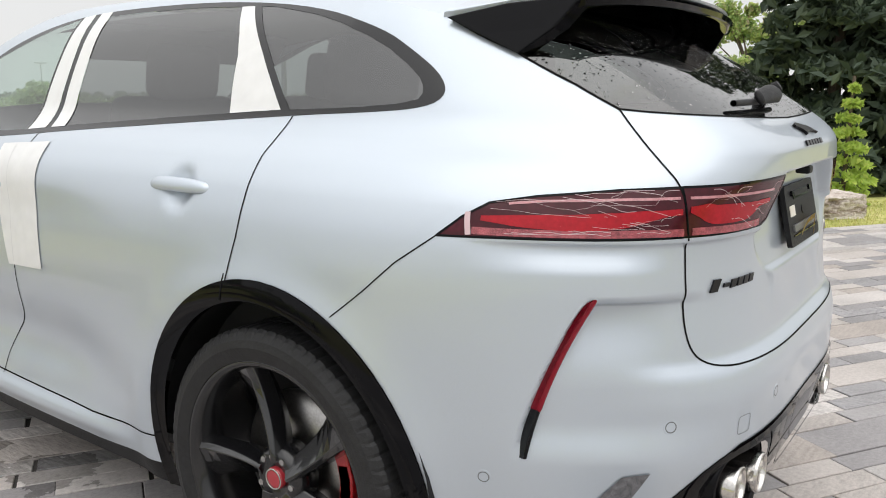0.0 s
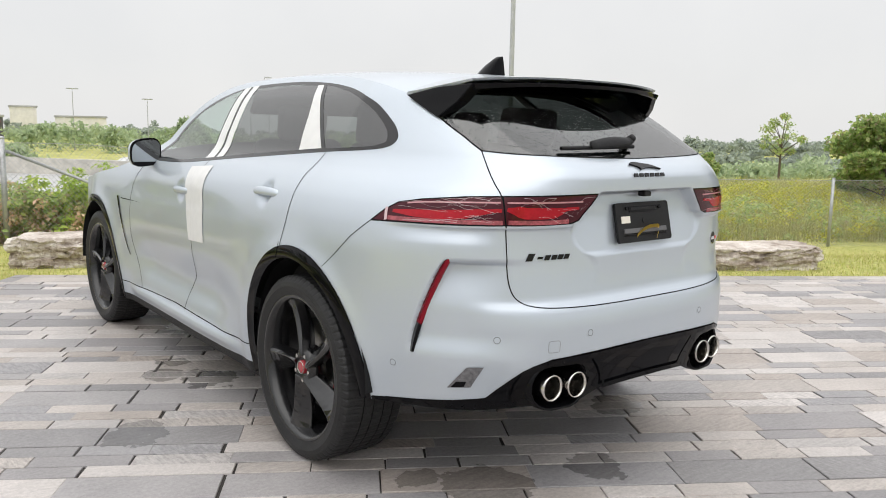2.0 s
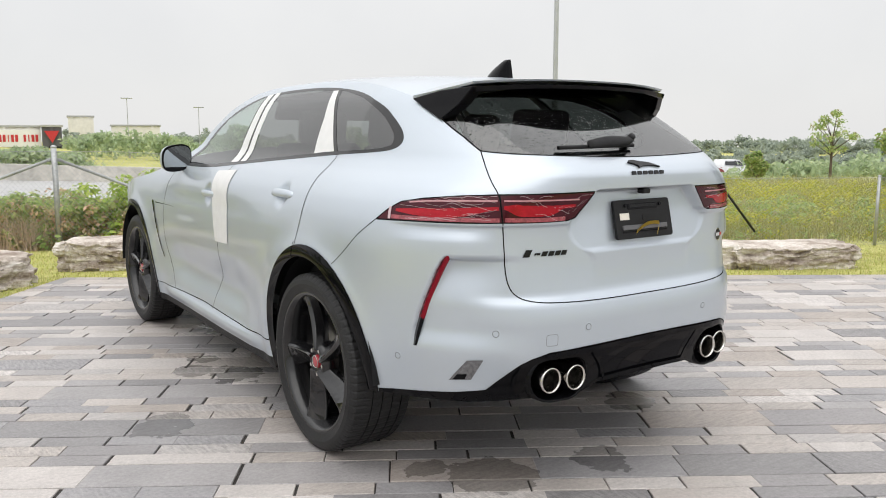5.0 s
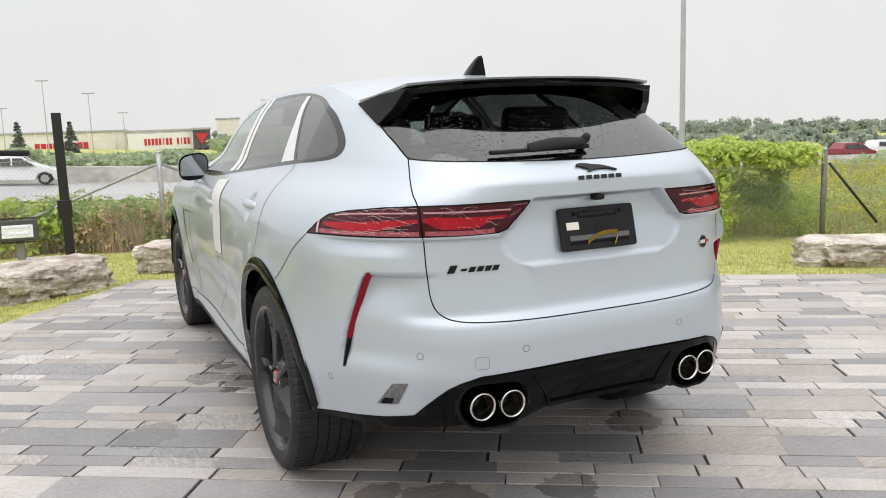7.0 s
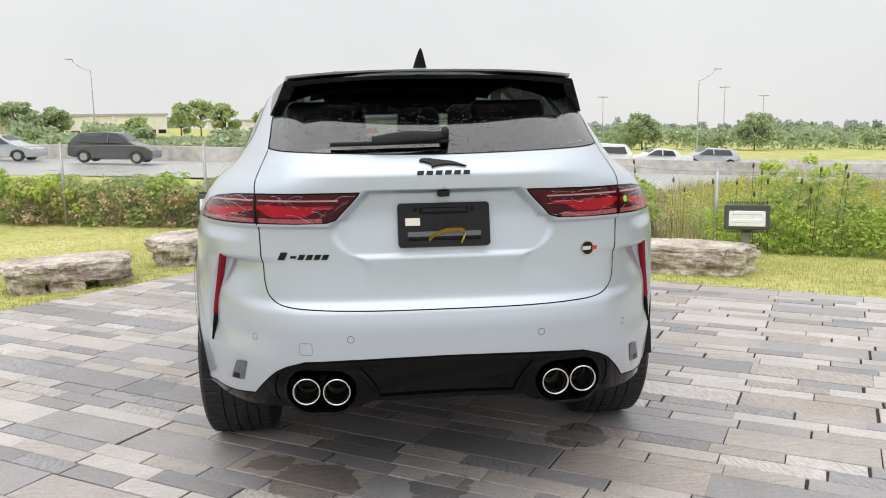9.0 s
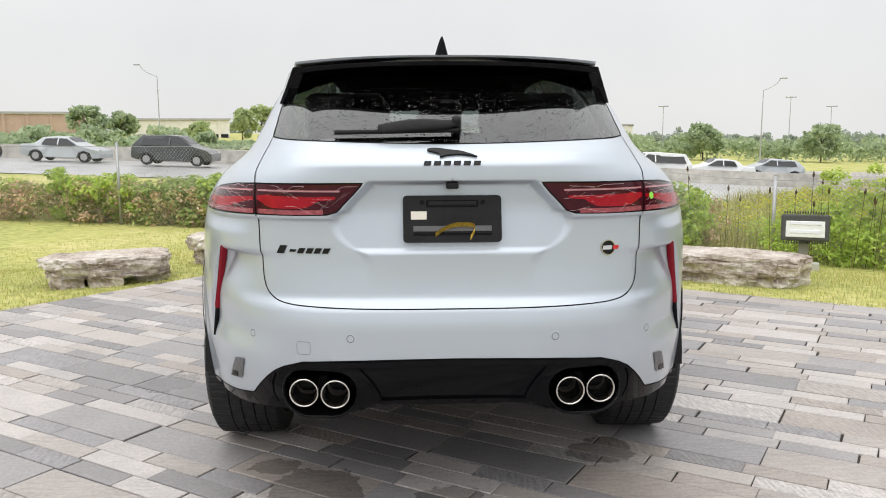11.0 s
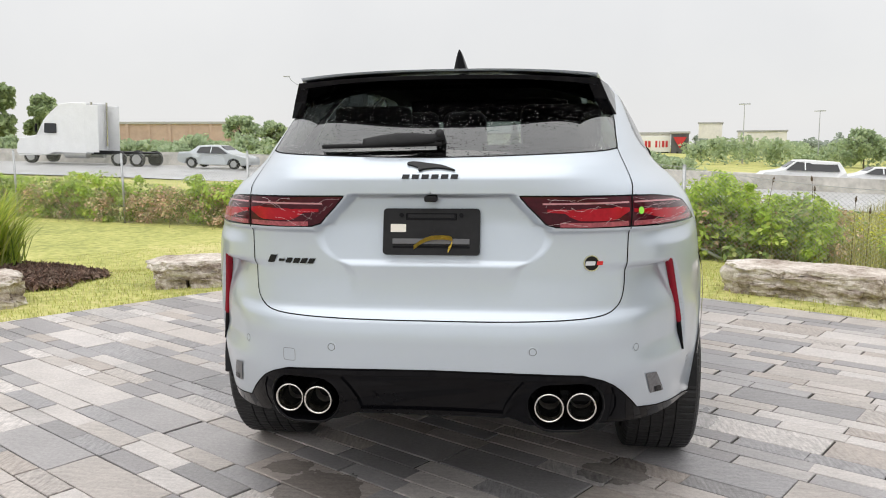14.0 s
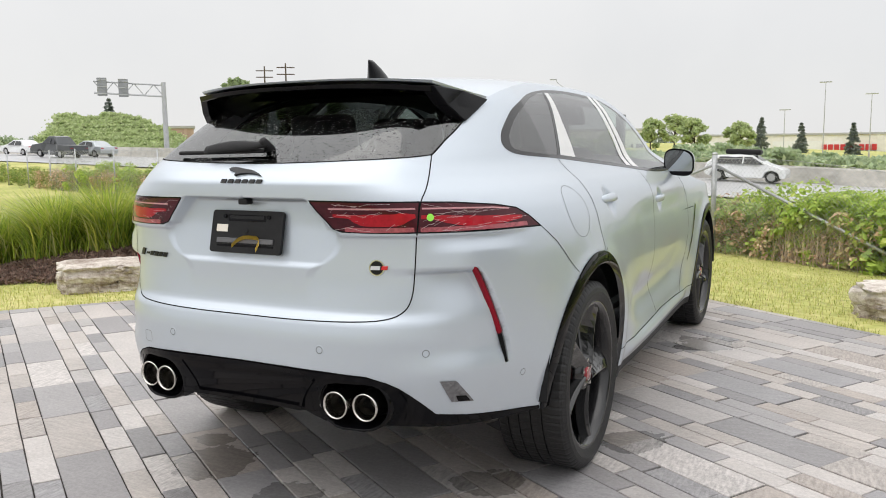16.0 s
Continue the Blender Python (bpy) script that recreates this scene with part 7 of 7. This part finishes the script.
def build_tractor(u, v, way, label):
    """A highway lorry's tractor unit with sleeper cab and bare fifth wheel."""
    x, y, z = road_point(u, v, .02)
    root = thing("lorry_tractor", (x, y, z, 0, math.degrees(math.atan(ROAD_FALL)) * way, math.degrees(ROAD_ANGLE) + (0 if way > 0 else 180)), label, "lorry")
    prof = [(3.6, .45), (3.75, .70), (3.70, 1.25), (3.45, 1.62), (2.25, 1.85), (1.80, 2.75), (1.45, 3.15), (.60, 3.85), (-.2, 3.98), (-1.4, 3.98), (-1.4, .75), (1.0, .75), (1.6, .55)]
    part("cab", extruded(prof, 1.18, 1.10, 2.0), WHITE_PAINT, root)
    for sgn in (1, -1):
        part("door_window", box(bmesh.new(), (.85, .03, .62), (1.20, sgn * 1.17, 2.30), (sgn * 3, 0, 0), .05), CAR_GLASS, root)
        part("mirror", box(bmesh.new(), (.16, .10, .55), (2.05, sgn * 1.42, 2.30), (0, 0, 0), .04), GLOSS_BLACK, root)
        part("fuel_tank", rod(bmesh.new(), (-1.3, sgn * .88, .72), (.3, sgn * .88, .72), .30, sides=18), HUB, root)
        part("fairing", box(bmesh.new(), (1.0, .06, 3.0), (-1.75, sgn * 1.13, 2.35), (0, 0, 0), .02), WHITE_PAINT, root)
        part("exhaust_stack", rod(bmesh.new(), (-1.55, sgn * .80, 1.2), (-1.55, sgn * .80, 4.05), .07), CHROME, root)
    part("screen", box(bmesh.new(), (.04, 1.9, .86), (2.02, 0, 2.36), (0, -25, 0), .02), CAR_GLASS, root)
    part("grille", box(bmesh.new(), (.06, 1.2, .80), (3.73, 0, 1.05), (0, 0, 0), .03), CHROME, root)
    part("chassis", box(bmesh.new(), (4.4, .90, .28), (-3.3, 0, .80), (0, 0, 0), .03), SATIN_BLACK, root)
    add_wheels(root, (2.75, -3.6, -4.9), 1.15, .50)
    return root


build_tractor(road_uv(-31.4, -2.4), -2.4, -1, "white highway lorry tractor with sleeper cab")


# ---- lamp posts, signs and buildings beyond ----
POLE_GREY = mat("pale_grey_pole", (.46, .47, .48), .5, .5, 0, .1, 2)
SIGN_BACK = mat("sign_back_aluminium", (.30, .31, .32), .5, .4, 0, .1, .6)
SIGN_WHITE = mat("white_sign_face", (.78, .78, .77), .5, 0, 0, .05, .4)
SIGN_RED = mat("red_sign_paint", (.52, .03, .035), .5, 0, 0, .08, .6)
BEIGE_WALL = mat("beige_store_wall", (.77, .745, .70), .85, 0, 0, .10, .15)
BROWN_WALL = mat("brown_brick_wall", (.50, .37, .31), .85, 0, 0, .12, .15)
DARK_WALL = mat("dark_store_panel", (.10, .10, .11), .7, 0, 0, .1, .2)
ROOF_GREY = mat("flat_roof_felt", (.40, .40, .40), .9, 0, 0, .1, .1)


def build_lamp_post(az, d, top, label, arm=0., r=.085):
    """A tapered lamp post; top is the height of its head over the camera's eye level."""
    x, y = bearing(az, d)
    z = float(ground_level(x, y))
    h = top + 1.35 - z
    post = thing("street_lamp", (x, y, z, 0, 0, -az), label, "street lamp", "lamp posts along the highway")
    part("shaft", rod(bmesh.new(), (0, 0, 0), (0, 0, h), r, r * .45, 10), POLE_GREY, post)
    part("base", rod(bmesh.new(), (0, 0, 0), (0, 0, .7), r * 1.8, r * 1.6, 10), CONCRETE, post)
    if arm:
        bm = bmesh.new()
        prev = Vector((0, 0, h))
        for i in range(1, 7):
            q = Vector((arm * math.sin(i / 6 * 1.45), 0, h + abs(arm) * .55 * (1 - math.cos(i / 6 * 1.45)) * .6 + .12 * i))
            rod(bm, prev, q, r * .42, sides=8)
            prev = q
        part("arm", bm, POLE_GREY, post)
        part("lamp_head", box(bmesh.new(), (.75, .28, .14), prev + Vector((.3 if arm > 0 else -.3, 0, 0)), (0, 0, 0), .04), POLE_GREY, post)
    else:
        part("lamp_head", box(bmesh.new(), (1.5, .34, .16), (0, 0, h), (0, 0, 0), .05), POLE_GREY, post)
    return post


for az, d, top, arm in ((-16.5, 98, 6.2, -1.8), (17.7, 125, 3.4, 0), (24.1, 92, 4.0, 1.6), (25.6, 130, 4.6, 0), (28.0, 130, 3.2, 0), (67.8, 62, 5.2, 0), (2.0, 120, 5.8, 0), (4.0, 130, 3.4, 0), (-3.0, 125, 4.2, 0), (-.6, 118, 7.4, 0), (13.2, 120, 4.4, 0)):
    build_lamp_post(az, d, top, "pale grey lamp post along the highway", arm)
x, y = 31.46, 33.6
mast = thing("high_mast", (x, y, float(ground_level(x, y))), "very tall pale grey lighting mast", "mast")
part("shaft", rod(bmesh.new(), (0, 0, 0), (0, 0, 26), .17, .10, 16), POLE_GREY, mast)
part("base", rod(bmesh.new(), (0, 0, 0), (0, 0, .8), .5, .45, 16), CONCRETE, mast)
part("lamp_ring", rod(bmesh.new(), (0, 0, 25.6), (0, 0, 26), .9, .9, 20), POLE_GREY, mast)
for az, d in ((-38.1, 118), (-36.6, 112)):
    x, y = bearing(az, d)
    up = thing("utility_pole", (x, y, float(ground_level(x, y)), 0, 0, -az), "wooden utility pole with crossarms beyond the highway", "utility pole")
    part("shaft", rod(bmesh.new(), (0, 0, 0), (0, 0, 11.8), .15, .10, 10), BARK, up)
    for zz in (11.2, 10.3):
        part("crossarm", box(bmesh.new(), (2.4, .12, .14), (0, 0, zz)), BARK, up)


def build_gantry(az, d, reach, label, tall=8.0, flip=1):
    """A cantilever sign truss seen from behind."""
    x, y = bearing(az, d)
    g = thing("sign_gantry", (x, y, float(ground_level(x, y)), 0, 0, -az), label, "sign gantry")
    part("column", rod(bmesh.new(), (0, 0, 0), (0, 0, tall), .30, .24, 14), POLE_GREY, g)
    for zz in (tall - .3, tall - 1.5):
        part("chord", rod(bmesh.new(), (0, 0, zz), (-flip * reach, 0, zz + .35), .10, sides=8), POLE_GREY, g)
    n = 7
    for i in range(n):
        a, b = -flip * reach * i / n, -flip * reach * (i + 1) / n
        part("lattice_bar", rod(bmesh.new(), (a, 0, tall - (.3 if i % 2 else 1.5) + .35 * i / n), (b, 0, tall - (1.5 if i % 2 else .3) + .35 * (i + 1) / n), .05, sides=6), POLE_GREY, g)
    for k in (.58, .88):
        pnl = part("sign_panel", box(bmesh.new(), (reach * .14, .08, 1.9), (-flip * reach * k, -.2, tall - .85 + .35 * k)), SIGN_BACK, g, "bare back of a road sign")
        for zz in (-.7, 0, .7):
            part("stiffener", box(bmesh.new(), (reach * .14, .08, .10), (-flip * reach * k, -.28, tall - .85 + zz + .35 * k)), POLE_GREY, pnl)
    return g


build_gantry(-44.5, 92, 7.0, "grey cantilever sign gantry over the highway", 8.2)


def build_block(az0, az1, d, top, low, wall, label, name="store_building", bays=6):
    """A long flat-roofed building between two bearings; top and low are heights."""
    (xa, ya), (xb, yb) = bearing(az0, d), bearing(az1, d)
    L = math.hypot(xb - xa, yb - ya)
    root = thing(name, (xa, ya, low, 0, 0, math.degrees(math.atan2(yb - ya, xb - xa))), label, "building")
    h = top - low
    part("wall", box(bmesh.new(), (L, 30, h), (L / 2, 15, h / 2)), wall, root)
    part("roof", box(bmesh.new(), (L + .6, 30.6, .5), (L / 2, 15, h + .25), (0, 0, 0), .08), ROOF_GREY, root)
    for i in range(bays):
        part("pilaster", box(bmesh.new(), (.5, .3, h), (L * (i + .5) / bays, -.15, h / 2)), wall, root)
        win = part("window", box(bmesh.new(), (L / bays * .62, .12, 1.6), (L * (i + .5) / bays + L / bays * .12, -.07, h * .30)), CAR_GLASS, root)
        part("window_frame", box(bmesh.new(), (L / bays * .62, .16, .14), (L * (i + .5) / bays + L / bays * .12, -.09, h * .30)), SIGN_BACK, win)
    return root, L, h


store, L, h = build_block(-9.6, 4.2, 205, 2.3, -5.0, BEIGE_WALL, "long beige flat-roofed store beyond the highway", bays=9)
for i in range(9):
    part("sign_bar", box(bmesh.new(), (1.0 if i != 5 else .5, .2, 1.3), (L * .615 + i * 1.25, -.35, h * .62)), SIGN_RED, store, "red sign bar")
part("white_band", box(bmesh.new(), (L * .62, .16, 2.6), (L * .38, -.2, h * .64)), SIGN_WHITE, store)
store, L, h = build_block(4.25, 8.3, 198, 2.0, -5.0, BEIGE_WALL, "store front with white sign board and red bars", bays=3)
board_s = part("sign_board", box(bmesh.new(), (L, .4, 3.7), (L / 2, -.5, h - 2.3), (0, 0, 0), .05), SIGN_WHITE, store, "white sign board")
for i, w in enumerate((.95, .95, .95, .95, .95, .35, .95, .95, 0, .8, .35, .95, .9)):
    if w:
        part("sign_bar", box(bmesh.new(), (w * .56, .12, 1.5), (L * .27 + i * .78, -.75, h - 2.3)), SIGN_RED, board_s, "red sign bar")
store, L, h = build_block(8.35, 9.5, 196, 2.1, -5.0, DARK_WALL, "dark store panel with a red triangle", bays=1)
bm = bmesh.new()
vs = [[bm.verts.new((L / 2 + q[0], yy, h - 2.0 + q[1])) for q in ((-1.5, 1.2), (1.5, 1.2), (0, -1.4))] for yy in (-.55, -.2)]
bm.faces.new(vs[0])
for i in range(3):
    bm.faces.new((vs[0][i], vs[0][(i + 1) % 3], vs[1][(i + 1) % 3], vs[1][i]))
part("triangle_sign", bm, SIGN_RED, store, "red triangle sign")
build_block(-30.5, -21.2, 165, 4.6, -1.5, BROWN_WALL, "long low brown brick building beyond the highway", "brick_building", 7)
build_block(-18.8, -12.2, 175, 3.6, -1.5, BEIGE_WALL, "pale cream flat-roofed building beyond the highway", "flat_building", 5)
build_block(-46.3, -43.2, 150, 4.6, -1, BROWN_WALL, "orange-brown brick building beyond the highway", "brick_building", 3)
build_block(10.0, 11.5, 260, 5.2, -4, BEIGE_WALL, "pale tall apartment block far beyond the stores", "apartment_building", 3)
build_block(12.5, 15.5, 240, 2.5, -4, BEIGE_WALL, "pale low building far beyond the highway", "flat_building", 3)


# ---- plank pavers ----
def paver_material():
    """Sawn and cleft sandstone planks: tone by plank, grain along it, ragged damp blots."""
    m, n, l, b, ramp = island_tones("stone_pavers", [(0.43, 0.391, 0.366), (0.282, 0.272, 0.276), (0.372, 0.337, 0.313), (0.466, 0.432, 0.412), (0.237, 0.227, 0.228), (0.407, 0.369, 0.343), (0.309, 0.294, 0.293), (0.493, 0.459, 0.44), (0.354, 0.312, 0.283), (0.265, 0.251, 0.252), (0.385, 0.36, 0.348), (0.327, 0.3, 0.285)], .62)
    ramp.color_ramp.interpolation = "CONSTANT"
    pick = ramp.inputs["Fac"].links[0].from_socket
    geo = n.new("ShaderNodeNewGeometry")

    def op(kind, a, c=None, d=None):
        q = n.new("ShaderNodeMath")
        q.operation = kind
        for slot, w in zip(q.inputs, (a, c, d)):
            if w is None:
                continue
            if isinstance(w, (int, float)):
                slot.default_value = w
            else:
                l.new(w, slot)
        return q.outputs[0]

    def span(value, f0, f1, t0, t1):
        q = n.new("ShaderNodeMapRange")
        for key, w in (("From Min", f0), ("From Max", f1), ("To Min", t0), ("To Max", t1)):
            q.inputs[key].default_value = w
        l.new(value, q.inputs["Value"])
        return q.outputs["Result"]

    def grain(scale, detail, rough, stretch=(1, 1, 1)):
        turn, tex = n.new("ShaderNodeMapping"), n.new("ShaderNodeTexNoise")
        turn.inputs["Rotation"].default_value = (0, 0, radians(32.6))
        turn.inputs["Scale"].default_value = stretch
        l.new(geo.outputs["Position"], turn.inputs["Vector"])
        l.new(turn.outputs["Vector"], tex.inputs["Vector"])
        tex.inputs["Scale"].default_value, tex.inputs["Detail"].default_value, tex.inputs["Roughness"].default_value = scale, detail, rough
        return tex.outputs["Fac"]

    fine = grain(60, 8, .75)
    broad = grain(3.2, 6, .6)
    streak = grain(1, 6, .65, (9, 55, 9))
    ripple = grain(1, 4, .55, (70, 14, 20))
    # about a quarter of the planks are cleft and rippled, the rest sawn
    cleft = span(op("FRACT", op("MULTIPLY", pick, 7.31)), .80, .86, 0, 1)
    veined = op("FRACT", op("MULTIPLY", pick, 3.77))
    tone = op("ADD", span(fine, .3, .7, -.22, .22), span(broad, .3, .7, -.13, .13))
    tone = op("ADD", tone, op("MULTIPLY", span(streak, .3, .7, -.20, .20), veined))
    tone = op("ADD", tone, op("MULTIPLY", span(ripple, .35, .65, -.22, .18), cleft))
    # damp blots with ragged rims
    flat_pos = n.new("ShaderNodeVectorMath")
    flat_pos.operation = "MULTIPLY"
    flat_pos.inputs[1].default_value = (1, 1, 0)
    l.new(geo.outputs["Position"], flat_pos.inputs[0])
    warp = grain(4.5, 5, .6)
    wet = None
    for x, y, r in ((-.69, -.49, .09), (-.50, -.70, .17), (.66, -.38, .13), (-.83, 1.21, .17), (-1.02, 1.40, .12), (-.90, 1.62, .10), (-.40, 2.30, .26), (-.02, -.84, .12), (1.06, 2.23, .20), (.10, 1.6, .30), (-1.42, .62, .16), (1.02, .30, .14)):
        far = n.new("ShaderNodeVectorMath")
        far.operation = "DISTANCE"
        far.inputs[1].default_value = (x, y, 0)
        l.new(flat_pos.outputs[0], far.inputs[0])
        spot = span(op("MULTIPLY_ADD", warp, -r * 2.6, far.outputs["Value"]), -r * .26, -r * .34, 0, 1)
        wet = spot if wet is None else op("MAXIMUM", wet, spot)
    gain = op("MULTIPLY", op("ADD", 1.0, tone), span(wet, 0, 1, 1.0, .64))
    tint = n.new("ShaderNodeVectorMath")
    tint.operation = "SCALE"
    l.new(ramp.outputs["Color"], tint.inputs[0])
    l.new(gain, tint.inputs["Scale"])
    l.new(tint.outputs["Vector"], b.inputs["Base Color"])
    l.new(op("ADD", span(wet, 0, 1, .50, .22), span(broad, .3, .7, -.08, .08)), b.inputs["Roughness"])
    bn = n.new("ShaderNodeBump")
    bn.inputs["Strength"].default_value, bn.inputs["Distance"].default_value = .55, .004
    l.new(op("ADD", op("MULTIPLY", fine, .45), op("MULTIPLY", ripple, op("MULTIPLY", cleft, 1.6))), bn.inputs["Height"])
    l.new(bn.outputs["Normal"], b.inputs["Normal"])
    return m


prng = random.Random(5)
PAVER = paver_material()
JOINT = mat("dark_sand_joint", (.034, .030, .027), .95, 0, 0, .3, 20, .4, 200)
corner_bed = [CORNER, CORNER + EDGE_R * 18.05, Vector((14, -11.6)), Vector((-14, -11.6)), CORNER + EDGE_L * 20.3]
paving = part("pavement", mesh_of("pavement", [(p.x, p.y, -.008) for p in corner_bed], [(4, 3, 2, 1, 0)], JOINT, False))
tagged(paving, "paving of long grey and buff stone planks, damp in patches", "pavement", kind="structure")

ROW_TURN = radians(-32.2)
row_u, row_v = np.array((math.cos(ROW_TURN), math.sin(ROW_TURN))), np.array((-math.sin(ROW_TURN), math.cos(ROW_TURN)))
paver_cache = {}


def paver_shape(w, d):
    """Corners and faces of one stone plank with a narrow, slightly uneven arris."""
    a, b, k = w / 2 - .0030, d / 2 - .0030, .0024
    ring = [(-a, -b), (a, -b), (a, b), (-a, b)]
    top = [(x + prng.uniform(-.0016, .0016), y + prng.uniform(-.0016, .0016)) for x, y in ring]
    v = [(x, y, -.03) for x, y in top] + [(x, y, -k) for x, y in top] + [(x - math.copysign(k, x), y - math.copysign(k, y), 0.) for x, y in top]
    f = [(0, 1, 5, 4), (1, 2, 6, 5), (2, 3, 7, 6), (3, 0, 4, 7), (4, 5, 9, 8), (5, 6, 10, 9), (6, 7, 11, 10), (7, 4, 8, 11), (8, 9, 10, 11)]
    return v, f


def clipped(ring):
    """The part of a plank's outline that lies within the two paved edges."""
    for out_way in (OUT_L, OUT_R):
        far = [(p[0] - CORNER.x) * out_way.x + (p[1] - CORNER.y) * out_way.y for p in ring]
        kept = []
        for i in range(len(ring)):
            j = (i + 1) % len(ring)
            if far[i] <= 0:
                kept.append(ring[i])
            if (far[i] <= 0) != (far[j] <= 0):
                kept.append(ring[i] + (ring[j] - ring[i]) * far[i] / (far[i] - far[j]))
        ring = kept
    return ring


joined_v, joined_f, singles = [], [], 0
# the laying pattern: one broad course, then three narrow ones, with their own plank lengths and joints
COURSES = ((.214, .605, -1.672), (.107, .3025, -1.640), (.107, .4033, -1.472), (.107, .3025, -1.722))
v0, course = .173 - 37 * .535, 0
while v0 < 6.5:
    depth, length, start = COURSES[course % 4]
    course += 1
    u0 = start - length * math.ceil((start + 19) / length)
    while u0 < 19:
        wander = prng.uniform(-.006, .006)
        width = length
        cu, cv = u0 + width / 2 + wander, v0 + depth / 2
        u0 += width
        x, y = row_u * cu + row_v * cv
        if y < -11.7 or y > 6 or abs(x) > 14.2:
            continue
        reach = max(float(beyond(*(row_u * (cu + e * width / 2) + row_v * (cv + q * depth / 2)))) for e in (-1, 1) for q in (-1, 1))
        if reach > 0:
            ring = clipped([row_u * (cu + e * (width / 2 - .0025)) + row_v * (cv + q * (depth / 2 - .0025)) for e, q in ((-1, -1), (1, -1), (1, 1), (-1, 1))])
            if len(ring) > 2:
                mid, base, m = sum(ring) / len(ring), len(joined_v), len(ring)
                joined_v += [(*p, -.03) for p in ring] + [(*p, -.004) for p in ring] + [(*(mid + (p - mid) * .985), 0.) for p in ring]
                joined_f += [(base + o + i, base + o + (i + 1) % m, base + o + m + (i + 1) % m, base + o + m + i) for o in (0, m) for i in range(m)]
                joined_f.append(tuple(base + 2 * m + i for i in range(m)))
            continue
        lift, tip = prng.uniform(-.0015, .0015), prng.uniform(-.12, .12)
        if singles < 300 and -2.3 < x < 2.3 and -2.1 < y < .3:
            key = (width, depth, prng.randrange(6))
            if key not in paver_cache:
                pv, pf = paver_shape(*key[:2])
                paver_cache[key] = mesh_of("paver", pv, pf, PAVER, False)
            ob = new("paver", paver_cache[key])
            ob.parent = paving
            ob.matrix_basis = pose(x, y, lift, tip * .6, tip * .5, math.degrees(ROW_TURN))
            singles += 1
        else:
            pv, pf = paver_shape(width, depth)
            base = len(joined_v)
            for px, py, pz in pv:
                q = np.array((x, y)) + row_u * px + row_v * py
                joined_v.append((q[0], q[1], pz + lift + tip * .0006 * (1 if px > 0 else -1)))
            joined_f += [tuple(base + i for i in f) for f in pf]
    v0 += depth
tagged(part("paver_field", mesh_of("paver_field", joined_v, joined_f, PAVER, False), None, paving), kind="stuff")
